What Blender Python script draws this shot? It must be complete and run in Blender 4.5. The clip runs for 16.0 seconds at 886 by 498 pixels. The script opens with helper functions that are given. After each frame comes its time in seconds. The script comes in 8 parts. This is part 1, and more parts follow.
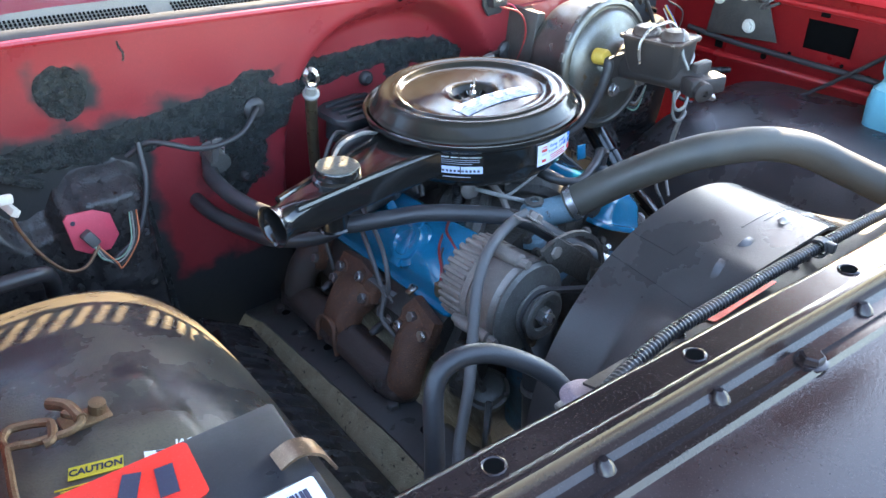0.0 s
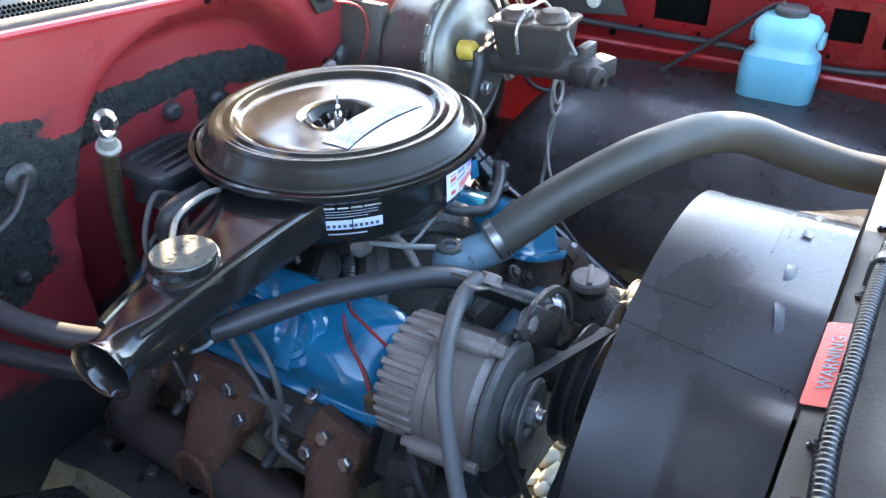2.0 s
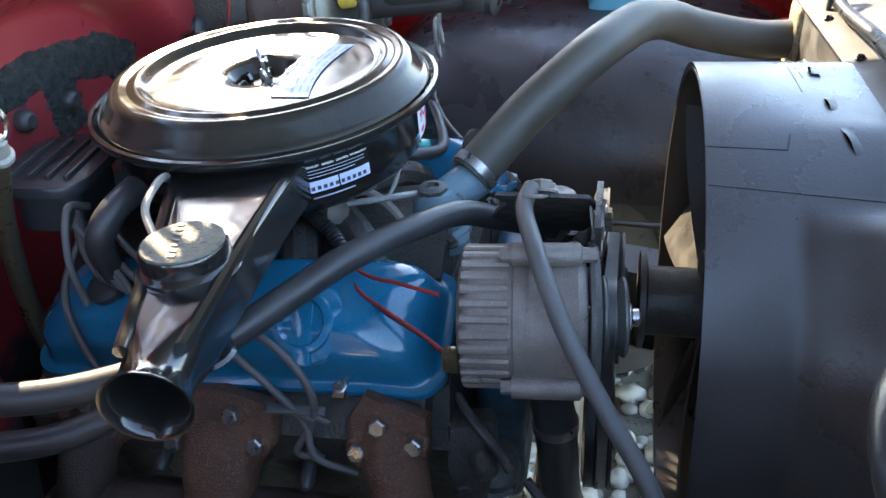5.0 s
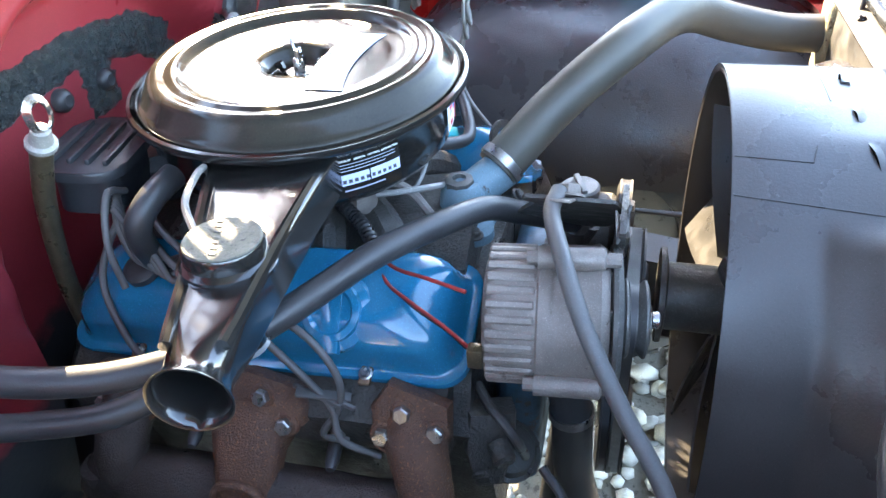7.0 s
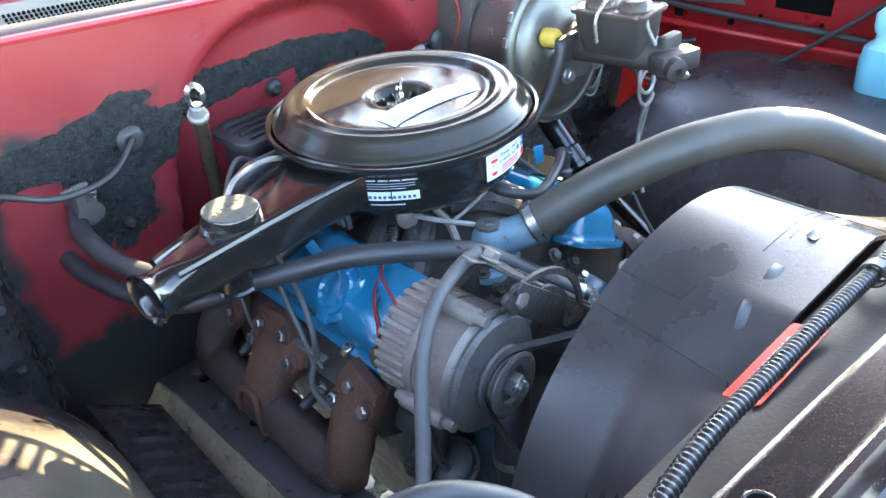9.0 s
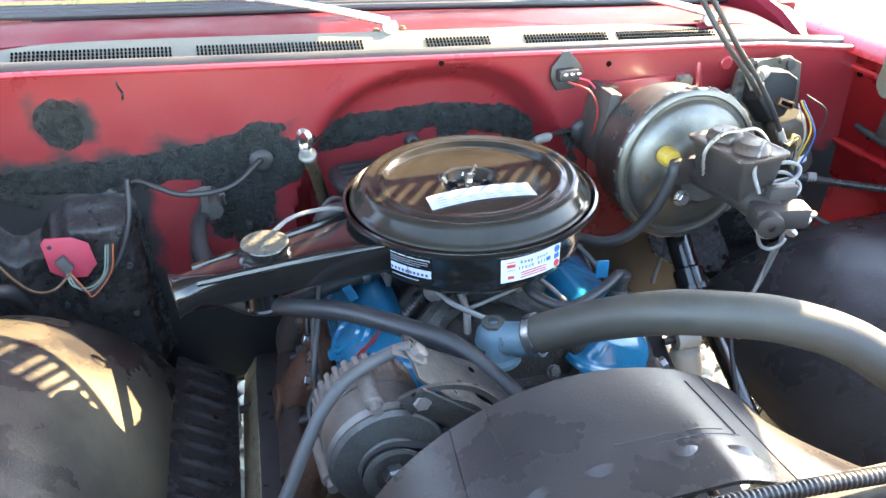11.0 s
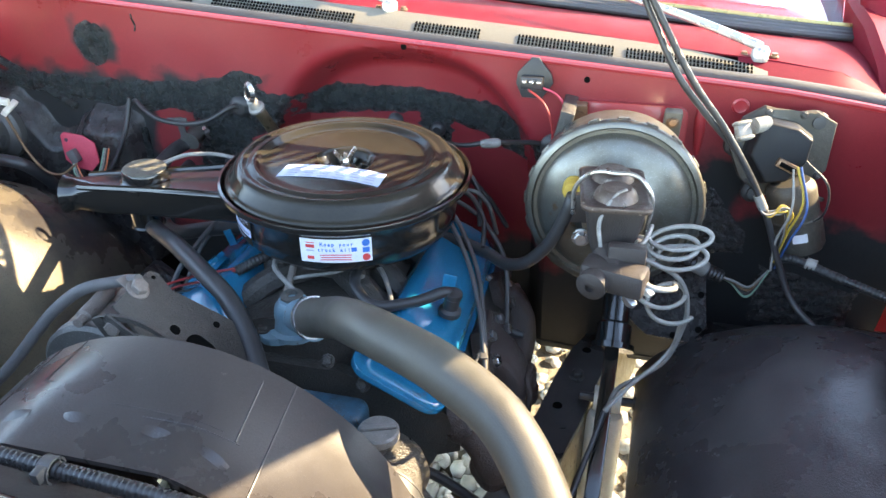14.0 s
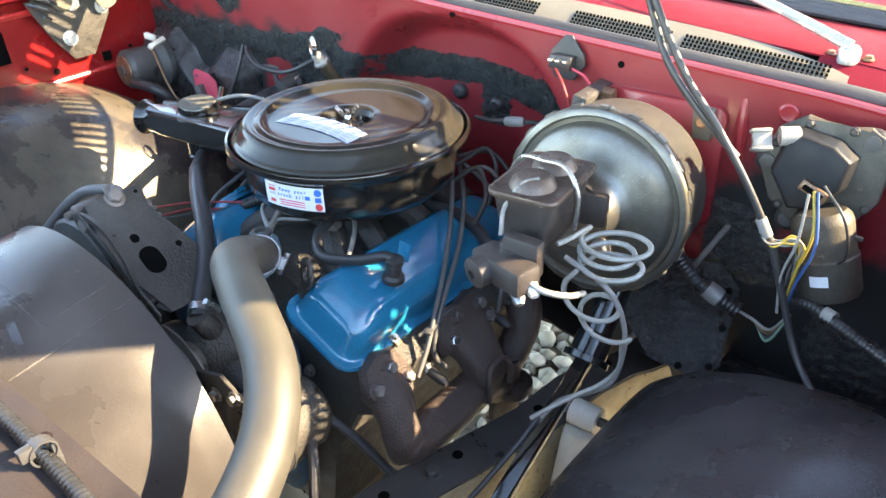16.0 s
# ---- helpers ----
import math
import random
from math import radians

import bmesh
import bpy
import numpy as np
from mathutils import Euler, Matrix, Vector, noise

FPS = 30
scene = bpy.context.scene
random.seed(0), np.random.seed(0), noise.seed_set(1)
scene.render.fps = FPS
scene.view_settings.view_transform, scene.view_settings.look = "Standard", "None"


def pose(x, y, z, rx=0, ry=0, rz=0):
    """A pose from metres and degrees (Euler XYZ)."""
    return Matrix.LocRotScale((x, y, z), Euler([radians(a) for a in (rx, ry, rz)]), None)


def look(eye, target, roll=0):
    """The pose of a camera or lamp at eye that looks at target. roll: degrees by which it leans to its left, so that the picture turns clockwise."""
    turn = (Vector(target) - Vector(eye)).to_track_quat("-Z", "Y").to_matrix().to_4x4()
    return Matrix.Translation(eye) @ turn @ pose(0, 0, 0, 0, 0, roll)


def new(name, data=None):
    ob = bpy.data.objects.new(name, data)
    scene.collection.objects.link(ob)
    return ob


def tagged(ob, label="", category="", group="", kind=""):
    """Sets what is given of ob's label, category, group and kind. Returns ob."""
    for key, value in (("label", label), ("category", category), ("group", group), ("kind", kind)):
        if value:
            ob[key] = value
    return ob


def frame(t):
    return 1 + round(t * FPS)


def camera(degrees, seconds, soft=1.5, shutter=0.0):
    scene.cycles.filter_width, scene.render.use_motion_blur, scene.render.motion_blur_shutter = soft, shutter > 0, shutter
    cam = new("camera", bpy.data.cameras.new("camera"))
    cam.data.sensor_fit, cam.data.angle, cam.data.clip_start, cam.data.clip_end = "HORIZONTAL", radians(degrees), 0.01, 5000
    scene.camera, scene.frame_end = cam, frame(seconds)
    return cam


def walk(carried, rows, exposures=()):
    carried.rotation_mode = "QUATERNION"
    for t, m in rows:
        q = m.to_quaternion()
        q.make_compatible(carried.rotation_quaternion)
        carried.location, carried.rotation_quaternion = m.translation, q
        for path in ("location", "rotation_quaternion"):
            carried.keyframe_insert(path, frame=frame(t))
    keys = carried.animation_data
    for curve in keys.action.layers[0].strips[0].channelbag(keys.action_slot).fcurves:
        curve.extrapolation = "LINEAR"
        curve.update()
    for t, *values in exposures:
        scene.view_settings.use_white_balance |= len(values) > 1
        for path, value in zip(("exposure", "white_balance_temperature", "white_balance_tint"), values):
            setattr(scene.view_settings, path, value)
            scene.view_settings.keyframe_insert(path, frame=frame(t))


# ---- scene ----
cam = camera(61.7, 16.0)
PATH = [
    (0, (-0.828, -1.003, 1.597), (0.178, 0.344, 0.515), -1.6),
    (0.5, (-0.814, -0.919, 1.568), (0.28, 0.336, 0.46), -1.5),
    (1, (-0.769, -0.799, 1.554), (0.41, 0.362, 0.429), -1.4),
    (1.5, (-0.707, -0.716, 1.535), (0.556, 0.355, 0.413), -1.8),
    (2, (-0.713, -0.655, 1.505), (0.667, 0.286, 0.406), -1.5),
    (2.5, (-0.775, -0.578, 1.479), (0.734, 0.218, 0.434), -1.3),
    (3, (-0.82, -0.517, 1.468), (0.769, 0.168, 0.465), -2.1),
    (3.5, (-0.824, -0.477, 1.45), (0.813, 0.098, 0.455), -2.9),
    (4, (-0.812, -0.453, 1.431), (0.832, 0.041, 0.406), -3.8),
    (4.5, (-0.792, -0.425, 1.41), (0.835, 0.025, 0.337), -4.8),
    (4.7, (-0.782, -0.413, 1.4), (0.835, 0.024, 0.307), -5.2),
    (6.8, (-0.763, -0.378, 1.427), (0.783, -0.004, 0.215), -3.9),
    (7, (-0.774, -0.389, 1.441), (0.763, 0.063, 0.242), -4.5),
    (7.5, (-0.777, -0.468, 1.462), (0.696, 0.196, 0.284), -5.2),
    (8, (-0.72, -0.637, 1.508), (0.631, 0.259, 0.335), -5.9),
    (8.5, (-0.686, -0.728, 1.524), (0.527, 0.369, 0.373), -6.1),
    (9, (-0.643, -0.828, 1.517), (0.43, 0.446, 0.41), -5.4),
    (9.2, (-0.643, -0.884, 1.542), (0.368, 0.448, 0.445), -4.7),
    (11.3, (-0.238, -1.038, 1.613), (0.075, 0.655, 0.596), -1.8),
    (11.5, (-0.205, -1.043, 1.614), (0.048, 0.656, 0.59), -1.5),
    (12, (-0.105, -1.073, 1.603), (0.011, 0.636, 0.57), -0.8),
    (12.5, (0.032, -1.118, 1.599), (0.05, 0.593, 0.564), 0.0),
    (13, (0.135, -1.194, 1.626), (0.045, 0.523, 0.604), 0.3),
    (13.5, (0.234, -1.171, 1.63), (-0.003, 0.536, 0.616), 0.1),
    (14, (0.409, -1.035, 1.591), (0.009, 0.636, 0.567), -0.1),
    (14.5, (0.515, -0.951, 1.557), (-0.057, 0.658, 0.516), -0.2),
    (15, (0.641, -0.935, 1.526), (-0.102, 0.599, 0.479), -0.6),
    (15.5, (0.794, -0.888, 1.539), (-0.123, 0.553, 0.499), -1.2),
    (16, (0.848, -0.822, 1.553), (-0.216, 0.511, 0.509), -2.2),
]
walk(cam, [(t, look(eye, target, roll)) for t, eye, target, roll in PATH],
     exposures=[(0.0, 3.33, 6800, 10), (1.5, 3.38, 6800, 10), (2.5, 3.33, 6800, 10), (3.5, 2.88, 6800, 10), (4.5, 2.88, 6900, 10), (7.0, 4.03, 7100, 10), (8.0, 3.83, 7000, 10), (9.0, 3.83, 7000, 10), (11.5, 3.53, 7500, 10), (12.5, 3.33, 7500, 10), (14.5, 3.13, 7400, 10), (16.0, 3.23, 7500, 10)])

# ---- world, sun and exposure ----
SUN_WAY = Vector((-1.50, -0.80, -1.0)).normalized()      # the way the sunlight travels
world = bpy.data.worlds.new("sky")
scene.world = world
world.use_nodes = True
wn = world.node_tree
sky = wn.nodes.new("ShaderNodeTexSky")
sky.sky_type = "NISHITA"
sky.sun_disc = False
sky.dust_density = 0.35
sky.sun_elevation = math.asin(-SUN_WAY.z)
sky.sun_rotation = math.atan2(-SUN_WAY.x, -SUN_WAY.y)
wn.nodes["Background"].inputs["Strength"].default_value = 0.19
wn.links.new(sky.outputs[0], wn.nodes["Background"].inputs["Color"])
sun = new("sun", bpy.data.lights.new("sun", "SUN"))
sun.data.energy, sun.data.angle, sun.data.color = 3.8, radians(0.5), (1.0, 0.83, 0.58)
sun.rotation_euler = SUN_WAY.to_track_quat("-Z", "Y").to_euler()
sun.location = (3, 4, 5)


# ---- materials ----
def mat(name, base, col2=None, rough=0.5, metal=0.0, scale=14.0, mix=0.5, fine=260.0, bump=0.15, rvar=0.2, coat=0.0,
        spots=None, spot_scale=40.0, spot_at=0.62, stretch=None, random_tint=0.0, sharp=0.25, dust=0.55, depth=0.002):
    """Two-scale procedural surface: a blotchy colour, fine grain in colour, gloss and relief, and spots of a third colour."""
    m = bpy.data.materials.new(name)
    m.use_nodes = True
    nt = m.node_tree
    b = nt.nodes["Principled BSDF"]
    co = nt.nodes.new("ShaderNodeTexCoord")
    src = co.outputs["Object"]
    if stretch:
        mp = nt.nodes.new("ShaderNodeMapping")
        mp.inputs["Scale"].default_value = stretch
        nt.links.new(src, mp.inputs[0])
        src = mp.outputs[0]

    def noise_tex(s, detail=6.0, r=0.6):
        n = nt.nodes.new("ShaderNodeTexNoise")
        n.inputs["Scale"].default_value, n.inputs["Detail"].default_value, n.inputs["Roughness"].default_value = s, detail, r
        nt.links.new(src, n.inputs["Vector"])
        return n.outputs["Fac"]

    def ramp(value, lo, hi, a=0.0, c=1.0):
        r = nt.nodes.new("ShaderNodeMapRange")
        for i, v in enumerate((lo, hi, a, c)):
            r.inputs[i + 1].default_value = v
        nt.links.new(value, r.inputs[0])
        return r.outputs[0]

    def blend(fac, a, c):
        x = nt.nodes.new("ShaderNodeMix")
        x.data_type = "RGBA"
        nt.links.new(fac, x.inputs[0])
        for sock, v in ((x.inputs[6], a), (x.inputs[7], c)):
            if isinstance(v, tuple):
                sock.default_value = (*v, 1)
            else:
                nt.links.new(v, sock)
        return x.outputs[2]

    col2 = col2 or tuple(min(1, v * 1.5 + 0.01) for v in base)
    big, small = noise_tex(scale), noise_tex(fine, 3.0)
    col = blend(ramp(big, 0.5 - sharp + (0.5 - mix) * 0.4, 0.5 + sharp + (0.5 - mix) * 0.4), base, col2)
    dark = tuple(v * 0.72 for v in base)
    col = blend(ramp(small, 0.55, 0.75, 0, 0.5), col, dark)
    if dust:
        grit = ramp(noise_tex(fine * 2.2, 2.0, 0.7), 0.60, 0.72, 0, dust)
        col = blend(grit, col, tuple(min(0.9, v * 2.4 + 0.018) for v in base))
    if spots:
        col = blend(ramp(noise_tex(spot_scale, 8.0, 0.7), spot_at, spot_at + 0.05), col, spots)
    if random_tint:
        oi = nt.nodes.new("ShaderNodeObjectInfo")
        hs = nt.nodes.new("ShaderNodeHueSaturation")
        nt.links.new(ramp(oi.outputs["Random"], 0, 1, 1 - random_tint, 1 + random_tint), hs.inputs["Value"])
        nt.links.new(col, hs.inputs["Color"])
        col = hs.outputs[0]
    nt.links.new(col, b.inputs["Base Color"])
    nt.links.new(ramp(big, 0.3, 0.7, max(0.03, rough - rvar), min(1, rough + rvar)), b.inputs["Roughness"])
    b.inputs["Metallic"].default_value = metal
    b.inputs["Coat Weight"].default_value = coat
    b.inputs["Coat Roughness"].default_value = 0.08
    if bump:
        bp = nt.nodes.new("ShaderNodeBump")
        bp.inputs["Strength"].default_value, bp.inputs["Distance"].default_value = bump, depth
        add = nt.nodes.new("ShaderNodeMath")
        nt.links.new(small, add.inputs[0])
        nt.links.new(big, add.inputs[1])
        nt.links.new(add.outputs[0], bp.inputs["Height"])
        nt.links.new(bp.outputs[0], b.inputs["Normal"])
    return m


RED = mat("red_body_paint", (0.26, 0.014, 0.022), (0.34, 0.035, 0.04), 0.34, scale=5, fine=400, bump=0.04, rvar=0.1, coat=0.35, spots=(0.10, 0.03, 0.03), spot_scale=26, spot_at=0.70)
RED_CHALKY = mat("chalky_faded_red_paint", (0.120, 0.006, 0.013), (0.145, 0.011, 0.020), 0.5, scale=7, fine=400, bump=0.05, rvar=0.1, spots=(0.14, 0.035, 0.04), spot_scale=30, spot_at=0.7)
RED_CHALKY.node_tree.nodes["Principled BSDF"].inputs["Specular IOR Level"].default_value = 0.1
RED_HOOD = mat("dull_red_hood_underside_paint", (0.24, 0.018, 0.020), (0.19, 0.016, 0.018), 0.4, scale=6, bump=0.05, rvar=0.1, spots=(0.10, 0.03, 0.02), spot_scale=22, spot_at=0.68)
RED_BRIGHT = mat("bright_red_apron_paint", (0.40, 0.016, 0.018), (0.32, 0.014, 0.018), 0.3, scale=6, bump=0.03, rvar=0.1, coat=0.4, spots=(0.14, 0.03, 0.02), spot_scale=30, spot_at=0.7)
def coated(m, zones):
    """Covers part of a painted panel with a dark sprayed-on coat; zones: windows (x from, x to, z from, z to) with soft, uneven edges."""
    nt = m.node_tree
    b = nt.nodes["Principled BSDF"]

    def node(op, a, c=None):
        q = nt.nodes.new("ShaderNodeMath")
        q.operation = op
        for i, v in enumerate((a, c)):
            if v is None:
                continue
            if isinstance(v, (int, float)):
                q.inputs[i].default_value = v
            else:
                nt.links.new(v, q.inputs[i])
        return q.outputs[0]

    co = nt.nodes.new("ShaderNodeTexCoord")
    sep = nt.nodes.new("ShaderNodeSeparateXYZ")
    nt.links.new(co.outputs["Object"], sep.inputs[0])
    nz = nt.nodes.new("ShaderNodeTexNoise")
    nz.inputs["Scale"].default_value, nz.inputs["Detail"].default_value = 16.0, 9.0
    nt.links.new(co.outputs["Object"], nz.inputs["Vector"])
    wob = node("MULTIPLY", node("SUBTRACT", nz.outputs["Fac"], 0.5), 0.11)
    X, Z = sep.outputs[0], sep.outputs[2]
    total = None
    for xa, xb, za, zb in zones:
        d = node("MINIMUM", node("MINIMUM", node("SUBTRACT", X, xa), node("SUBTRACT", xb, X)), node("MINIMUM", node("SUBTRACT", Z, za), node("SUBTRACT", zb, Z)))
        total = d if total is None else node("MAXIMUM", total, d)
    r = nt.nodes.new("ShaderNodeMapRange")
    r.inputs[1].default_value, r.inputs[2].default_value = -0.010, 0.016
    nt.links.new(node("ADD", total, wob), r.inputs[0])
    x = nt.nodes.new("ShaderNodeMix")
    x.data_type = "RGBA"
    nt.links.new(r.outputs[0], x.inputs[0])
    nt.links.new(b.inputs["Base Color"].links[0].from_socket, x.inputs[6])
    x.inputs[7].default_value = (0.027, 0.028, 0.029, 1)
    nt.links.new(x.outputs[2], b.inputs["Base Color"])
    nt.links.new(node("MULTIPLY", node("SUBTRACT", 1.0, r.outputs[0]), b.inputs["Coat Weight"].default_value), b.inputs["Coat Weight"])
    x = nt.nodes.new("ShaderNodeMix")
    nt.links.new(r.outputs[0], x.inputs[0])
    nt.links.new(b.inputs["Roughness"].links[0].from_socket, x.inputs[2])
    x.inputs[3].default_value = 0.55
    nt.links.new(x.outputs[0], b.inputs["Roughness"])
    nt.links.new(node("SUBTRACT", 0.5, node("MULTIPLY", r.outputs[0], 0.38)), b.inputs["Specular IOR Level"])
    bp = nt.nodes["Bump"]
    gr = nt.nodes.new("ShaderNodeTexNoise")
    gr.inputs["Scale"].default_value, gr.inputs["Detail"].default_value = 90.0, 6.0
    nt.links.new(co.outputs["Object"], gr.inputs["Vector"])
    h = node("ADD", bp.inputs["Height"].links[0].from_socket, node("MULTIPLY", node("MULTIPLY", gr.outputs["Fac"], r.outputs[0]), 14.0))
    nt.links.new(h, bp.inputs["Height"])
    return m


RED_COATED = coated(mat("red_firewall_paint_with_black_undercoat", (0.178, 0.013, 0.019), (0.215, 0.024, 0.030), 0.34, scale=5, fine=400, bump=0.06, rvar=0.1, coat=0.22, spots=(0.10, 0.03, 0.03), spot_scale=26, spot_at=0.70),
                    ((-1.2, -0.27, 1.07, 1.125), (-1.2, -0.525, 0.4, 1.09), (-0.676, -0.586, 1.150, 1.228), (-0.435, -0.30, 0.93, 1.10), (-1.2, 1.2, 0.4, 0.79), (0.53, 0.66, 0.4, 1.05), (0.55, 1.2, 0.4, 0.95)))
BOX_BLACK = mat("smeared_glossy_black_box_paint", (0.024, 0.023, 0.024), (0.042, 0.039, 0.039), 0.26, scale=26, fine=260, bump=0.5, rvar=0.14, spots=(0.006, 0.006, 0.006), spot_scale=70, spot_at=0.58, depth=0.003)
PITCH = mat("glossy_wrinkled_black_sealer", (0.030, 0.030, 0.032), (0.050, 0.048, 0.048), 0.28, scale=60, fine=220, bump=1.0, rvar=0.12, depth=0.006)
TAR = mat("black_tar_sealer", (0.013, 0.017, 0.018), (0.028, 0.034, 0.034), 0.28, scale=60, fine=240, bump=1.0, rvar=0.12, depth=0.009)
WELL = mat("dusty_black_underbody_paint", (0.026, 0.024, 0.027), (0.054, 0.050, 0.050), 0.30, scale=8, fine=340, bump=0.3, rvar=0.16, spots=(0.11, 0.10, 0.088), spot_scale=85, spot_at=0.67, dust=0.9)
# tan patches: part dust, part reflected sheen put into the colour
WELL_DUST_SHEEN = mat("dust_and_sheen_black_housing_paint", (0.030, 0.027, 0.027), (0.185, 0.155, 0.105), 0.30, scale=3.6, fine=340, bump=0.25, rvar=0.12, mix=0.45, sharp=0.12, spots=(0.14, 0.11, 0.075), spot_scale=60, spot_at=0.66, dust=0.9)
GLOSS = mat("glossy_black_enamel", (0.008, 0.008, 0.008), (0.014, 0.013, 0.012), 0.12, scale=20, fine=500, bump=0.08, rvar=0.06, coat=0.5)
LID_SPEC = 0.24
LID = mat("dusty_glossy_black_lid", (0.018, 0.017, 0.015), (0.032, 0.029, 0.023), 0.13, scale=16, fine=420, bump=0.03, rvar=0.09, spots=(0.075, 0.068, 0.05), spot_scale=140, spot_at=0.69)
LID.node_tree.nodes["Principled BSDF"].inputs["Specular IOR Level"].default_value = LID_SPEC
SATIN = mat("satin_black_steel", (0.036, 0.036, 0.037), (0.075, 0.070, 0.067), 0.42, scale=22, bump=0.15, spots=(0.08, 0.05, 0.035), spot_scale=50, spot_at=0.68)
RAD = mat("worn_brown_black_panel_paint", (0.015, 0.010, 0.010), (0.024, 0.016, 0.016), 0.19, scale=9, bump=0.05, rvar=0.07, spots=(0.055, 0.044, 0.044), spot_scale=60, spot_at=0.72, dust=0.7)
RAD.node_tree.nodes["Principled BSDF"].inputs["Specular IOR Level"].default_value = 0.4
RAD_DULL = mat("dull_brown_black_panel", (0.020, 0.014, 0.013), (0.036, 0.026, 0.024), 0.6, scale=12, bump=0.2, rvar=0.15, spots=(0.08, 0.065, 0.055), spot_scale=30, spot_at=0.66)
DUSTY = mat("dusty_speckled_cap", (0.070, 0.067, 0.056), (0.125, 0.118, 0.088), 0.6, scale=120, fine=500, bump=0.5, spots=(0.04, 0.04, 0.036), spot_scale=160, spot_at=0.55)
BLUE = mat("blue_engine_enamel", (0.005, 0.140, 0.270), (0.008, 0.172, 0.310), 0.16, scale=16, bump=0.05, rvar=0.08, coat=0.7, spots=(0.008, 0.05, 0.10), spot_scale=60, spot_at=0.70)
BLUE_DIRTY = mat("grimy_blue_engine_paint", (0.016, 0.098, 0.169), (0.039, 0.046, 0.049), 0.5, scale=24, bump=0.3, spots=(0.05, 0.04, 0.03), spot_scale=50, spot_at=0.58)
GRIME = mat("greasy_black_cast_iron", (0.030, 0.028, 0.026), (0.066, 0.059, 0.052), 0.46, scale=40, bump=0.8, spots=(0.11, 0.085, 0.065), spot_scale=90, spot_at=0.63, depth=0.003)
RUST = mat("rusty_cast_iron", (0.060, 0.030, 0.022), (0.155, 0.070, 0.040), 0.42, scale=24, fine=420, bump=1.0, rvar=0.14, spots=(0.30, 0.13, 0.055), spot_scale=330, spot_at=0.57, depth=0.003)
RUST_DARK = mat("sooty_rusty_cast_iron", (0.040, 0.031, 0.030), (0.078, 0.053, 0.044), 0.40, scale=18, fine=380, bump=1.0, rvar=0.14, spots=(0.11, 0.065, 0.045), spot_scale=260, spot_at=0.64, depth=0.003)
ALU = mat("dull_cast_aluminium", (0.235, 0.205, 0.182), (0.150, 0.124, 0.108), 0.55, 0.3, scale=22, fine=420, bump=0.35, spots=(0.08, 0.065, 0.05), spot_scale=45, spot_at=0.64)
ALU_DARK = mat("grimy_grey_metal", (0.12, 0.118, 0.11), (0.07, 0.066, 0.06), 0.5, 0.3, scale=26, bump=0.35, spots=(0.16, 0.14, 0.11), spot_scale=50, spot_at=0.66)
STEEL = mat("plain_bolt_steel", (0.42, 0.42, 0.42), (0.28, 0.26, 0.25), 0.35, 0.9, scale=60, bump=0.1)
BRIGHT = mat("bright_plated_metal", (0.62, 0.61, 0.60), (0.45, 0.44, 0.43), 0.2, 0.95, scale=60, bump=0.05)
ZINC = mat("stained_yellow_zinc_plate", (0.185, 0.187, 0.178), (0.095, 0.080, 0.054), 0.40, 0.8, scale=11, fine=350, bump=0.12, rvar=0.14, spots=(0.15, 0.10, 0.055), spot_scale=20, spot_at=0.64)
IRON = mat("dark_brown_cast_iron", (0.022, 0.019, 0.019), (0.048, 0.038, 0.034), 0.5, 0.1, scale=22, fine=420, bump=0.5, spots=(0.13, 0.085, 0.055), spot_scale=50, spot_at=0.66)
IRON_LID = mat("rust_stained_stamped_lid", (0.098, 0.075, 0.064), (0.053, 0.034, 0.026), 0.45, 0.4, scale=26, bump=0.3, spots=(0.26, 0.22, 0.18), spot_scale=60, spot_at=0.62)
RUBBER = mat("dusty_black_rubber", (0.022, 0.022, 0.024), (0.042, 0.041, 0.042), 0.42, scale=18, fine=500, bump=0.15, rvar=0.12)
RUBBER_GREY = mat("weathered_grey_rubber", (0.064, 0.063, 0.064), (0.109, 0.102, 0.098), 0.55, scale=22, fine=500, bump=0.15)
HOSE = mat("ribbed_radiator_hose_rubber", (0.044, 0.040, 0.034), (0.074, 0.067, 0.052), 0.5, scale=14, fine=620, bump=0.35, rvar=0.12, spots=(0.10, 0.09, 0.07), spot_scale=60, spot_at=0.71, depth=0.0008)
PLASTIC = mat("faded_black_shroud_plastic", (0.034, 0.030, 0.030), (0.058, 0.052, 0.050), 0.38, scale=7, fine=380, bump=0.14, rvar=0.2, spots=(0.10, 0.09, 0.082), spot_scale=34, spot_at=0.68, sharp=0.24)
CONDUIT = mat("black_corrugated_plastic", (0.014, 0.014, 0.015), (0.03, 0.03, 0.031), 0.33, scale=30, bump=0.05)
TAN = mat("sand_crusted_frame_steel", (0.40, 0.345, 0.225), (0.26, 0.215, 0.135), 0.8, scale=30, fine=300, bump=1.0, spots=(0.05, 0.042, 0.03), spot_scale=75, spot_at=0.60, depth=0.004, dust=0.8)
VENT = mat("chalky_grey_vent_panel_paint", (0.120, 0.107, 0.080), (0.155, 0.138, 0.106), 0.6, scale=16, bump=0.2, spots=(0.22, 0.19, 0.15), spot_scale=40, spot_at=0.66)
SEAL = mat("weathered_rubber_seal", (0.033, 0.034, 0.036), (0.055, 0.055, 0.058), 0.6, scale=30, bump=0.35, stretch=(0.3, 1, 1))
WHITE = mat("off_white_plastic", (0.62, 0.60, 0.54), (0.50, 0.47, 0.41), 0.45, scale=40, bump=0.05)
WHITE_TUBE = mat("off_white_tubing", (0.287, 0.283, 0.261), (0.209, 0.200, 0.182), 0.35, scale=50, bump=0.05)
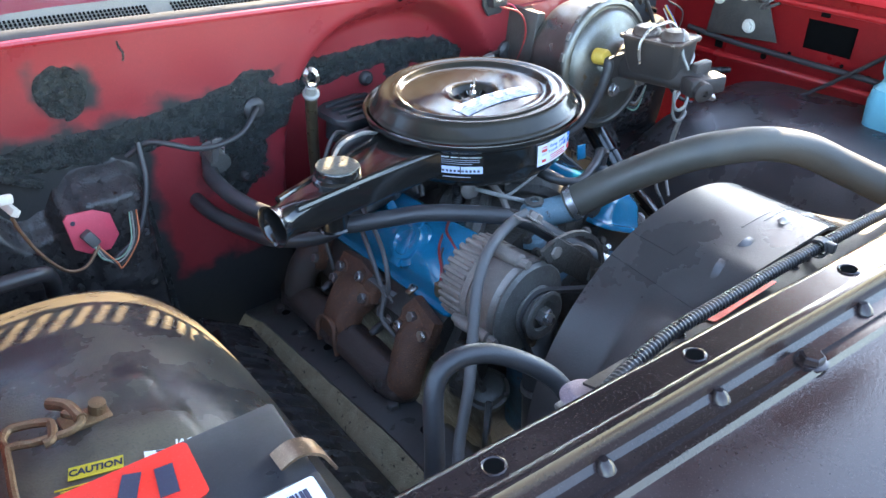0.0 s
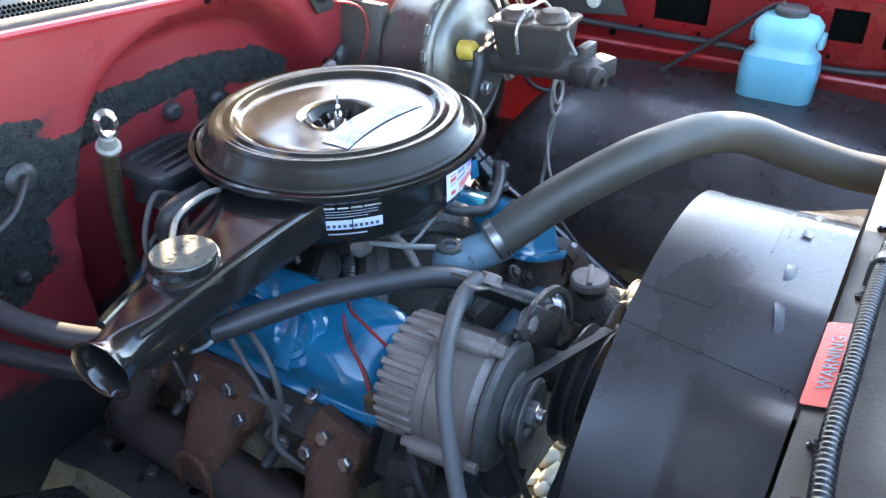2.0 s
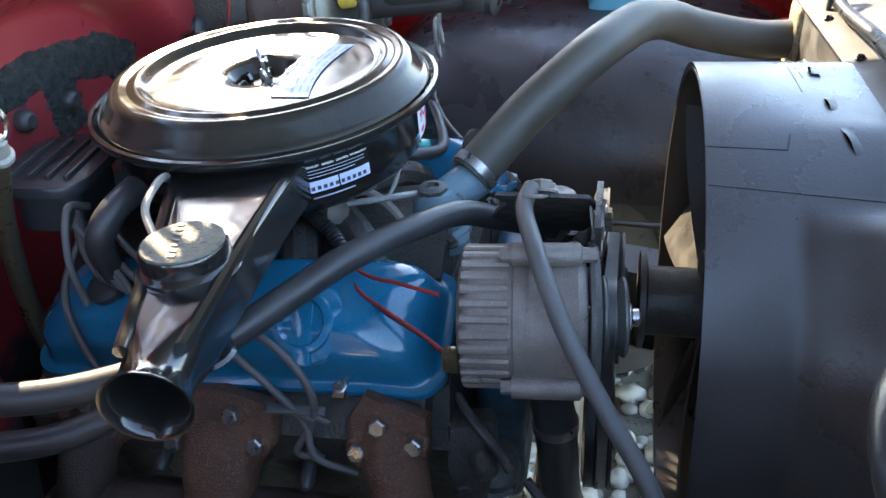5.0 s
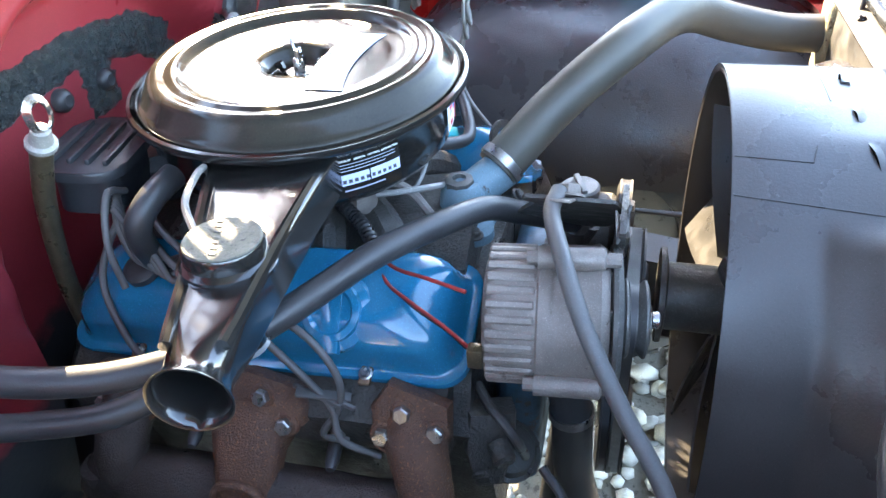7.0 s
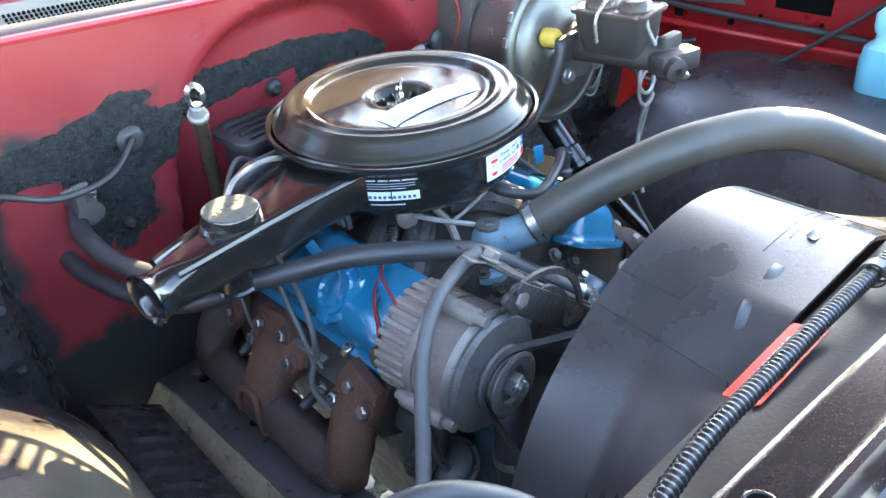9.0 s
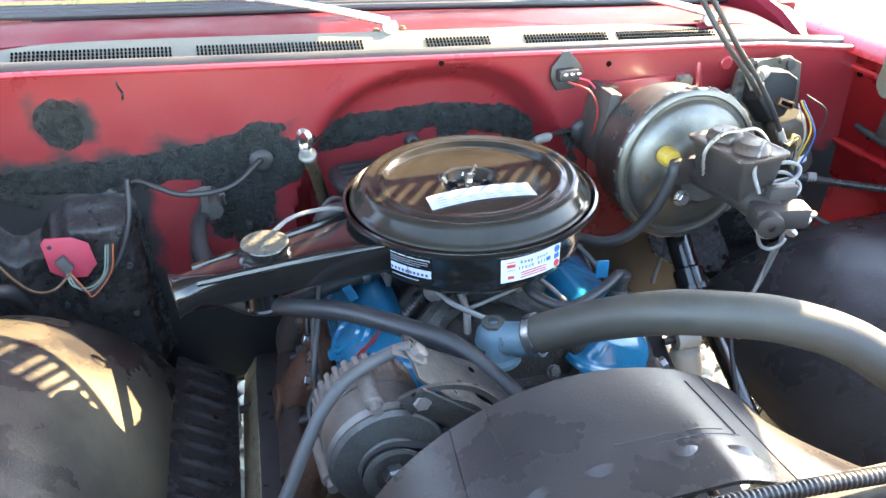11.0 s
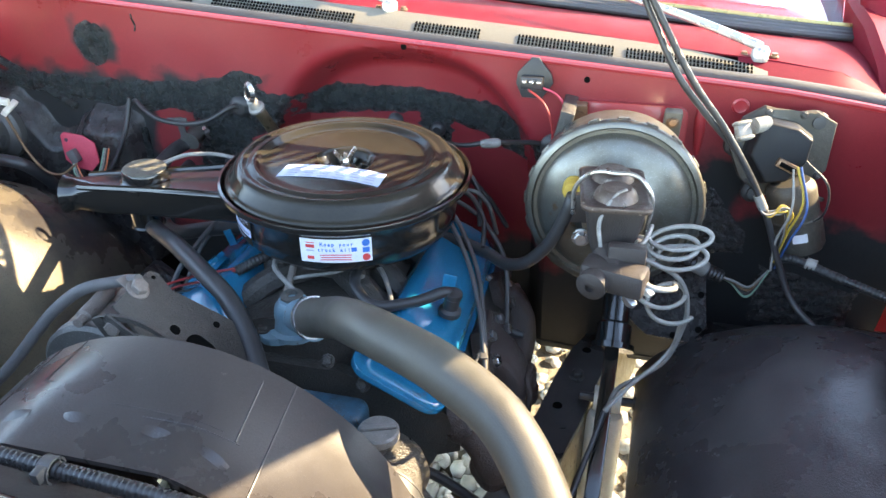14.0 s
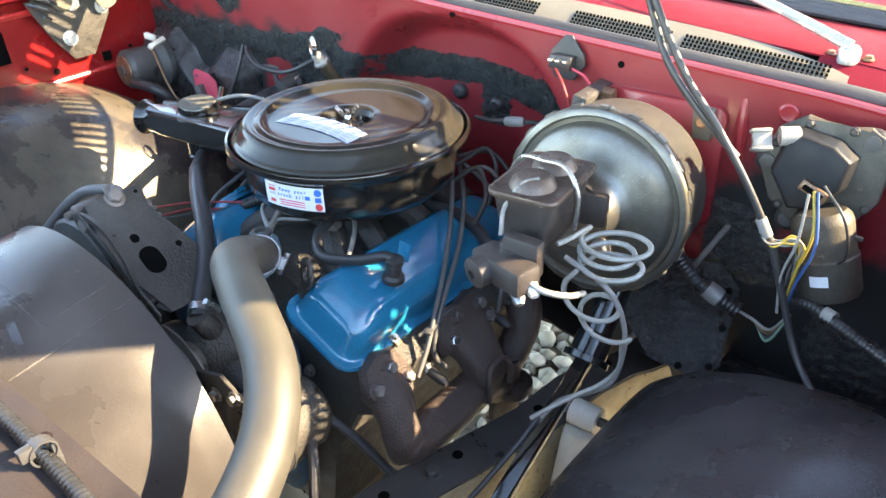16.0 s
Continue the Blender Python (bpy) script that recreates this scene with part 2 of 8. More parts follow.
GREY_TUBE = mat("grimy_pale_tubing", (0.230, 0.223, 0.209), (0.144, 0.137, 0.130), 0.45, scale=50, bump=0.1)
SHOCK = mat("cream_shock_paint", (0.66, 0.63, 0.54), (0.52, 0.48, 0.40), 0.4, scale=30, bump=0.08, spots=(0.16, 0.12, 0.08), spot_scale=40, spot_at=0.68)
YELLOW = mat("yellow_rubber_grommet", (0.55, 0.36, 0.05), (0.42, 0.27, 0.05), 0.5, scale=60, bump=0.1)
PINK = mat("faded_pink_resistor_board", (0.56, 0.06, 0.10), (0.48, 0.05, 0.08), 0.5, scale=40, bump=0.05, spots=(0.10, 0.02, 0.03), spot_scale=80, spot_at=0.72)
LABEL = mat("white_paper_label", (0.68, 0.70, 0.74), (0.60, 0.62, 0.66), 0.4, scale=40, bump=0.02)
LABEL_PALE = mat("pale_blue_paper_label", (0.50, 0.56, 0.74), (0.45, 0.50, 0.68), 0.4, scale=40, bump=0.02)
# matt black that puts the shade inside openings into the colour
HOLE = mat("painted_hole_shade", (0.004, 0.004, 0.004), (0.006, 0.006, 0.006), 0.95, bump=0, dust=0)
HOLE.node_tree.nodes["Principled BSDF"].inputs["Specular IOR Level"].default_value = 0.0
INK = mat("dark_print", (0.03, 0.03, 0.05), (0.04, 0.04, 0.06), 0.5, bump=0)
INK_BLUE = mat("blue_print", (0.02, 0.14, 0.48), (0.02, 0.12, 0.42), 0.5, bump=0)
INK_RED = mat("red_print", (0.62, 0.05, 0.05), (0.55, 0.05, 0.05), 0.5, bump=0)
INK_WHITE = mat("white_print", (0.72, 0.72, 0.70), (0.65, 0.65, 0.62), 0.5, bump=0)
INK_GREY = mat("grey_print", (0.36, 0.38, 0.46), (0.32, 0.34, 0.42), 0.5, bump=0)
DECAL_RED = mat("orange_red_decal", (0.78, 0.035, 0.02), (0.70, 0.03, 0.02), 0.4, bump=0)
DECAL_YELLOW = mat("yellow_decal", (0.72, 0.54, 0.04), (0.62, 0.46, 0.04), 0.45, bump=0)
WIRE_RED = mat("red_wire_insulation", (0.34, 0.03, 0.03), (0.22, 0.025, 0.025), 0.45, bump=0)
WIRE_YELLOW = mat("yellow_wire_insulation", (0.420, 0.294, 0.035), (0.350, 0.252, 0.042), 0.45, bump=0)
WIRE_ORANGE = mat("orange_wire_insulation", (0.62, 0.16, 0.06), (0.5, 0.14, 0.06), 0.45, bump=0)
WIRE_BLUE = mat("blue_wire_insulation", (0.024, 0.084, 0.252), (0.024, 0.072, 0.216), 0.45, bump=0)
WIRE_GREEN = mat("pale_green_wire_insulation", (0.22, 0.36, 0.26), (0.18, 0.3, 0.22), 0.45, bump=0)
LATCH = mat("rust_yellow_plated_latch", (0.30, 0.20, 0.11), (0.20, 0.10, 0.05), 0.45, 0.6, scale=40, bump=0.2)
COPPER = mat("brown_plated_bracket", (0.24, 0.15, 0.09), (0.14, 0.08, 0.05), 0.45, 0.6, scale=40, bump=0.2)
PEBBLE = mat("pale_river_pebble", (0.40, 0.37, 0.31), (0.30, 0.28, 0.25), 0.7, scale=24, fine=200, bump=0.25, random_tint=0.35)
GRAVEL = mat("gravel_bed_grit", (0.160, 0.140, 0.112), (0.240, 0.216, 0.168), 0.9, scale=30, fine=120, bump=1.0, spots=(0.08, 0.07, 0.055), spot_scale=40, spot_at=0.55)
GRASS = mat("dry_yellow_grass", (0.204, 0.156, 0.036), (0.132, 0.114, 0.030), 0.9, scale=3, fine=40, bump=1.0)
GOLD_TRIM = mat("dull_gold_windscreen_trim", (0.42, 0.33, 0.12), (0.34, 0.27, 0.11), 0.35, 0.6, scale=30, bump=0.05)
CHROME = mat("wiper_silver_paint", (0.40, 0.40, 0.41), (0.32, 0.32, 0.33), 0.3, 0.6, scale=30, bump=0.04)
BATTERY = mat("black_battery_case", (0.018, 0.019, 0.022), (0.03, 0.031, 0.035), 0.45, scale=30, bump=0.08)
COVER_PLASTIC = mat("dark_moulded_cover_plastic", (0.010, 0.011, 0.013), (0.017, 0.018, 0.021), 0.5, scale=30, fine=400, bump=0.1)
COVER_PLASTIC.node_tree.nodes["Principled BSDF"].inputs["Specular IOR Level"].default_value = 0.25
TUBE_BROWN = mat("brown_plated_tube", (0.13, 0.10, 0.06), (0.08, 0.06, 0.04), 0.4, 0.6, scale=40, bump=0.1)


def glassy(name, colour, rough, trans):
    m = bpy.data.materials.new(name)
    m.use_nodes = True
    b = m.node_tree.nodes["Principled BSDF"]
    b.inputs["Base Color"].default_value = (*colour, 1)
    b.inputs["Roughness"].default_value = rough
    b.inputs["Transmission Weight"].default_value = trans
    return m


GLASS = glassy("windscreen_glass", (0.9, 0.95, 0.93), 0.02, 1.0)
BOTTLE = mat("translucent_blue_plastic", (0.19, 0.48, 0.57), (0.27, 0.54, 0.61), 0.35, scale=10, fine=300, bump=0.08, rvar=0.1)
BOTTLE.node_tree.nodes["Principled BSDF"].inputs["Subsurface Weight"].default_value = 0.5
BOTTLE.node_tree.nodes["Principled BSDF"].inputs["Subsurface Radius"].default_value = (0.03, 0.05, 0.06)
BOTTLE_FLUID = mat("bright_blue_washer_fluid_tank", (0.13, 0.43, 0.57), (0.16, 0.46, 0.58), 0.35, scale=10, fine=300, bump=0.08, rvar=0.1)


# ---- building helpers ----
def thing(name, at, label, category, group="", kind=""):
    """An empty at the base of a thing; its parts hang under it."""
    ob = new(name)
    ob.empty_display_size = 0.02
    ob.location = at
    return tagged(ob, label, category, group, kind)


def finish(me, material, angle=35):
    me.materials.append(material)
    if len(me.polygons):
        me.shade_smooth()
        me.set_sharp_from_angle(angle=radians(angle))
    return me


def part(name, bm, material, parent=None, label="", angle=35):
    """Links a bmesh, in world places, as one mesh object under a thing or a part."""
    me = bpy.data.meshes.new(name)
    bmesh.ops.recalc_face_normals(bm, faces=bm.faces)
    bm.to_mesh(me)
    bm.free()
    finish(me, material, angle)
    ob = new(name, me)
    if parent:
        ob.parent = parent
        ob.matrix_parent_inverse = Matrix.Translation(-parent.location) if parent.type == "EMPTY" else Matrix.Identity(4)
    if label:
        ob["label"] = label
    return ob


def solo(name, bm, material, label, category, group="", kind="", angle=35):
    """A thing that is one plain mesh."""
    return tagged(part(name, bm, material, None, "", angle), label, category, group, kind)


def axes(at, z, x=None):
    """A pose at a place with its z axis along z and its x axis as near x as may be."""
    z = Vector(z).normalized()
    x = Vector(x) if x is not None else (Vector((1, 0, 0)) if abs(z.x) < 0.9 else Vector((0, 1, 0)))
    x = (x - x.dot(z) * z).normalized()
    y = z.cross(x)
    m = Matrix((x, y, z)).transposed().to_4x4()
    m.translation = Vector(at)
    return m


def lathe(bm, prof, m, seg=40, cap=True):
    """Turns a profile of (radius, height) about the z axis of m."""
    rings = []
    for r, h in prof:
        if r < 1e-6:
            rings.append([bm.verts.new(m @ Vector((0, 0, h)))])
        else:
            rings.append([bm.verts.new(m @ Vector((r * math.cos(2 * math.pi * i / seg), r * math.sin(2 * math.pi * i / seg), h))) for i in range(seg)])
    for a, b in zip(rings, rings[1:]):
        for i in range(seg):
            j = (i + 1) % seg
            if len(a) == 1 and len(b) == 1:
                continue
            if len(a) == 1:
                bm.faces.new((a[0], b[i], b[j]))
            elif len(b) == 1:
                bm.faces.new((a[i], a[j], b[0]))
            else:
                bm.faces.new((a[i], a[j], b[j], b[i]))
    if cap:
        for ring in (rings[0], rings[-1]):
            if len(ring) > 2:
                bm.faces.new(ring)
    return bm


def spline(pts, n=8):
    """Catmull-Rom points through pts."""
    p = [Vector(q) for q in pts]
    if len(p) < 3:
        return p
    p = [2 * p[0] - p[1]] + p + [2 * p[-1] - p[-2]]
    out = []
    for i in range(1, len(p) - 2):
        a, b, c, d = p[i - 1], p[i], p[i + 1], p[i + 2]
        for k in range(n):
            t = k / n
            out.append(0.5 * (2 * b + (c - a) * t + (2 * a - 5 * b + 4 * c - d) * t * t + (3 * b - a - 3 * c + d) * t ** 3))
    out.append(p[-2])
    return out


def sweep(bm, path, ring_at, seg, cap=True):
    """Sweeps rings along a path; ring_at(i, u) gives the outline's (x, y) list at step i."""
    t0 = (path[1] - path[0]).normalized()
    side = t0.orthogonal().normalized()
    prev, rings = t0, []
    n = len(path)
    for i, p in enumerate(path):
        t = (path[min(i + 1, n - 1)] - path[max(i - 1, 0)]).normalized()
        side = (prev.rotation_difference(t) @ side).normalized()
        side = (side - side.dot(t) * t).normalized()
        up = t.cross(side)
        prev = t
        rings.append([bm.verts.new(p + side * a + up * b) for a, b in ring_at(i, i / (n - 1))])
    for a, b in zip(rings, rings[1:]):
        for i in range(seg):
            bm.faces.new((a[i], a[(i + 1) % seg], b[(i + 1) % seg], b[i]))
    if cap:
        bm.faces.new(rings[0])
        bm.faces.new(rings[-1])
    return bm


def circle(r, seg):
    return [(r * math.cos(2 * math.pi * i / seg), r * math.sin(2 * math.pi * i / seg)) for i in range(seg)]


def tube(bm, pts, r, seg=10, n=8, radius=None, cap=True):
    path = spline(pts, n)
    return sweep(bm, path, lambda i, u: circle(radius(u) if radius else r, seg), seg, cap)


def ribbed(bm, pts, r, pitch=0.006, depth=0.12, seg=12):
    """A corrugated tube: rings of two radii along the path."""
    path = spline(pts, 24)
    total = [0.0]
    for a, b in zip(path, path[1:]):
        total.append(total[-1] + (b - a).length)
    steps = max(8, int(total[-1] / pitch * 4))
    fine, k = [], 0
    for s in range(steps + 1):
        d = total[-1] * s / steps
        while k < len(path) - 2 and total[k + 1] < d:
            k += 1
        f = (d - total[k]) / max(1e-9, total[k + 1] - total[k])
        fine.append(path[k].lerp(path[k + 1], min(1, f)))
    return sweep(bm, fine, lambda i, u: circle(r if i % 4 in (0, 1) else r * (1 - depth), seg), seg)


def rbox(bm, size, m, bevel=0.004, seg=2):
    """A box with rounded edges, centred on m."""
    made = bmesh.ops.create_cube(bm, size=1.0, matrix=m @ Matrix.Diagonal((*size, 1)))
    if bevel:
        edges = list({e for v in made["verts"] for e in v.link_edges})
        bmesh.ops.bevel(bm, geom=edges, offset=bevel, segments=seg, affect="EDGES", profile=0.5)
    return bm


def prism(bm, outline, thick, m, bevel=0.0):
    """A flat plate: an outline in m's xy plane, thick along z."""
    lo = [bm.verts.new(m @ Vector((x, y, 0))) for x, y in outline]
    hi = [bm.verts.new(m @ Vector((x, y, thick))) for x, y in outline]
    n = len(outline)
    top = bm.faces.new(hi)
    bm.faces.new(lo[::-1])
    for i in range(n):
        bm.faces.new((lo[i], lo[(i + 1) % n], hi[(i + 1) % n], hi[i]))
    if bevel:
        bmesh.ops.bevel(bm, geom=list(top.edges), offset=bevel, segments=2, affect="EDGES", profile=0.5)
    return bm


def loft(bm, rings, cap=True, closed=True):
    """Joins rings of points, each the same number."""
    vs = [[bm.verts.new(Vector(p)) for p in r] for r in rings]
    k = len(vs[0])
    for a, b in zip(vs, vs[1:]):
        for i in range(k if closed else k - 1):
            bm.faces.new((a[i], a[(i + 1) % k], b[(i + 1) % k], b[i]))
    if cap and closed:
        bm.faces.new(vs[0])
        bm.faces.new(vs[-1])
    return bm


def sheet(bm, f, nu, nv, thick=0.0):
    """A surface f(u, v) on a grid; thick gives it a back."""
    g = [[bm.verts.new(Vector(f(i / nu, j / nv))) for j in range(nv + 1)] for i in range(nu + 1)]
    faces = [bm.faces.new((g[i][j], g[i + 1][j], g[i + 1][j + 1], g[i][j + 1])) for i in range(nu) for j in range(nv)]
    if thick:
        bmesh.ops.recalc_face_normals(bm, faces=faces)
        bmesh.ops.solidify(bm, geom=faces, thickness=thick)
    return bm


def rounded(w, h, r, k=5):
    """A rounded rectangle about the origin, counter-clockwise."""
    pts = []
    for cx, cy, a in ((w / 2 - r, h / 2 - r, 0), (-w / 2 + r, h / 2 - r, 90), (-w / 2 + r, -h / 2 + r, 180), (w / 2 - r, -h / 2 + r, 270)):
        for i in range(k + 1):
            t = radians(a + 90 * i / k)
            pts.append((cx + r * math.cos(t), cy + r * math.sin(t)))
    return pts


def bolt(name, at, way, parent, r=0.0075, h=0.006, material=None, washer=True):
    """A hex bolt head with its washer."""
    bm = bmesh.new()
    m = axes(at, way)
    if washer:
        lathe(bm, [(r * 1.35, -0.001), (r * 1.35, 0.0012), (r * 1.1, 0.0022)], m, 14)
    lathe(bm, [(r, 0.001), (r, h), (r * 0.82, h + 0.0015)], m @ pose(0, 0, 0, 0, 0, random.uniform(0, 60)), 6)
    return part(name, bm, material or STEEL, parent, angle=25)


def text_part(name, body, size, m, material, parent, bold=0.0):
    """Letters in the built-in font as a thin mesh, centred on m."""
    cu = bpy.data.curves.new(name, "FONT")
    cu.body, cu.size, cu.align_x, cu.align_y, cu.extrude, cu.offset = body, size, "CENTER", "CENTER", 0.0002, bold
    cu.resolution_u = 3
    tmp = new(name, cu)
    me = bpy.data.meshes.new_from_object(tmp.evaluated_get(bpy.context.evaluated_depsgraph_get()))
    bpy.data.objects.remove(tmp)
    me.transform(m)
    me.materials.clear()
    me.materials.append(material)
    ob = new(name, me)
    ob.parent = parent
    if parent.type == "EMPTY":
        ob.matrix_parent_inverse = Matrix.Translation(parent.location).inverted()
    return ob


def clamp_ring(name, at, way, r, parent, material=None, width=0.012):
    """A hose clamp: a band with a screw housing."""
    bm = bmesh.new()
    m = axes(at, way)
    lathe(bm, [(r, -width / 2), (r + 0.0022, -width / 2), (r + 0.0022, width / 2), (r, width / 2), (r, -width / 2)], m, 24, cap=False)
    rbox(bm, (0.012, 0.022, width), m @ pose(r + 0.007, 0, 0), 0.002, 1)
    lathe(bm, [(0.005, -0.018), (0.005, 0.016), (0.0035, 0.018)], m @ pose(r + 0.008, 0, 0, 90), 8)
    return part(name, bm, material or STEEL, parent)


def lean(x):
    """The cab's sheet metal stands a little lower towards the driver's side."""
    return -0.0645 * x


# ---- ground ----
def build_ground():
    bm = bmesh.new()
    sheet(bm, lambda u, v: (-30 + 60 * u, -30 + 60 * v, 0.004 * noise.noise((u * 700, v * 700, 0))), 60, 60)
    solo("ground", bm, GRAVEL, "pale river gravel bed under the truck", "ground", kind="structure")
    bm = bmesh.new()
    sheet(bm, lambda u, v: (-600 + 1200 * u, 3.2 + 1000 * v, 0.02 + 1.5 * v * v), 30, 30)
    solo("ground_grass", bm, GRASS, "dry yellow grass field beyond the gravel", "grass", kind="structure")


def pebble_mesh(seed):
    bm = bmesh.new()
    bmesh.ops.create_icosphere(bm, subdivisions=1, radius=1.0)
    for v in bm.verts:
        v.co *= 1 + 0.28 * noise.noise(v.co * 1.1 + Vector((seed * 3.1, 0, 0)))
        v.co.z *= 0.62
    me = bpy.data.meshes.new("pebble")
    bm.to_mesh(me)
    bm.free()
    finish(me, PEBBLE, 80)
    return me


# ---- cab: firewall, cowl, windscreen ----
def fire_y(x, z):
    """How far back the firewall stands: flat, with an arched recess behind the engine."""
    e = (abs(x - 0.012) / 0.29) ** 2.6 + (max(0, z - 0.78) / 0.425) ** 2.6
    k = max(0.0, min(1.0, (1.08 - e) / 0.34))
    k = k * k * (3 - 2 * k)
    y = 0.265 + 0.085 * k
    if z < 0.86:
        y += (0.86 - z) ** 2 * 0.7
    return y + 0.0025 * noise.noise((x * 5, z * 5, 3))


def edge_z(x):
    """The upper edge of the firewall, under the cowl seal."""
    return 1.226 + lean(x) - 0.10 * max(0, abs(x) - 0.66) ** 1.4


def build_firewall():
    bm = bmesh.new()
    sheet(bm, lambda u, v: (-0.95 + 1.9 * u, fire_y(-0.95 + 1.9 * u, 0.52 + (edge_z(-0.95 + 1.9 * u) - 0.52) * v), 0.52 + (edge_z(-0.95 + 1.9 * u) - 0.52) * v), 200, 90, 0.004)
    wall = solo("firewall", bm, RED_COATED, "faded red painted steel firewall smeared with black sealer", "firewall", kind="structure")
    # rolled lip along the upper edge and small dimples of spot welds
    bm = bmesh.new()
    tube(bm, [(x, 0.262, edge_z(x) + 0.001) for x in [-0.93 + 1.86 * i / 24 for i in range(25)]], 0.006, 8, 2)
    part("rolled_edge", bm, RED, wall)
    bm = bmesh.new()
    sheet(bm, lambda u, v: (-0.95 + 1.9 * u, 0.33 + 0.45 * v, 0.54 - 0.10 * v + 0.10 * math.exp(-((u - 0.5) / 0.1) ** 2)), 30, 8, 0.004)
    part("toe_board", bm, SATIN, wall, "black underside of the sloping toe board")

    def smear(xa, xb, lo, hi, seed, thick=0.004, nu=46, nv=14, material=TAR):
        b = bmesh.new()

        def f(u, v):
            x = xa + (xb - xa) * u + 0.010 * noise.noise((v * 9, seed, 1)) * (1 if u in (0, 1) else 0.3)
            a = lo(x) + 0.010 * noise.noise((x * 22, seed, 5)) + 0.004 * noise.noise((x * 70, seed, 8))
            c = hi(x) + 0.010 * noise.noise((x * 20, seed, 9)) + 0.004 * noise.noise((x * 75, seed, 2))
            z = a + (c - a) * v
            z = min(z, edge_z(x) - 0.02)
            rim = min(1, 6 * min(u, 1 - u, v, 1 - v) + 0.05)
            h = rim * (thick + 0.007 * abs(noise.noise((x * 34, z * 34, seed))) + 0.004 * noise.noise((x * 80, z * 80, seed)) + 0.0022 * noise.noise((x * 190, z * 190, seed)))
            return (x, fire_y(x, z) - 0.003 - max(0.0, h), z)

        sheet(b, f, nu, nv)
        part("sealer_smear", b, material, wall, "rough black brushed-on sealer", 60)

    smear(-0.94, -0.255, lambda x: 1.062 - 0.012 * math.sin(x * 9), lambda x: 1.112 + 0.018 * max(0, x + 0.53) / 0.2 + 0.016 * math.exp(-((x + 0.31) / 0.045) ** 2), 1, nu=260, nv=30)
    smear(-0.435, -0.30, lambda x: 0.93 - 0.03 * math.cos((x + 0.37) * 30), lambda x: 1.075, 2, 0.002, nu=60, nv=60)
    smear(-0.36, 0.31, lambda x: 1.056 - 0.9 * max(0, x - 0.02) ** 2 - 0.5 * x * x, lambda x: 1.112 - 0.75 * max(0, x - 0.02) ** 2 - 0.1 * x * x, 4, 0.006, 260, 24)
    smear(0.03, 0.10, lambda x: 0.985, lambda x: 1.07, 5, nu=16, nv=16)
    smear(0.53, 0.68, lambda x: 0.86, lambda x: 1.0 - 1.2 * max(0.0, x - 0.60), 6, 0.005, 70, 70, PITCH)
    smear(0.71, 0.90, lambda x: 0.70, lambda x: 0.85 - 0.2 * (x - 0.71), 7, 0.003, 80, 60, PITCH)
    b = bmesh.new()
    def patch(u, v):
        t = 6.2832 * u
        r = v * (0.043 + 0.006 * noise.noise((math.cos(t) * 2, math.sin(t) * 2, 4)) + 0.012 * max(0.0, math.cos(t + 1.5708)) ** 6)
        x, z = -0.630 + r * math.cos(t), 1.186 + r * math.sin(t)
        h = 0.0035 + 0.006 * abs(noise.noise((x * 40, z * 40, 2))) + 0.003 * noise.noise((x * 110, z * 110, 5))
        return (x, 0.2625 - h * min(1.0, 5 * (1 - v)), z)

    sheet(b, patch, 72, 20)
    part("sealer_patch", b, TAR, wall, "round black sealer patch", 60)
    # stiffening bead that slopes down across the passenger's side
    b = bmesh.new()
    tube(b, [(-0.93, 0.258, 1.17), (-0.80, 0.258, 1.10), (-0.70, 0.256, 1.045)], 0.009, 8)
    part("stiffening_bead", b, TAR, wall)
    b = bmesh.new()
    tube(b, [(-0.528, 0.2615, 1.245), (-0.527, 0.2612, 1.235), (-0.523, 0.2612, 1.224), (-0.526, 0.2614, 1.212)], 0.0022, 6)
    part("tar_drip", b, TAR, wall)
    b = bmesh.new()
    lathe(b, [(0.006, 0.0), (0.005, 0.004), (0.003, 0.006), (0, 0.006)], axes((-0.632, 0.256, 1.187), (0, -1, 0)), 10)
    part("patch_screw", b, TAR, wall)
    b = bmesh.new()      # pressed rib and round boss between the booster and the wiper motor
    tube(b, [(0.558, 0.263, 1.161), (0.561, 0.260, 1.109), (0.564, 0.263, 1.056)], 0.008, 10, radius=lambda u: 0.004 + 0.006 * math.sin(math.pi * u))
    part("pressed_rib", b, RED, wall)
    b = bmesh.new()
    lathe(b, [(0.016, -0.002), (0.014, 0.004), (0.011, 0.006), (0.009, 0.005), (0, 0.005)], axes((0.621, 0.263, 1.152), (0, -1, 0)), 20)
    part("pressed_boss", b, RED, wall)
    for x, z in ((0.026, 1.222), (0.36, 1.185)):
        b = bmesh.new()
        lathe(b, [(0.0055, 0), (0.0055, 0.0015), (0.0, 0.0015)], axes((x, 0.2605, z - 0.006), (0, -1, 0)), 12)
        part("plug_hole", b, HOLE, wall)


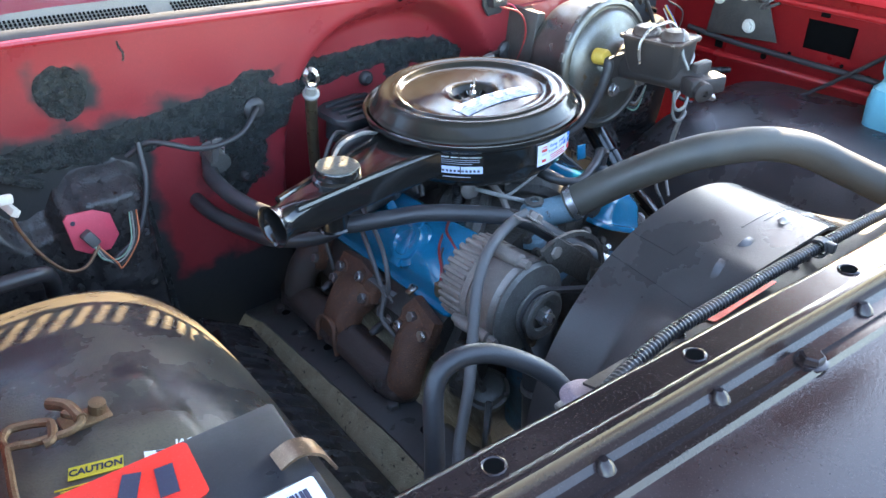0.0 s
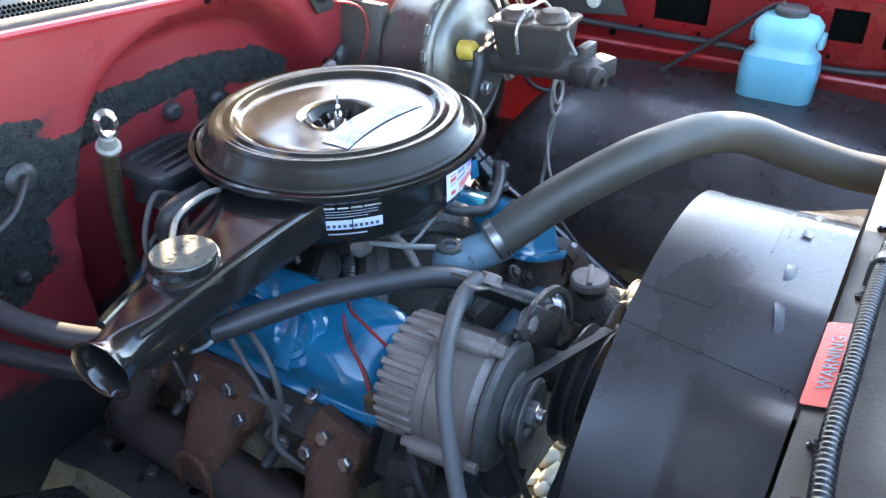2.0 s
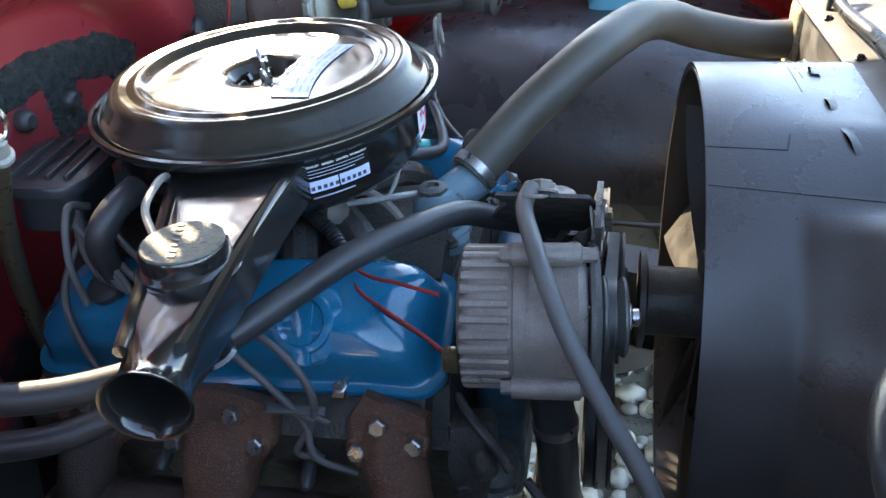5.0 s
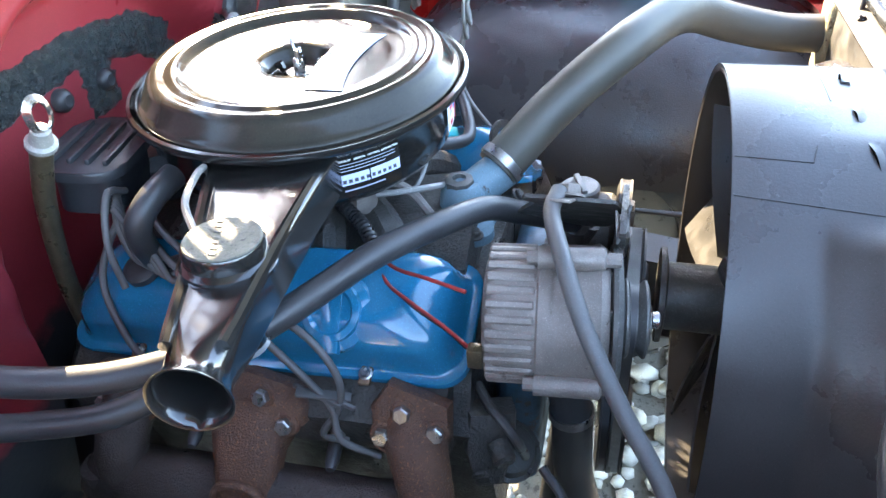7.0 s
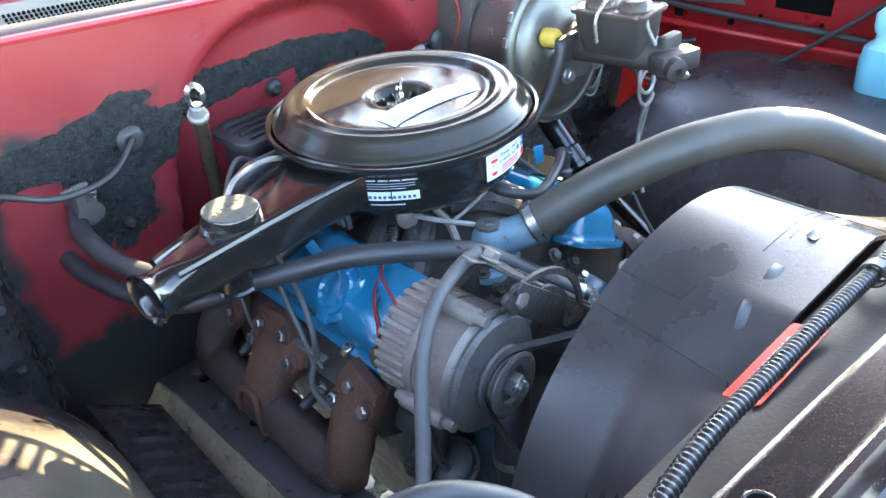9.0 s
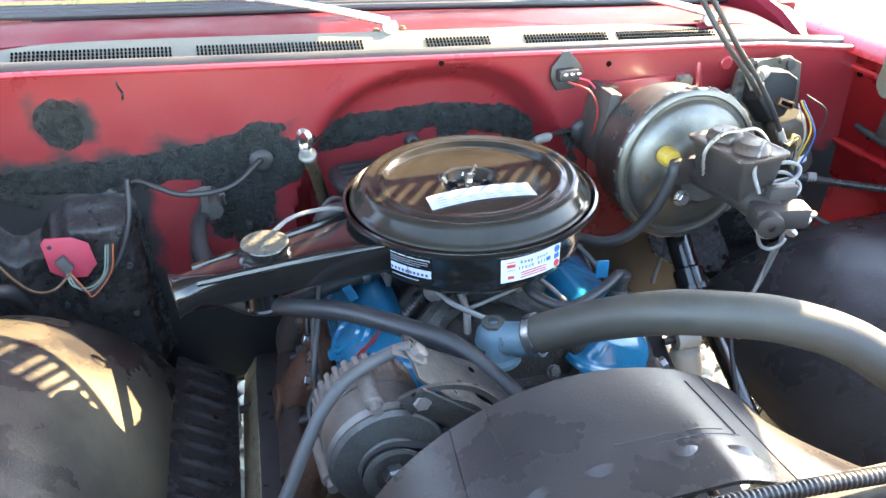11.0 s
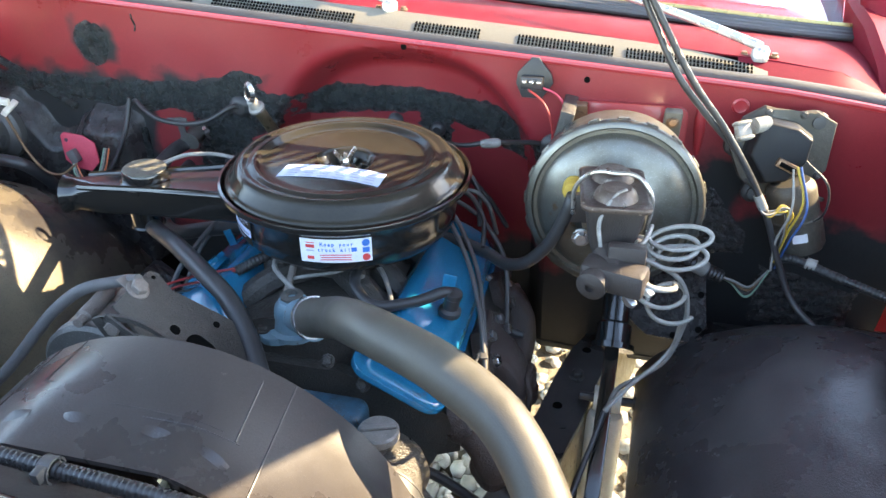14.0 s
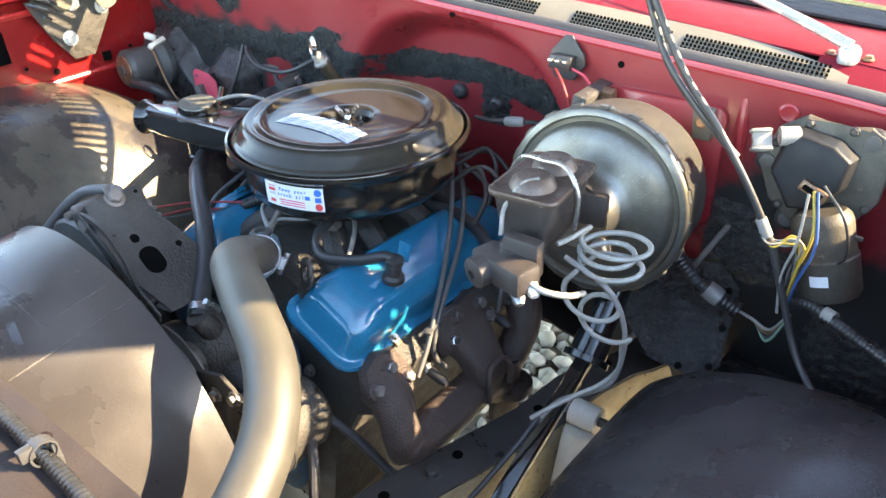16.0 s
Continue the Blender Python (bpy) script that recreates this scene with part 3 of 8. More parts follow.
def build_cowl():
    root = thing("cowl_panel", (0, 0.30, 1.2), "cowl with chalky perforated vent panel and rubber seal", "cowl", kind="structure")

    def zc(x, y):
        return edge_z(x) + 0.60 * (y - 0.352)

    bm = bmesh.new()     # hood seal: a flattened rubber roll
    path = [Vector((x, 0.281 + 0.02 * (x / 0.9) ** 4, edge_z(x) + 0.004)) for x in [-0.93 + 1.86 * i / 60 for i in range(61)]]
    sweep(bm, path, lambda i, u: [(0.0125 * math.cos(a), 0.0125 * math.sin(a) * (0.75 if math.sin(a) > 0 else 1)) for a in [2 * math.pi * k / 12 for k in range(12)]], 12)
    part("rubber_seal", bm, SEAL, root, "cracked dark grey rubber hood seal")
    bm = bmesh.new()
    sheet(bm, lambda u, v: (-0.80 + 1.47 * u, 0.300 + 0.088 * v - 0.03 * (abs(2 * u - 1) ** 8) * v, zc(-0.80 + 1.47 * u, 0.300 + 0.088 * v - 0.03 * (abs(2 * u - 1) ** 8) * v) + 0.004 * math.sin(math.pi * v)), 60, 8, 0.003)
    vent = part("vent_panel", bm, VENT, root, "chalky grey vent panel with mesh grilles")
    # mesh grilles: dark openings crossed by thin bars
    for xa, xb in ((-0.70, -0.44), (-0.40, -0.10), (0.02, 0.15), (0.22, 0.40), (0.42, 0.645)):
        b = bmesh.new()
        n = max(4, int((xb - xa) / 0.0066))
        for i in range(n):
            for j in range(5):
                x = xa + (xb - xa) * (i + 0.5) / n
                y = 0.333 + 0.0072 * j
                m = pose(x, y - 0.001, zc(x, y) + 0.0050, 31)
                rbox(b, (0.0034, 0.0040, 0.003), m, 0)
        part("grille_slots", b, HOLE, vent, "rows of small dark vent slots")

    def glass_foot(x):
        """Where the windscreen meets the cowl."""
        return Vector((x, 0.612 + 0.05 * (x / 0.9) ** 4, 1.243 + lean(x) - 0.012 * (x / 0.9) ** 2))

    def top_panel(u, v):
        x = (-1 + 2 * u) * (0.87 + 0.075 * v)
        a, c = Vector((x, 0.386, zc(x, 0.386) - 0.004)), glass_foot(x) - Vector((0, 0, 0.006))
        p = a.lerp(c, v)
        p.z += 0.010 * math.sin(math.pi * v) - 0.030 * max(0.0, abs(x) - 0.80) / 0.1 * (1 - v) + 0.002 * noise.noise((x * 4, v * 3, 6))
        return p

    bm = bmesh.new()
    sheet(bm, top_panel, 80, 16, 0.003)
    part("upper_panel", bm, RED_CHALKY, root, "red painted panel below the windscreen")
    for side in (-1, 1):     # plain red corners at the ends of the vent panel
        bm = bmesh.new()
        x0 = 0.76 if side < 0 else 0.62
        sheet(bm, lambda u, v: (side * (x0 + (0.885 - x0) * u), 0.296 + 0.092 * v, zc(side * (x0 + (0.885 - x0) * u), 0.296 + 0.092 * v) - 0.005 - 0.030 * max(0.0, x0 + (0.885 - x0) * u - 0.80) / 0.1 * v), 12, 8, 0.003)
        part("cowl_corner", bm, RED_CHALKY, root, "faded red corner of the cowl")
    xs = [-0.90 + 1.8 * i / 48 for i in range(49)]
    for k in range(4):      # ribbed rubber gasket: four rolls side by side
        bm = bmesh.new()
        tube(bm, [glass_foot(x) + Vector((0, 0.002 + 0.0115 * k, 0.004 + 0.0045 * k)) for x in xs], 0.0075, 8, 2)
        part("gasket_roll", bm, SEAL, root, "ribbed dark rubber windscreen gasket")
    bm = bmesh.new()
    sweep(bm, [glass_foot(x) + Vector((0, 0.031, 0.0225)) for x in xs], lambda i, u: [(0.0055 * math.cos(a), 0.003 * math.sin(a)) for a in [2 * math.pi * k / 8 for k in range(8)]], 8)
    part("windscreen_trim", bm, GOLD_TRIM, root, "dull gold windscreen moulding")
    bm = bmesh.new()
    sheet(bm, lambda u, v: tuple(glass_foot(-0.86 + 1.72 * u) + Vector((0, 0.044 + 0.42 * v, 0.022 + 0.5 * v))), 24, 8, 0.005)
    g = part("windscreen", bm, GLASS, root, "clear windscreen glass")
    g.visible_shadow = False
    # dashboard seen through the glass, with its defroster slots
    bm = bmesh.new()
    sheet(bm, lambda u, v: (-0.84 + 1.68 * u, 0.70 + 0.30 * v, 1.236 + lean(-0.84 + 1.68 * u) + 0.03 * math.sin(2.2 * v) + 0.012 * max(0.0, math.sin(v * 9.5)) * (abs(u - 0.5) < 0.47)), 60, 30, 0.004)
    dash = part("dashboard", bm, RED_BRIGHT, root, "red dashboard top behind the glass")
    for xa, xb in ((-0.62, -0.10), (0.10, 0.36), (0.40, 0.76)):
        b = bmesh.new()
        sheet(b, lambda u, v: (xa + (xb - xa) * u, 0.765 + (0.028 + 0.006 * (int(u * 40) % 3 == 0)) * v, 1.2785 + lean(xa + (xb - xa) * u)), 40, 2, 0.003)
        part("defroster_slot", b, HOLE, dash)
    b = bmesh.new()
    rbox(b, (1.66, 0.05, 0.5), pose(0, 1.02, 1.02, 0, 3.7, 0), 0.02)
    part("dashboard_face", b, SATIN, root, "dark dashboard face")
    for x, z in ((-0.796, 1.251), (0.870, 1.150)):
        b = bmesh.new()
        lathe(b, [(0.012, 0), (0.012, 0.006), (0.007, 0.01), (0.007, 0.02), (0.010, 0.024), (0.0, 0.028)], axes((x, 0.345, z - 0.012), (0, 0, 1)), 12)
        part("rubber_bumper", b, RED_BRIGHT, root, "small red painted hood stop")


def wiper(at, tip):
    root = thing("windscreen_wiper", at, "silver wiper arm with bolted pivot on the red cowl", "wiper", "windscreen wipers")
    at, tip = Vector(at), Vector(tip)
    d = (tip - at).normalized()
    bm = bmesh.new()
    m = axes(at, (0, 0, 1))
    lathe(bm, [(0.016, -0.012), (0.016, 0.006), (0.012, 0.012), (0, 0.013)], m, 16)
    part("pivot", bm, CHROME, root)
    bm = bmesh.new()
    sweep(bm, [at + d * s * (tip - at).length + Vector((0, 0, 0.012 + 0.03 * math.sin(s * 2.2))) for s in [i / 14 for i in range(15)]],
          lambda i, u: [(0.0085 * (1 - 0.45 * u) * a, 0.005 * (1 - 0.3 * u) * b) for a, b in ((1, 0.4), (0.6, 1), (-0.6, 1), (-1, 0.4), (-1, -0.8), (1, -0.8))], 6)
    part("arm", bm, CHROME, root)
    for s in (-1, 1):
        bolt("pivot_screw", at + Vector((0.026 * s, 0.008, -0.006)), (0, 0, 1), root, 0.006, 0.005, COPPER)


# ---- fenders, wheel housings, hood ----
def dome(x, y, xin, w, z0, top, yc, span, p, q):
    s = max(0.0, min(1.0, (abs(x) - xin) / w))
    t = max(-1.0, min(1.0, (y - yc) / span))
    f = (1 - (1 - s) ** p) ** (1 / p)
    g = (1 - abs(t) ** q) ** (1 / q)
    return z0 + (top - z0) * f * g


def left_well(x, y):
    return dome(x, y, 0.520, 0.30, 0.55, 1.030, -0.30, 0.55, 2.45, 2.6)


def right_edge(y):
    return 0.500 + 0.04 * max(-0.3, min(0.3, y + 0.2))


def right_well(x, y):
    return dome(x, y, right_edge(y), 0.32, 0.645, 0.920, -0.34, 0.47, 2.05, 3.6)


def build_inner_fender(side):
    f = left_well if side < 0 else right_well
    xin, yc, span = (0.520, -0.30, 0.55) if side < 0 else (0.500, -0.34, 0.47)
    root = thing("inner_fender", (side * 0.7, -0.35, 0.55), "dusty black wheel housing with " + ("an air-duct bead and dents" if side < 0 else "scuffed flat crown"), "inner fender", "inner fenders", "structure")
    bm = bmesh.new()

    def g(u, v):
        a = u ** 1.8
        t = math.sin((v - 0.5) * math.pi)
        y = yc + span * t
        inner = xin if side < 0 else right_edge(y)
        x = side * (inner + (0.94 - inner) * a)
        z = f(x, y) + 0.004 * noise.noise((x * 6, y * 6, 1)) + 0.0015 * noise.noise((x * 25, y * 25, 1))
        if side < 0:      # pressed duct bead and two dents in the crown
            for yb, xb in ((-0.29, -0.712), (-0.37, -0.700)):
                k = max(0.0, min(1.0, (xb - x) / 0.006)) * math.exp(-((x - xb) / 0.12) ** 2)
                z += 0.010 * k * math.exp(-((y - yb) / 0.030) ** 2)
        return (x, y, z)

    sheet(bm, g, 90, 90, 0.003)
    part("wheel_housing", bm, WELL_DUST_SHEEN if side < 0 else WELL, root)
    # lower splash panel with pressed ribs beside the frame
    bm = bmesh.new()
    x0 = 0.50 if side < 0 else 0.60
    sheet(bm, lambda u, v: (side * (x0 + (0.94 - x0) * u), 0.12 + 0.28 * v, (0.615 if side < 0 else 0.70) - 0.02 * v), 10, 6, 0.003)
    part("rear_apron", bm, WELL, root)
    if side < 0:
        bm = bmesh.new()
        sheet(bm, lambda u, v: (-0.532 + 0.098 * u, -0.78 + 0.96 * v, 0.735 - 0.075 * u + 0.007 * max(0.0, math.sin(v * 150)) ** 2 * math.sin(math.pi * max(0.0, min(1.0, (u - 0.15) / 0.7))) ** 0.5), 20, 420, 0.003)
        part("splash_panel", bm, BOX_BLACK, root, "black splash panel with pressed louvres")
    # front and rear closing panels
    bm = bmesh.new()
    sheet(bm, lambda u, v: (side * (0.47 + 0.47 * u), -0.80 + 0.02 * u, 0.56 + 0.50 * v), 6, 6, 0.003)
    part("front_closing_panel", bm, WELL, root)


def build_axle():
    """Front axle with its two wheels standing on the gravel under the housings."""
    root = thing("front_axle", (0, -0.34, 0.3), "dark front axle with black tyres standing on the gravel", "axle", kind="structure")
    b = bmesh.new()
    tube(b, [(-0.74, -0.34, 0.35), (-0.3, -0.34, 0.33), (0.3, -0.34, 0.33), (0.74, -0.34, 0.35)], 0.04, 14)
    part("beam", b, SATIN, root)
    for side in (-1, 1):
        m = axes((side * 0.77, -0.34, 0.355), (side, 0, 0))
        bm = bmesh.new()
        lathe(bm, [(0.0, -0.02), (0.06, -0.02), (0.10, -0.05), (0.19, -0.04), (0.205, -0.085), (0.209, -0.085), (0.209, 0.085), (0.20, 0.085), (0.19, 0.03), (0.06, 0.05), (0, 0.05)], m, 40, False)
        wheel = part("wheel", bm, SATIN, root, "dark steel wheel")
        bm = bmesh.new()
        lathe(bm, [(0.205, -0.085), (0.25, -0.105), (0.31, -0.112), (0.345, -0.100), (0.355, -0.080), (0.358, 0.0), (0.355, 0.080), (0.345, 0.100), (0.31, 0.112), (0.25, 0.105), (0.205, 0.085), (0.205, -0.085)], m, 64, False)
        for k in range(48):
            a = 2 * math.pi * k / 48
            rbox(bm, (0.008, 0.030, 0.19), m @ pose(0.358 * math.cos(a), 0.358 * math.sin(a), 0, 0, 0, math.degrees(a)) @ pose(0, 0, 0, 8), 0)
        part("tyre", bm, RUBBER, wheel, "black rubber tyre with tread blocks")


def build_fender(side):
    lift = 0.055 if side < 0 else 0.0
    root = thing("front_fender", (side * 0.95, -0.3, 0.6), "red front fender with pierced inner apron", "fender", "front fenders", "structure")
    bm = bmesh.new()
    X = 0.942
    # apron built of strips round its openings: (y0, y1, z0, z1)
    holes = [(-0.235, -0.115, 1.012, 1.082), (-0.70, -0.575, 1.015, 1.075), (-0.54, -0.475, 1.02, 1.082), (0.00, 0.10, 1.03, 1.08)]
    ys = sorted({-0.98, 0.36, *[h[0] for h in holes], *[h[1] for h in holes]})
    zs = sorted({0.86, 1.135, *[h[2] for h in holes], *[h[3] for h in holes]})
    grid = {}

    def vert(y, z):
        if (y, z) not in grid:
            grid[(y, z)] = bm.verts.new((side * (X + 0.006 * noise.noise((y * 6, z * 9, side))), y, z + lift))
        return grid[(y, z)]

    faces = []
    for a, b in zip(ys, ys[1:]):
        for c, d in zip(zs, zs[1:]):
            my, mz = (a + b) / 2, (c + d) / 2
            if any(h[0] < my < h[1] and h[2] < mz < h[3] for h in holes):
                continue
            faces.append(bm.faces.new((vert(a, c), vert(b, c), vert(b, d), vert(a, d))))
    bmesh.ops.solidify(bm, geom=faces, thickness=0.006 * side)
    apron = part("apron", bm, RED_BRIGHT, root, "bright red inner apron with access holes")
    # added black sheet: stands in for the shade seen through the access holes
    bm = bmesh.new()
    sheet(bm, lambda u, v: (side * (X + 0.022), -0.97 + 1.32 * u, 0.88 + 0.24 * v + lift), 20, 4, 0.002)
    part("apron_liner", bm, HOLE, root, "black sheet painting the shade behind the apron holes")
    for z in (0.945, 1.112):
        bm = bmesh.new()
        tube(bm, [(side * (X - 0.006), -0.95, z + lift), (side * (X - 0.006), -0.3, z + lift), (side * (X - 0.006), 0.33, z + lift)], 0.008, 8, 4)
        part("pressed_bead", bm, RED_BRIGHT, apron)
    rnd = random.Random(5)
    for k in range(16):
        b = bmesh.new()
        y = -0.75 + 0.066 * k
        z = 0.965 + rnd.uniform(0, 0.03) + (0.12 if k % 3 == 0 else 0)
        if k % 4 == 1:
            rbox(b, (0.004, 0.022, 0.022), pose(side * (X - 0.004), y, z + lift), 0.001, 1)
        else:
            lathe(b, [(0.008 if k % 2 else 0.0045, 0), (0.008 if k % 2 else 0.0045, 0.002), (0, 0.002)], axes((side * (X - 0.004), y, z + lift), (-side, 0, 0)), 12)
        part("apron_hole", b, HOLE, apron)
    bm = bmesh.new()    # outer skin, top rolled over the apron
    prof = [(X - 0.03, 1.135), (X - 0.012, 1.156), (X + 0.03, 1.168), (X + 0.07, 1.158), (X + 0.088, 1.11), (X + 0.09, 0.98), (X + 0.085, 0.8), (X + 0.06, 0.62)]
    loft(bm, [[(side * x, y, z + lift + 0.01 * math.cos(y)) for x, z in prof] for y in [-1.0 + 2.0 * i / 16 for i in range(17)]], cap=False, closed=False)
    part("outer_skin", bm, RED_BRIGHT, root, "glossy red outer fender skin")


def build_hood():
    """The raised hood: it stands over the cowl, off to the back, and shades the bay."""
    root = thing("raised_hood", (0, 0.30, 1.41), "raised hood with dull red underside and a row of vent slots", "hood", kind="structure")
    bm = bmesh.new()
    T, XA, XB = 0.004, -1.02, 1.11
    base = axes((0, 0.291, 1.417), (0, -0.628, -0.778), (1, 0, 0))       # y of this pose runs up the hood's slope

    def panel(x0, x1, s0, s1):
        rbox(bm, (x1 - x0, s1 - s0, T), base @ pose((x0 + x1) / 2, (s0 + s1) / 2, 0), 0)

    panel(XA, XB, 0.0, 0.018)
    panel(XA, XB, 0.074, 1.20)
    n = 70
    for i in range(n):
        x = XA + (XB - XA) * i / n
        panel(x, x + (XB - XA) / n * (0.40 if i % 11 else 1.0), 0.018, 0.074)
    part("panel", bm, RED_HOOD, root, "dull red underside of the hood")
    bm = bmesh.new()
    rbox(bm, (1.56, 0.86, 0.012), base @ pose(0, 0.64, 0.0085), 0.005)
    part("insulation_pad", bm, SATIN, root, "matt black insulation pad")
    # pressed stiffeners on the underside
    for x0, s0, x1, s1 in ((-0.85, 0.14, 0.85, 0.14), (-0.90, 1.10, 0.90, 1.10), (-0.88, 0.16, -0.88, 1.08), (0.88, 0.16, 0.88, 1.08)):
        b = bmesh.new()
        d = Vector((x1 - x0, s1 - s0, 0))
        rbox(b, (d.length, 0.07, 0.022), base @ pose((x0 + x1) / 2, (s0 + s1) / 2, 0.010, 0, 0, math.degrees(math.atan2(d.y, d.x))), 0.008)
        part("stiffener", b, RED_HOOD, root)


def build_hinge(side):
    """Hood hinge: a bolted plate on the apron, two arms and a coil spring rising to the hood."""
    lift = 0.055 if side < 0 else 0.0
    root = thing("hood_hinge", (side * 0.91, 0.06, 1.12 + lift), "grimy hood hinge with pale bolts, arms and coil spring", "hinge", "hood hinges")
    X = 0.922

    def at(y, z, x=X):
        return Vector((side * x, y, z + lift))

    b = bmesh.new()
    prism(b, [(-0.10, 0.06), (0.10, 0.075), (0.09, 0.0), (0.03, -0.085), (-0.02, -0.085), (-0.06, -0.03)], 0.005, axes(at(0.04, 1.075), (-side, 0, 0), (0, 1, 0)), 0.0015)
    part("plate", b, GRIME, root)
    for dy, dz in ((-0.02, -0.035), (0.075, 0.02), (0.005, 0.04)):
        bolt("hinge_bolt", at(0.04 + dy, 1.075 + dz, X - 0.006), (-side, 0, 0), root, 0.013, 0.010, WHITE)

    def arm(name, a, c, w, x):
        bb = bmesh.new()
        m = axes((at(*a, x) + at(*c, x)) / 2, (-side, 0, 0), at(*c, x) - at(*a, x))
        prism(bb, rounded((at(*c, x) - at(*a, x)).length + w, w, w * 0.45), 0.006, m, 0.0015)
        part(name, bb, VENT, root, "dusty tan pressed arm")

    arm("lower_arm", (0.02, 1.13), (0.22, 1.43), 0.05, X - 0.012)
    arm("upper_arm", (0.12, 1.12), (0.06, 1.56), 0.055, X - 0.024)
    b = bmesh.new()
    c0, c1 = at(-0.05, 1.11, X - 0.034), at(0.16, 1.40, X - 0.034)
    ax = axes(c0, c1 - c0)
    L = (c1 - c0).length
    tube(b, [ax @ Vector((0.026 * math.cos(t * 0.7), 0.026 * math.sin(t * 0.7), L * t / 180)) for t in range(181)], 0.0042, 6, 1)
    part("coil_spring", b, SATIN, root, "black coil spring")


def build_cab():
    """The cab behind the firewall: floor, doors, back wall and roof close the place."""
    root = thing("cab", (0, 1.2, 0.45), "red pickup cab behind the firewall", "cab", kind="structure")
    for name, size, at in (("cab_floor", (1.86, 1.55, 0.03), (0, 1.22, 0.47)), ("door", (0.06, 1.5, 0.72), (-0.93, 1.25, 0.84)), ("door", (0.06, 1.5, 0.72), (0.93, 1.25, 0.84)),
                           ("back_wall", (1.86, 0.05, 0.75), (0, 2.0, 0.86)), ("roof", (1.44, 1.2, 0.03), (0, 1.42, 1.86))):
        bm = bmesh.new()
        rbox(bm, size, pose(*at), 0.012)
        part(name, bm, RED_CHALKY if name != "cab_floor" else SATIN, root)
    for s in (-1, 1):
        bm = bmesh.new()
        lift = 0.05 if s < 0 else 0.0
        loft(bm, [[(s * 0.875, y, 0.95), (s * 0.875, y, t + lift - 0.012), (s * 0.89, y, t + lift), (s * 0.935, y, t + lift - 0.012), (s * 0.945, y, 0.95)] for y, t in ((0.385, 1.155), (0.46, 1.19), (0.6, 1.225), (0.85, 1.25))])
        part("cowl_side", bm, RED_CHALKY, root, "bright red cowl side beside the fender")
        bm = bmesh.new()
        tube(bm, [(s * 0.945, 0.67, 1.15 + lift), (s * 0.92, 0.72, 1.25 + lift), (s * 0.84, 0.84, 1.55), (s * 0.74, 0.98, 1.86)], 0.035, 14)
        part("pillar", bm, RED_CHALKY, root)
        bm = bmesh.new()
        tube(bm, [(s * 0.90, 1.98, 1.2), (s * 0.72, 1.98, 1.86)], 0.05, 8)
        part("rear_pillar", bm, RED_CHALKY, root)


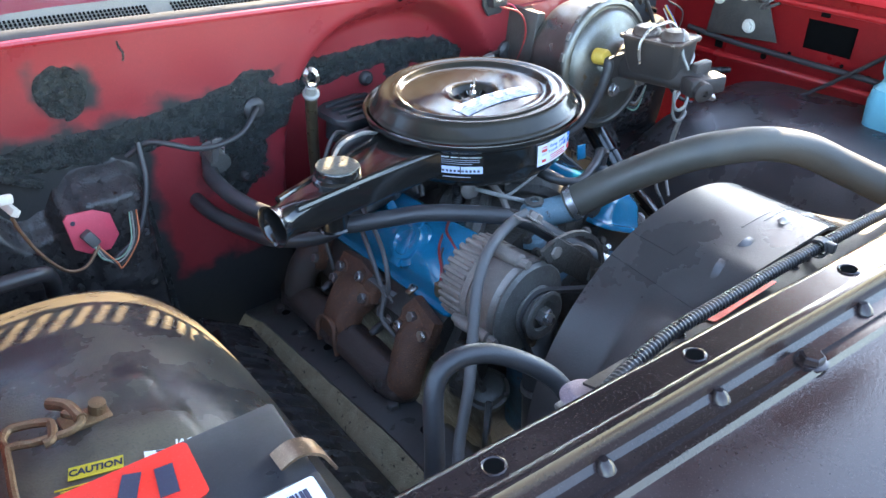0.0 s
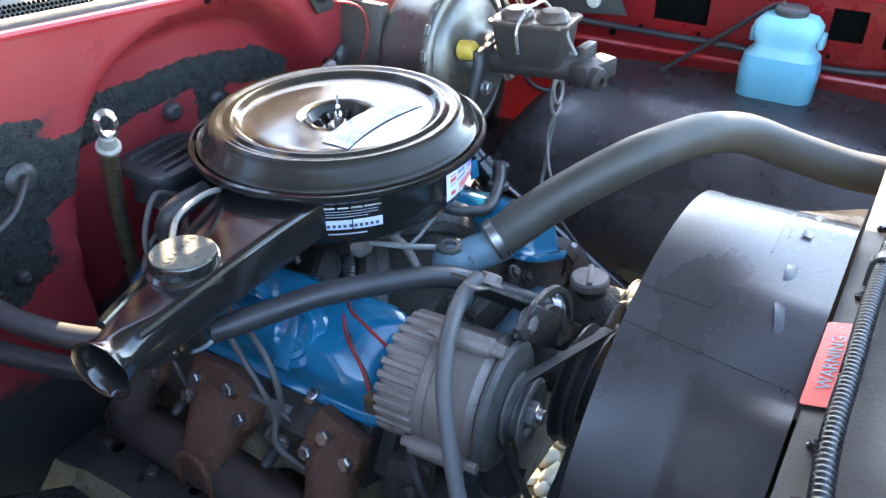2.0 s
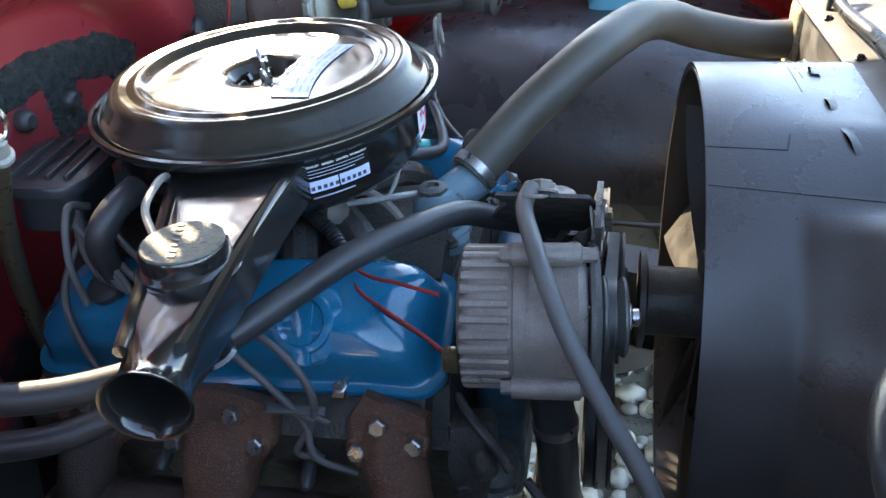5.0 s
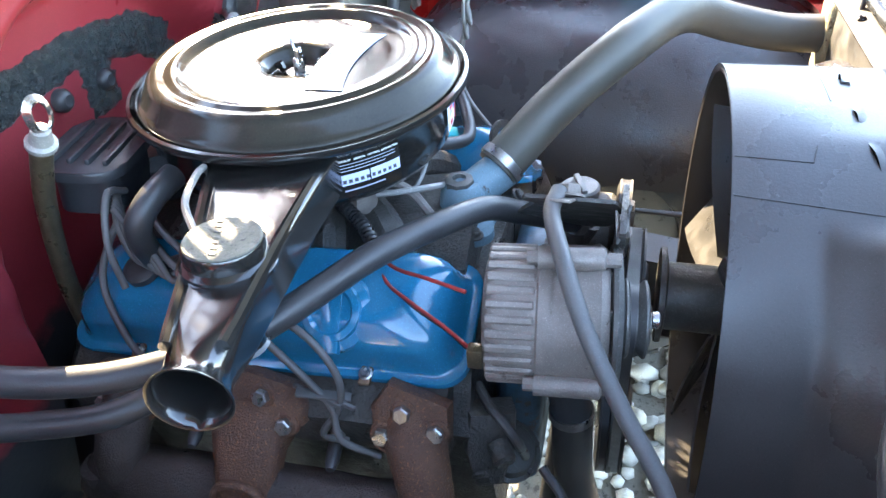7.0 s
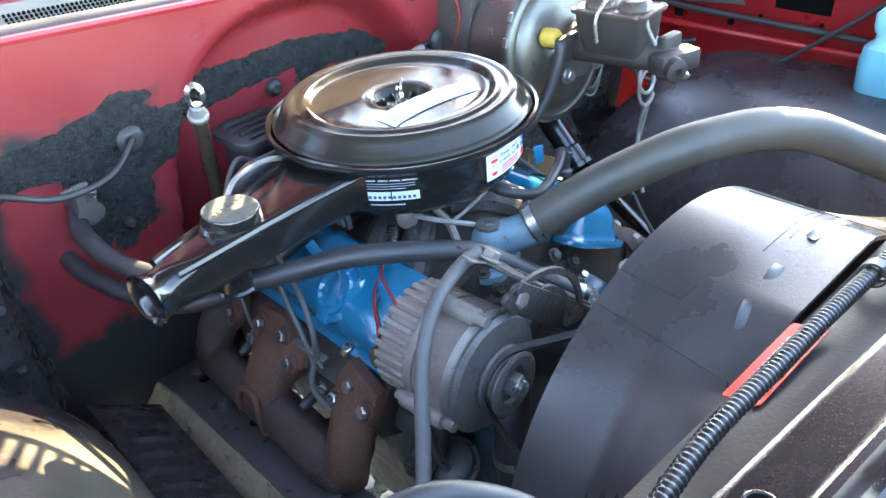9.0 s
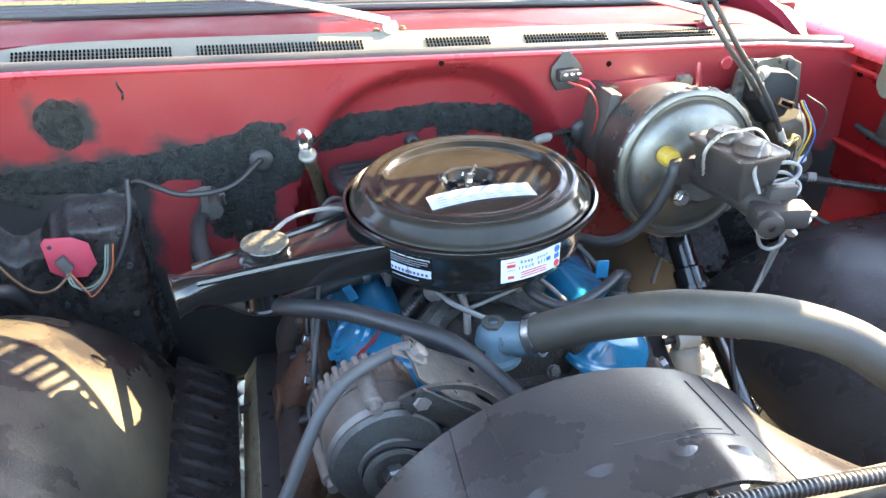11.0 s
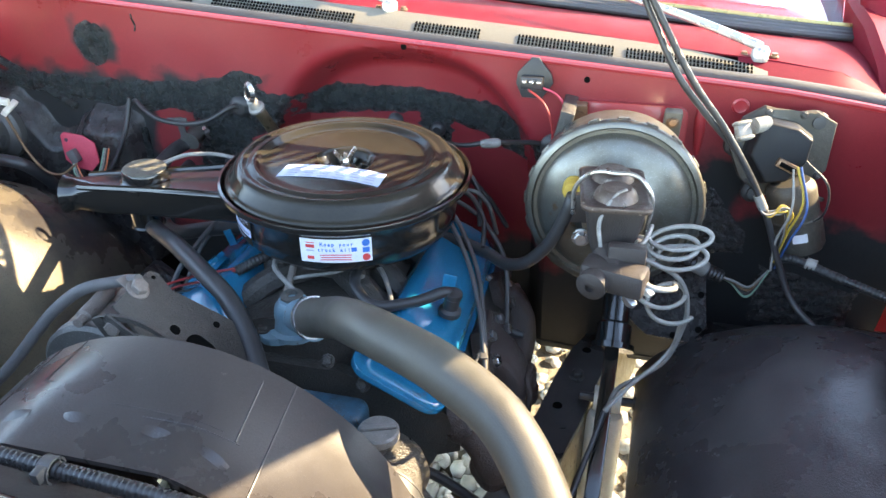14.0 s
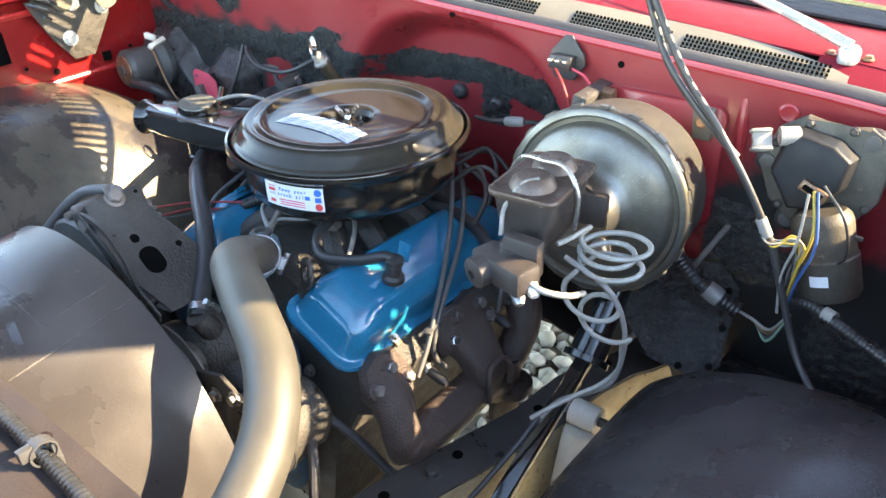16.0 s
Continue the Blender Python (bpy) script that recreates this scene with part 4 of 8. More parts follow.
# ---- radiator support and radiator ----
def build_radiator_support():
    root = thing("radiator_support", (0, -0.75, 0.6), "black painted radiator support crossbar with ridges and bolt holes", "radiator support", kind="structure")
    prof = [(-0.712, 1.060), (-0.712, 1.150), (-0.715, 1.159), (-0.721, 1.163), (-0.7225, 1.1633), (-0.7505, 1.1657), (-0.752, 1.166), (-0.757, 1.1695), (-0.762, 1.1695), (-0.766, 1.163), (-0.768, 1.150), (-0.773, 1.145), (-0.775, 1.1448), (-0.785, 1.1444), (-0.787, 1.1446), (-0.793, 1.147), (-0.799, 1.147),
            (-0.803, 1.142), (-0.806, 1.1416), (-0.82, 1.1405), (-0.86, 1.138), (-0.95, 1.130), (-1.02, 1.122), (-1.10, 1.10), (-1.12, 0.98)]

    def zx(x):
        return -0.012 * x - 0.008

    def yx(x):
        """The bar runs a little askew."""
        return -0.067 * (x + 0.36)

    xs = [-0.94 + 1.88 * i / 60 for i in range(61)]
    bm = bmesh.new()
    loft(bm, [[(x, y + yx(x), z + zx(x) + 0.0006 * noise.noise((x * 14, y * 40, 2))) for y, z in prof] for x in xs], cap=False, closed=False)
    bar = part("crossbar", bm, RAD, root, "brown-black glossy crossbar with a raised ridge")
    for x in (-0.578, -0.358, -0.125, 0.115, 0.36, 0.60):
        b = bmesh.new()
        m = axes((x, -0.738 + yx(x), 1.1648 + zx(x)), (0, 0.08, 1))
        lathe(b, [(0.0105, -0.001), (0.0105, 0.0012), (0.0092, 0.0018), (0.0078, 0.0008)], m, 20, False)
        rim = part("hole_rim", b, RAD, bar)
        b = bmesh.new()
        lathe(b, [(0.0080, 0.0), (0.0080, 0.0010), (0, 0.0010)], m, 20)
        part("bolt_hole", b, HOLE, rim, "dark drilled hole")
    for x in (-0.50, -0.366, -0.15, 0.06, 0.28):
        b = bmesh.new()
        lathe(b, [(0.009, -0.002), (0.0075, 0.004), (0.004, 0.009), (0.0, 0.0095)], axes((x, -0.774 + yx(x), 1.1445 + zx(x)), (0, 0.3, 1)), 14)
        part("pressed_bump", b, RAD, bar)
    for x in (-0.262, 0.02, 0.33):
        bolt("crossbar_bolt", (x, -0.790 + yx(x), 1.1455 + zx(x)), (0, 0, 1), root, 0.011, 0.008, RAD)
    # mounting panel between crossbar and shroud
    bm = bmesh.new()
    sheet(bm, lambda u, v: (-0.40 + 0.80 * u, -0.652 - 0.092 * v, 1.0795 + 0.028 * v - 0.03 * (u - 0.4)), 30, 6, 0.003)
    mount = part("mount_panel", bm, RAD_DULL, root, "dark brown radiator mounting panel")
    for x in (-0.33, -0.27, -0.05, 0.10, 0.26):
        bolt("mount_screw", (x, -0.668, 1.085 - 0.03 * (x / 0.8 + 0.1)), (0, 0, 1), mount, 0.0045, 0.003, RAD)
    # end wing on the driver's side
    b = bmesh.new()
    m = axes((0.74, -0.77, 1.07), (0, 0, 1), (1, 0.12, 0))
    rbox(b, (0.40, 0.006, 0.13), m, 0.002)
    rbox(b, (0.40, 0.05, 0.006), m @ pose(0, -0.024, 0.064), 0.002)
    part("end_wing", b, RAD_DULL, root, "pressed end wing of the support")
    for side in (-1, 1):
        bm = bmesh.new()
        rbox(bm, (0.05, 0.08, 0.42), pose(side * 0.47, -0.76, 0.80), 0.008)
        part("side_post", bm, RAD, root)


def build_warning_label():
    m = axes((-0.166, -0.664, 1.0905), (0, 0.28, 1), (1, 0, 0))
    bm = bmesh.new()
    prism(bm, rounded(0.117, 0.031, 0.003), 0.0006, m)
    lab = solo("warning_label", bm, DECAL_RED, "orange-red warning label on the radiator panel", "label")
    text_part("warning_word", "WARNING", 0.0155, m @ pose(0.0, 0.002, 0.0012), INK_GREY, lab)


def build_radiator():
    root = thing("radiator", (0, -0.69, 0.5), "aged radiator with side tanks behind the shroud", "radiator")
    bm = bmesh.new()
    rbox(bm, (0.74, 0.045, 0.52), pose(0.02, -0.690, 0.79), 0.004)
    part("core", bm, SATIN, root)
    for x in (-0.385, 0.425):
        bm = bmesh.new()
        rbox(bm, (0.075, 0.06, 0.54), pose(x, -0.690, 0.80 - 0.02 * (x > 0)), 0.014, 3)
        part("side_tank", bm, TAN if x > 0 else SATIN, root, "sun-bleached side tank" if x > 0 else "")
    bm = bmesh.new()
    lathe(bm, [(0.021, 0), (0.021, 0.05), (0.023, 0.053), (0.02, 0.056)], axes((0.425, -0.705, 0.992), (0, 1, 0.05)), 18)
    part("hose_outlet", bm, ALU, root)


def build_shroud():
    root = thing("fan_shroud", (-0.02, -0.57, 0.5), "faded black plastic fan shroud, ring with side pockets and crown seams", "fan shroud")
    cx, cz, R = -0.022, 0.815, 0.284
    N = 160

    def ss(v):
        v = max(0.0, min(1.0, v))
        return v * v * (3 - 2 * v)

    def radius(a, y):
        """The ring's radius: round at the engine, flat-topped at the radiator, with a pocket bulging out on either side."""
        c, s = math.cos(a), math.sin(a)
        q = ss((-0.50 - y) / 0.14)
        r = R + 0.002
        flat = 0.274 / max(0.2, s) if s > 0 else 9.0
        r = r * (1 - q) + min(r, flat) * q
        up = math.degrees(math.atan2(s, abs(c)))
        if c < 0:
            k = ss((57 - up) / 9) * ss((-0.560 - y) / 0.022) * ss((up + 62) / 12)
            r += k * (0.014 + 0.062 * ss((-0.57 - y) / 0.08)) * (0.45 + 0.55 * ss((50 - up) / 40))
        else:
            k = ss((60 - up) / 34) * ss((up + 62) / 12)
            r += k * 0.075 * max(0.0, min(1.0, (-0.525 - y) / 0.12)) ** 0.9
        return r

    ys = [-0.487, -0.486, -0.490, -0.50, -0.515, -0.53, -0.54, -0.548, -0.553, -0.558, -0.563, -0.568, -0.574, -0.58, -0.59, -0.60, -0.612, -0.624, -0.636, -0.648]
    outer = [[(cx + (radius(a, y) - (0.004 if j == 0 else 0)) * math.cos(a), y, cz + (radius(a, y) - (0.004 if j == 0 else 0)) * math.sin(a)) for a in [2 * math.pi * i / N for i in range(N)]] for j, y in enumerate(ys)]
    inner = [[(cx + (x - cx) * 0.982, y, cz + (z - cz) * 0.982) for x, y, z in r] for r in outer]
    bm = bmesh.new()
    loft(bm, [inner[-1]] + outer[::-1] + inner, cap=False)
    part("ring_and_skirt", bm, PLASTIC, root, "", 34)

    def over(a, y, up=0.0):
        r = radius(a, y) + up
        return (cx + r * math.cos(a), y, cz + r * math.sin(a))

    # thin flash lines where the mould halves met, and short scored lines on the crown
    for a0, y0, a1, y1, w in ((120.5, -0.488, 123, -0.645, 0.0011), (112, -0.488, 112.5, -0.556, 0.0009), (112.5, -0.556, 108.5, -0.560, 0.0007), (60.5, -0.488, 57.5, -0.645, 0.0012), (67, -0.505, 65, -0.585, 0.0013), (92, -0.582, 68, -0.580, 0.0007), (64, -0.586, 84, -0.590, 0.0006)):
        b = bmesh.new()
        tube(b, [over(radians(a0 + (a1 - a0) * i / 10), y0 + (y1 - y0) * i / 10, 0.0002) for i in range(11)], w, 5, 2)
        part("mould_line", b, PLASTIC, root)
    # moulded scoops: a raised lip over a small dark hollow
    for a, y, turn in ((110, -0.612, 14), (97.5, -0.606, 4), (78.5, -0.606, -4), (67, -0.612, -14)):
        a = radians(a)
        n = Vector((math.cos(a), 0, math.sin(a)))
        m = axes(over(a, y), n, (1, 0, 0)) @ pose(0, 0, 0, 0, 0, turn)
        b = bmesh.new()
        sheet(b, lambda u, v: m @ Vector((0.017 * (u - 0.5) * 2, 0.010 * (v - 0.5), 0.0045 * math.sin(math.pi * u) * v - 0.0006)), 12, 5)
        lip = part("moulded_scoop", b, PLASTIC, root)
        b = bmesh.new()
        sheet(b, lambda u, v: m @ Vector((0.012 * (u - 0.5) * 2, 0.0052, 0.0002 + 0.0034 * math.sin(math.pi * u) * v)), 10, 2)
        part("scoop_mouth", b, HOLE, lip)
    for a in (166, 205, 330, 14):
        t = radians(a)
        bolt("shroud_bolt", Vector(over(t, -0.644)) + Vector((0.004 * math.cos(t), 0.004, 0)), (math.cos(t) * 0.3, 1, 0), root, 0.007, 0.006, SATIN)


def build_fan():
    root = thing("cooling_fan", (-0.022, -0.50, 0.58), "steel cooling fan with bent blades and spacer hub", "fan")
    c = Vector((-0.022, -0.53, 0.815))
    bm = bmesh.new()
    lathe(bm, [(0.0, -0.02), (0.03, -0.02), (0.043, -0.015), (0.043, 0.075), (0.06, 0.078), (0.06, 0.085)], axes(c, (0, 1, 0)), 28)
    part("hub", bm, ALU_DARK, root)
    for k in range(5):
        b = bmesh.new()
        rot = Matrix.Translation(c) @ Matrix.Rotation(radians(72 * k + 20), 4, "Y")

        def f(u, v):
            r = 0.05 + 0.185 * u
            w = (0.05 + 0.05 * u) * (v - 0.5)
            return rot @ Vector((w, 0.55 * w + 0.012 * math.sin(u * 2), r))

        sheet(b, f, 8, 4, 0.003)
        part("blade", b, SATIN, root)


# ---- engine ----
def build_engine_block():
    root = thing("engine_block", (-0.015, 0.0, 0.45), "grimy blue V8 engine block with heads and intake", "engine")
    tilt = pose(-0.015, 0, 0.66, -3, 0, 0)
    bm = bmesh.new()
    sec = [(-0.15, -0.20), (0.15, -0.20), (0.17, -0.05), (0.24, 0.10), (0.20, 0.16), (0.08, 0.20), (-0.08, 0.20), (-0.20, 0.16), (-0.24, 0.10), (-0.17, -0.05)]
    loft(bm, [[tilt @ Vector((x, y, z)) for x, z in sec] for y in (-0.255, -0.10, 0.08, 0.26)])
    part("block", bm, GRIME, root, "greasy dark cast block")
    for s in (-1, 1):
        bm = bmesh.new()
        dy = 0.0 if s < 0 else -0.022
        sec = [(0.08, 0.14), (0.115, 0.215), (0.225, 0.165), (0.265, 0.135), (0.262, 0.09), (0.22, 0.07)]
        ring = lambda y: [tilt @ Vector((s * x, y + dy, z)) for x, z in sec]
        loft(bm, [ring(-0.235), ring(-0.07), ring(0.09), ring(0.245)])
        part("cylinder_head", bm, GRIME, root)
    bm = bmesh.new()
    sec = [(-0.12, 0.17), (-0.11, 0.235), (-0.05, 0.262), (0.05, 0.262), (0.11, 0.235), (0.12, 0.17)]
    loft(bm, [[tilt @ Vector((x, y, z)) for x, z in sec] for y in (-0.235, -0.15, 0.1, 0.22)])
    part("intake_manifold", bm, GRIME, root, "greasy cast intake manifold")
    # runners on the intake
    for s in (-1, 1):
        for y in (-0.15, -0.06, 0.06, 0.15):
            b = bmesh.new()
            tube(b, [(-0.015 + s * 0.03, y * 0.5, 0.935), (-0.015 + s * 0.08, y * 0.8, 0.930), (-0.015 + s * 0.125, y, 0.895)], 0.024, 10)
            part("intake_runner", b, GRIME, root)
    bm = bmesh.new()
    rbox(bm, (0.13, 0.17, 0.075), pose(-0.01, 0.0, 0.955), 0.012)
    lathe(bm, [(0.055, 0), (0.055, 0.02), (0.065, 0.028), (0.065, 0.04)], pose(-0.005, 0.0, 0.975), 28)
    carb = part("carburettor", bm, ALU_DARK, root, "dull grey carburettor under the air cleaner")
    for at, way, r, h in (((-0.075, -0.075, 0.965), (-0.5, -0.8, 0.1), 0.016, 0.03), ((0.045, -0.09, 0.955), (0.2, -1, 0.1), 0.012, 0.026), ((-0.01, -0.09, 0.962), (0, -1, 0.2), 0.010, 0.02), ((0.06, -0.05, 0.985), (1, -0.2, 0.1), 0.018, 0.02)):
        b = bmesh.new()
        lathe(b, [(r * 0.6, 0), (r * 0.6, h * 0.3), (r, h * 0.35), (r, h), (r * 0.5, h * 1.1)], axes(at, way), 6 if r < 0.013 else 16)
        part("fitting", b, ALU, carb, "pale metal choke and fuel fitting")
    for pts, r in (([(-0.085, -0.11, 0.975), (-0.07, -0.15, 0.975), (-0.02, -0.18, 0.955), (0.02, -0.20, 0.94)], 0.004), ([(0.06, -0.09, 0.99), (0.04, -0.14, 0.985), (-0.02, -0.15, 0.97), (-0.05, -0.14, 0.955)], 0.0028),
                   ([(-0.055, -0.10, 0.985), (-0.05, -0.14, 0.96), (-0.055, -0.17, 0.925)], 0.006), ([(0.05, -0.06, 0.965), (0.09, -0.1, 0.955), (0.12, -0.16, 0.93), (0.11, -0.2, 0.92)], 0.004)):
        b = bmesh.new()
        tube(b, pts, r, 8)
        part("fuel_pipe", b, GREY_TUBE if r != 0.006 else ALU, carb, "bare metal fuel pipe")
    # timing cover, water pump
    bm = bmesh.new()
    rbox(bm, (0.26, 0.06, 0.30), pose(-0.015, -0.285, 0.70), 0.02, 3)
    part("timing_cover", bm, BLUE_DIRTY, root, "grimy blue timing cover")
    bm = bmesh.new()
    lathe(bm, [(0.055, 0), (0.06, 0.02), (0.045, 0.05), (0.03, 0.06), (0.03, 0.09)], axes((-0.02, -0.30, 0.82), (0, -1, 0)), 24)
    tube(bm, [(-0.02, -0.32, 0.84), (0.0, -0.335, 0.87), (0.0, -0.352, 0.905)], 0.018, 12)
    tube(bm, [(-0.02, -0.315, 0.80), (0.05, -0.33, 0.79), (0.10, -0.33, 0.74)], 0.024, 12)
    rbox(bm, (0.19, 0.03, 0.07), pose(-0.015, -0.305, 0.80), 0.012)
    part("water_pump", bm, GRIME, root, "greasy cast water pump")
    # oil pan below
    bm = bmesh.new()
    rbox(bm, (0.26, 0.5, 0.16), pose(-0.015, 0.05, 0.39), 0.03)
    part("oil_pan", bm, GRIME, root)
    bm = bmesh.new()
    lathe(bm, [(0.0, 0.0), (0.20, 0.0), (0.215, 0.01), (0.20, 0.06), (0.16, 0.18), (0.12, 0.30), (0.10, 0.70), (0, 0.70)], axes((-0.015, 0.255, 0.60), (0, 1, -0.06)), 32)
    part("bell_housing", bm, GRIME, root, "greasy dark bell housing")
    for x, y, z in ((-0.07, -0.255, 0.905), (0.05, -0.255, 0.90), (-0.12, -0.232, 0.87), (0.10, -0.25, 0.86), (0.13, -0.265, 0.80)):
        bolt("intake_bolt", (x, y, z), (0, -0.8, 0.6), root, 0.008, 0.006, GRIME)
    # lifting eye
    bm = bmesh.new()
    m = axes((0.112, -0.222, 0.952), (-0.4, -0.8, 0.2), (0.4, 0.1, 1))
    lathe(bm, [(0.0135, 0), (0.024, 0), (0.024, 0.006), (0.0135, 0.006), (0.0135, 0)], m, 24, cap=False)
    rbox(bm, (0.05, 0.026, 0.006), m @ pose(-0.045, 0, 0.003), 0.002)
    part("lifting_eye", bm, GRIME, root, "grimy steel lifting eye")


def build_valve_cover(side):
    cx = -0.177 if side < 0 else 0.152
    dy = 0.006 if side < 0 else -0.024
    root = thing("valve_cover", (cx, dy, 0.85), "glossy blue stamped steel valve cover", "valve cover", "valve covers")
    m = pose(cx, dy, 0.861 if side < 0 else 0.860, -2.6, 0, 0) @ pose(0, 0, 0, 0, side * (22 if side < 0 else 26), 0)
    L, W = (0.505 if side < 0 else 0.490), 0.155
    bm = bmesh.new()

    def ring(w, l, z, r, sx=0.0):
        return [m @ Vector((x + sx * side, y, z)) for x, y in rounded(w, l, r, 6)]

    loft(bm, [ring(W, L, -0.005, 0.032), ring(W, L, 0.003, 0.032), ring(W - 0.002, L - 0.002, 0.0042, 0.031), ring(W - 0.018, L - 0.018, 0.0042, 0.028), ring(W - 0.023, L - 0.024, 0.007, 0.028), ring(W - 0.026, L - 0.030, 0.014, 0.028),
              ring(W - 0.032, L - 0.044, 0.040, 0.032, -0.001), ring(W - 0.036, L - 0.052, 0.047, 0.034, -0.0015), ring(W - 0.046, L - 0.070, 0.055, 0.036, -0.003), ring(W - 0.066, L - 0.110, 0.066, 0.036, -0.004), ring(W - 0.076, L - 0.124, 0.069, 0.032, -0.004), ring(W - 0.10, L - 0.15, 0.070, 0.02, -0.004)])
    part("cover", bm, BLUE, root, "", 50)
    for y in (-0.14, 0.15):
        b = bmesh.new()
        rbox(b, (0.03, 0.014, 0.006), m @ pose(side * (W / 2 - 0.006), y, 0.006), 0.002)
        part("hold_down_tab", b, COPPER, root, "rusty hold-down tab")
        bolt("cover_bolt", m @ Vector((side * (W / 2 - 0.004), y, 0.008)), m.to_3x3() @ Vector((0, 0, 1)), root, 0.006, 0.005)
    if side < 0:
        # twist-in oil cap pressed into the cover
        b = bmesh.new()
        mm = m @ pose(-0.028, -0.108, 0.064, 0, -24, 0)
        lathe(b, [(0.045, -0.008), (0.043, 0.0), (0.034, 0.004), (0.033, 0.010), (0.026, 0.011), (0.022, 0.006), (0, 0.006)], mm, 32)
        prism(b, [(-0.045, -0.012), (0.05, -0.010), (0.05, 0.010), (-0.045, 0.012)], 0.008, mm, 0.002)
        part("filler_cap", b, BLUE, root, "blue twist-in filler cap")
        b = bmesh.new()   # vent grommet at the rear
        mm = m @ pose(0.0, 0.135, 0.073)
        lathe(b, [(0.022, 0), (0.022, 0.008), (0.016, 0.012), (0.012, 0.012)], mm, 20)
        part("vent_grommet", b, RUBBER, root, "black rubber vent grommet")
        b = bmesh.new()
        rbox(b, (0.016, 0.045, 0.003), m @ pose(0.0, -0.02, 0.078), 0.001)
        rbox(b, (0.016, 0.003, 0.03), m @ pose(0.0, -0.042, 0.092), 0.001)
        part("wire_tab", b, BLUE, root, "blue wire-loom tab")
    else:
        b = bmesh.new()
        lathe(b, [(0.017, 0), (0.017, 0.008), (0.012, 0.012), (0.012, 0.03), (0.014, 0.032), (0.014, 0.040), (0.008, 0.044), (0, 0.044)], axes((0.205, -0.140, 0.930), (0.15, 0, 1)), 20)
        part("breather_valve", b, RUBBER, root, "black plastic breather valve in its grommet")
        b = bmesh.new()
        rbox(b, (0.022, 0.003, 0.03), axes((0.195, -0.10, 0.957), (0.1, 0.2, 1), (1, 0, 0)), 0.001)
        part("wire_tab", b, BLUE, root, "blue wire-loom tab")


def build_manifold(side):
    """Cast exhaust manifold: three thick flanged runners swelling into a log, and an outlet."""
    root = thing("exhaust_manifold", (side * 0.33, 0.0, 0.60), "rusty cast-iron exhaust manifold bolted to the head", "exhaust manifold", "exhaust manifolds")
    dy = 0.0 if side < 0 else -0.028
    ex = -0.015
    mt = RUST if side < 0 else RUST_DARK

    def P(x, y, z):
        return (ex + side * x, y + dy, z)

    def rough(b, amp=0.0016, f=38):
        """Uneven sand-cast skin."""
        b.normal_update()
        for v in b.verts:
            v.co += v.normal * (amp * noise.noise(v.co * f) + amp * 0.5 * noise.noise(v.co * f * 2.7))
        return b

    def flange(name, y, z, out, bolts, turn):
        b = bmesh.new()
        m = axes(P(0.256, y, z), (side, 0, 0.5), (0, 1, 0)) @ pose(0, 0, 0, 0, 0, turn * side)
        pts = [(px * 0.5 + qx * 0.5, py * 0.5 + qy * 0.5) for (px, py), (qx, qy) in zip(out, out[1:] + out[:1])]
        ring = [q for pq in zip(out, pts) for q in pq]
        cy = sum(p[1] for p in out) / len(out)
        loft(b, [[m @ Vector((x * k, cy + (yy - cy) * k, h)) for x, yy in ring] for k, h in ((1.0, 0.0), (1.0, 0.013), (0.95, 0.0185), (0.72, 0.0205), (0.35, 0.020))])
        f = part(name, rough(b), mt, root, "", 50)
        for by, bz in bolts:
            at = P(0.2755 - 0.5 * bz, y + by, z + bz + 0.006)
            b = bmesh.new()
            lathe(b, [(0.016, -0.006), (0.0145, 0.001), (0.0125, 0.0025), (0.0, 0.0025)], axes(at, (side, 0, 0.5)), 16)
            part("bolt_boss", b, mt, f)
            bolt("manifold_bolt", Vector(at) + Vector((side * 0.0018, 0, 0.001)), (side, 0, 0.5), f, 0.0098, 0.009, STEEL, False)
        return f

    flange("front_flange", -0.192, 0.808, [(-0.040, -0.034), (0.030, -0.044), (0.046, -0.012), (0.036, 0.032), (0.004, 0.046), (-0.030, 0.036), (-0.046, 0.006)], ((0.006, 0.018), (0.028, -0.008), (-0.031, 0.003)), 6)
    flange("centre_flange", -0.004, 0.803, [(-0.062, -0.030), (0.0, -0.042), (0.062, -0.034), (0.066, 0.008), (0.040, 0.036), (0.0, 0.030), (-0.036, 0.040), (-0.066, 0.014)], ((-0.018, 0.017), (-0.046, -0.010), (0.043, 0.010), (0.051, -0.016)), 0)
    flange("rear_flange", 0.158, 0.792, [(-0.040, -0.034), (0.032, -0.040), (0.046, -0.008), (0.034, 0.032), (0.0, 0.044), (-0.032, 0.034), (-0.046, 0.004)], ((0.0, 0.020), (0.026, -0.008), (-0.03, -0.004)), -10)
    # the log: a squarish casting that dips towards the back
    path = spline([P(0.306, -0.226, 0.742), P(0.312, -0.20, 0.722), P(0.313, -0.15, 0.716), P(0.310, -0.04, 0.711), P(0.308, 0.06, 0.703), P(0.304, 0.14, 0.692), P(0.296, 0.20, 0.674), P(0.288, 0.235, 0.64)], 8)
    if side > 0:
        path = spline([P(0.306, -0.226, 0.742), P(0.312, -0.20, 0.722), P(0.313, -0.15, 0.712), P(0.308, -0.06, 0.70), P(0.296, 0.02, 0.675), P(0.290, 0.065, 0.63)], 8)
    bm = bmesh.new()
    sweep(bm, path, lambda i, u: [((0.033 - 0.012 * max(0, 0.10 - u) * 10) * math.copysign(abs(math.cos(t)) ** 0.72, math.cos(t)), (0.033 - 0.012 * max(0, 0.10 - u) * 10) * math.copysign(abs(math.sin(t)) ** 0.72, math.sin(t))) for t in [2 * math.pi * k / 22 for k in range(22)]], 22)
    part("log", rough(bm, 0.002, 26), RUST_DARK, root, "sooty brown collector log", 60)
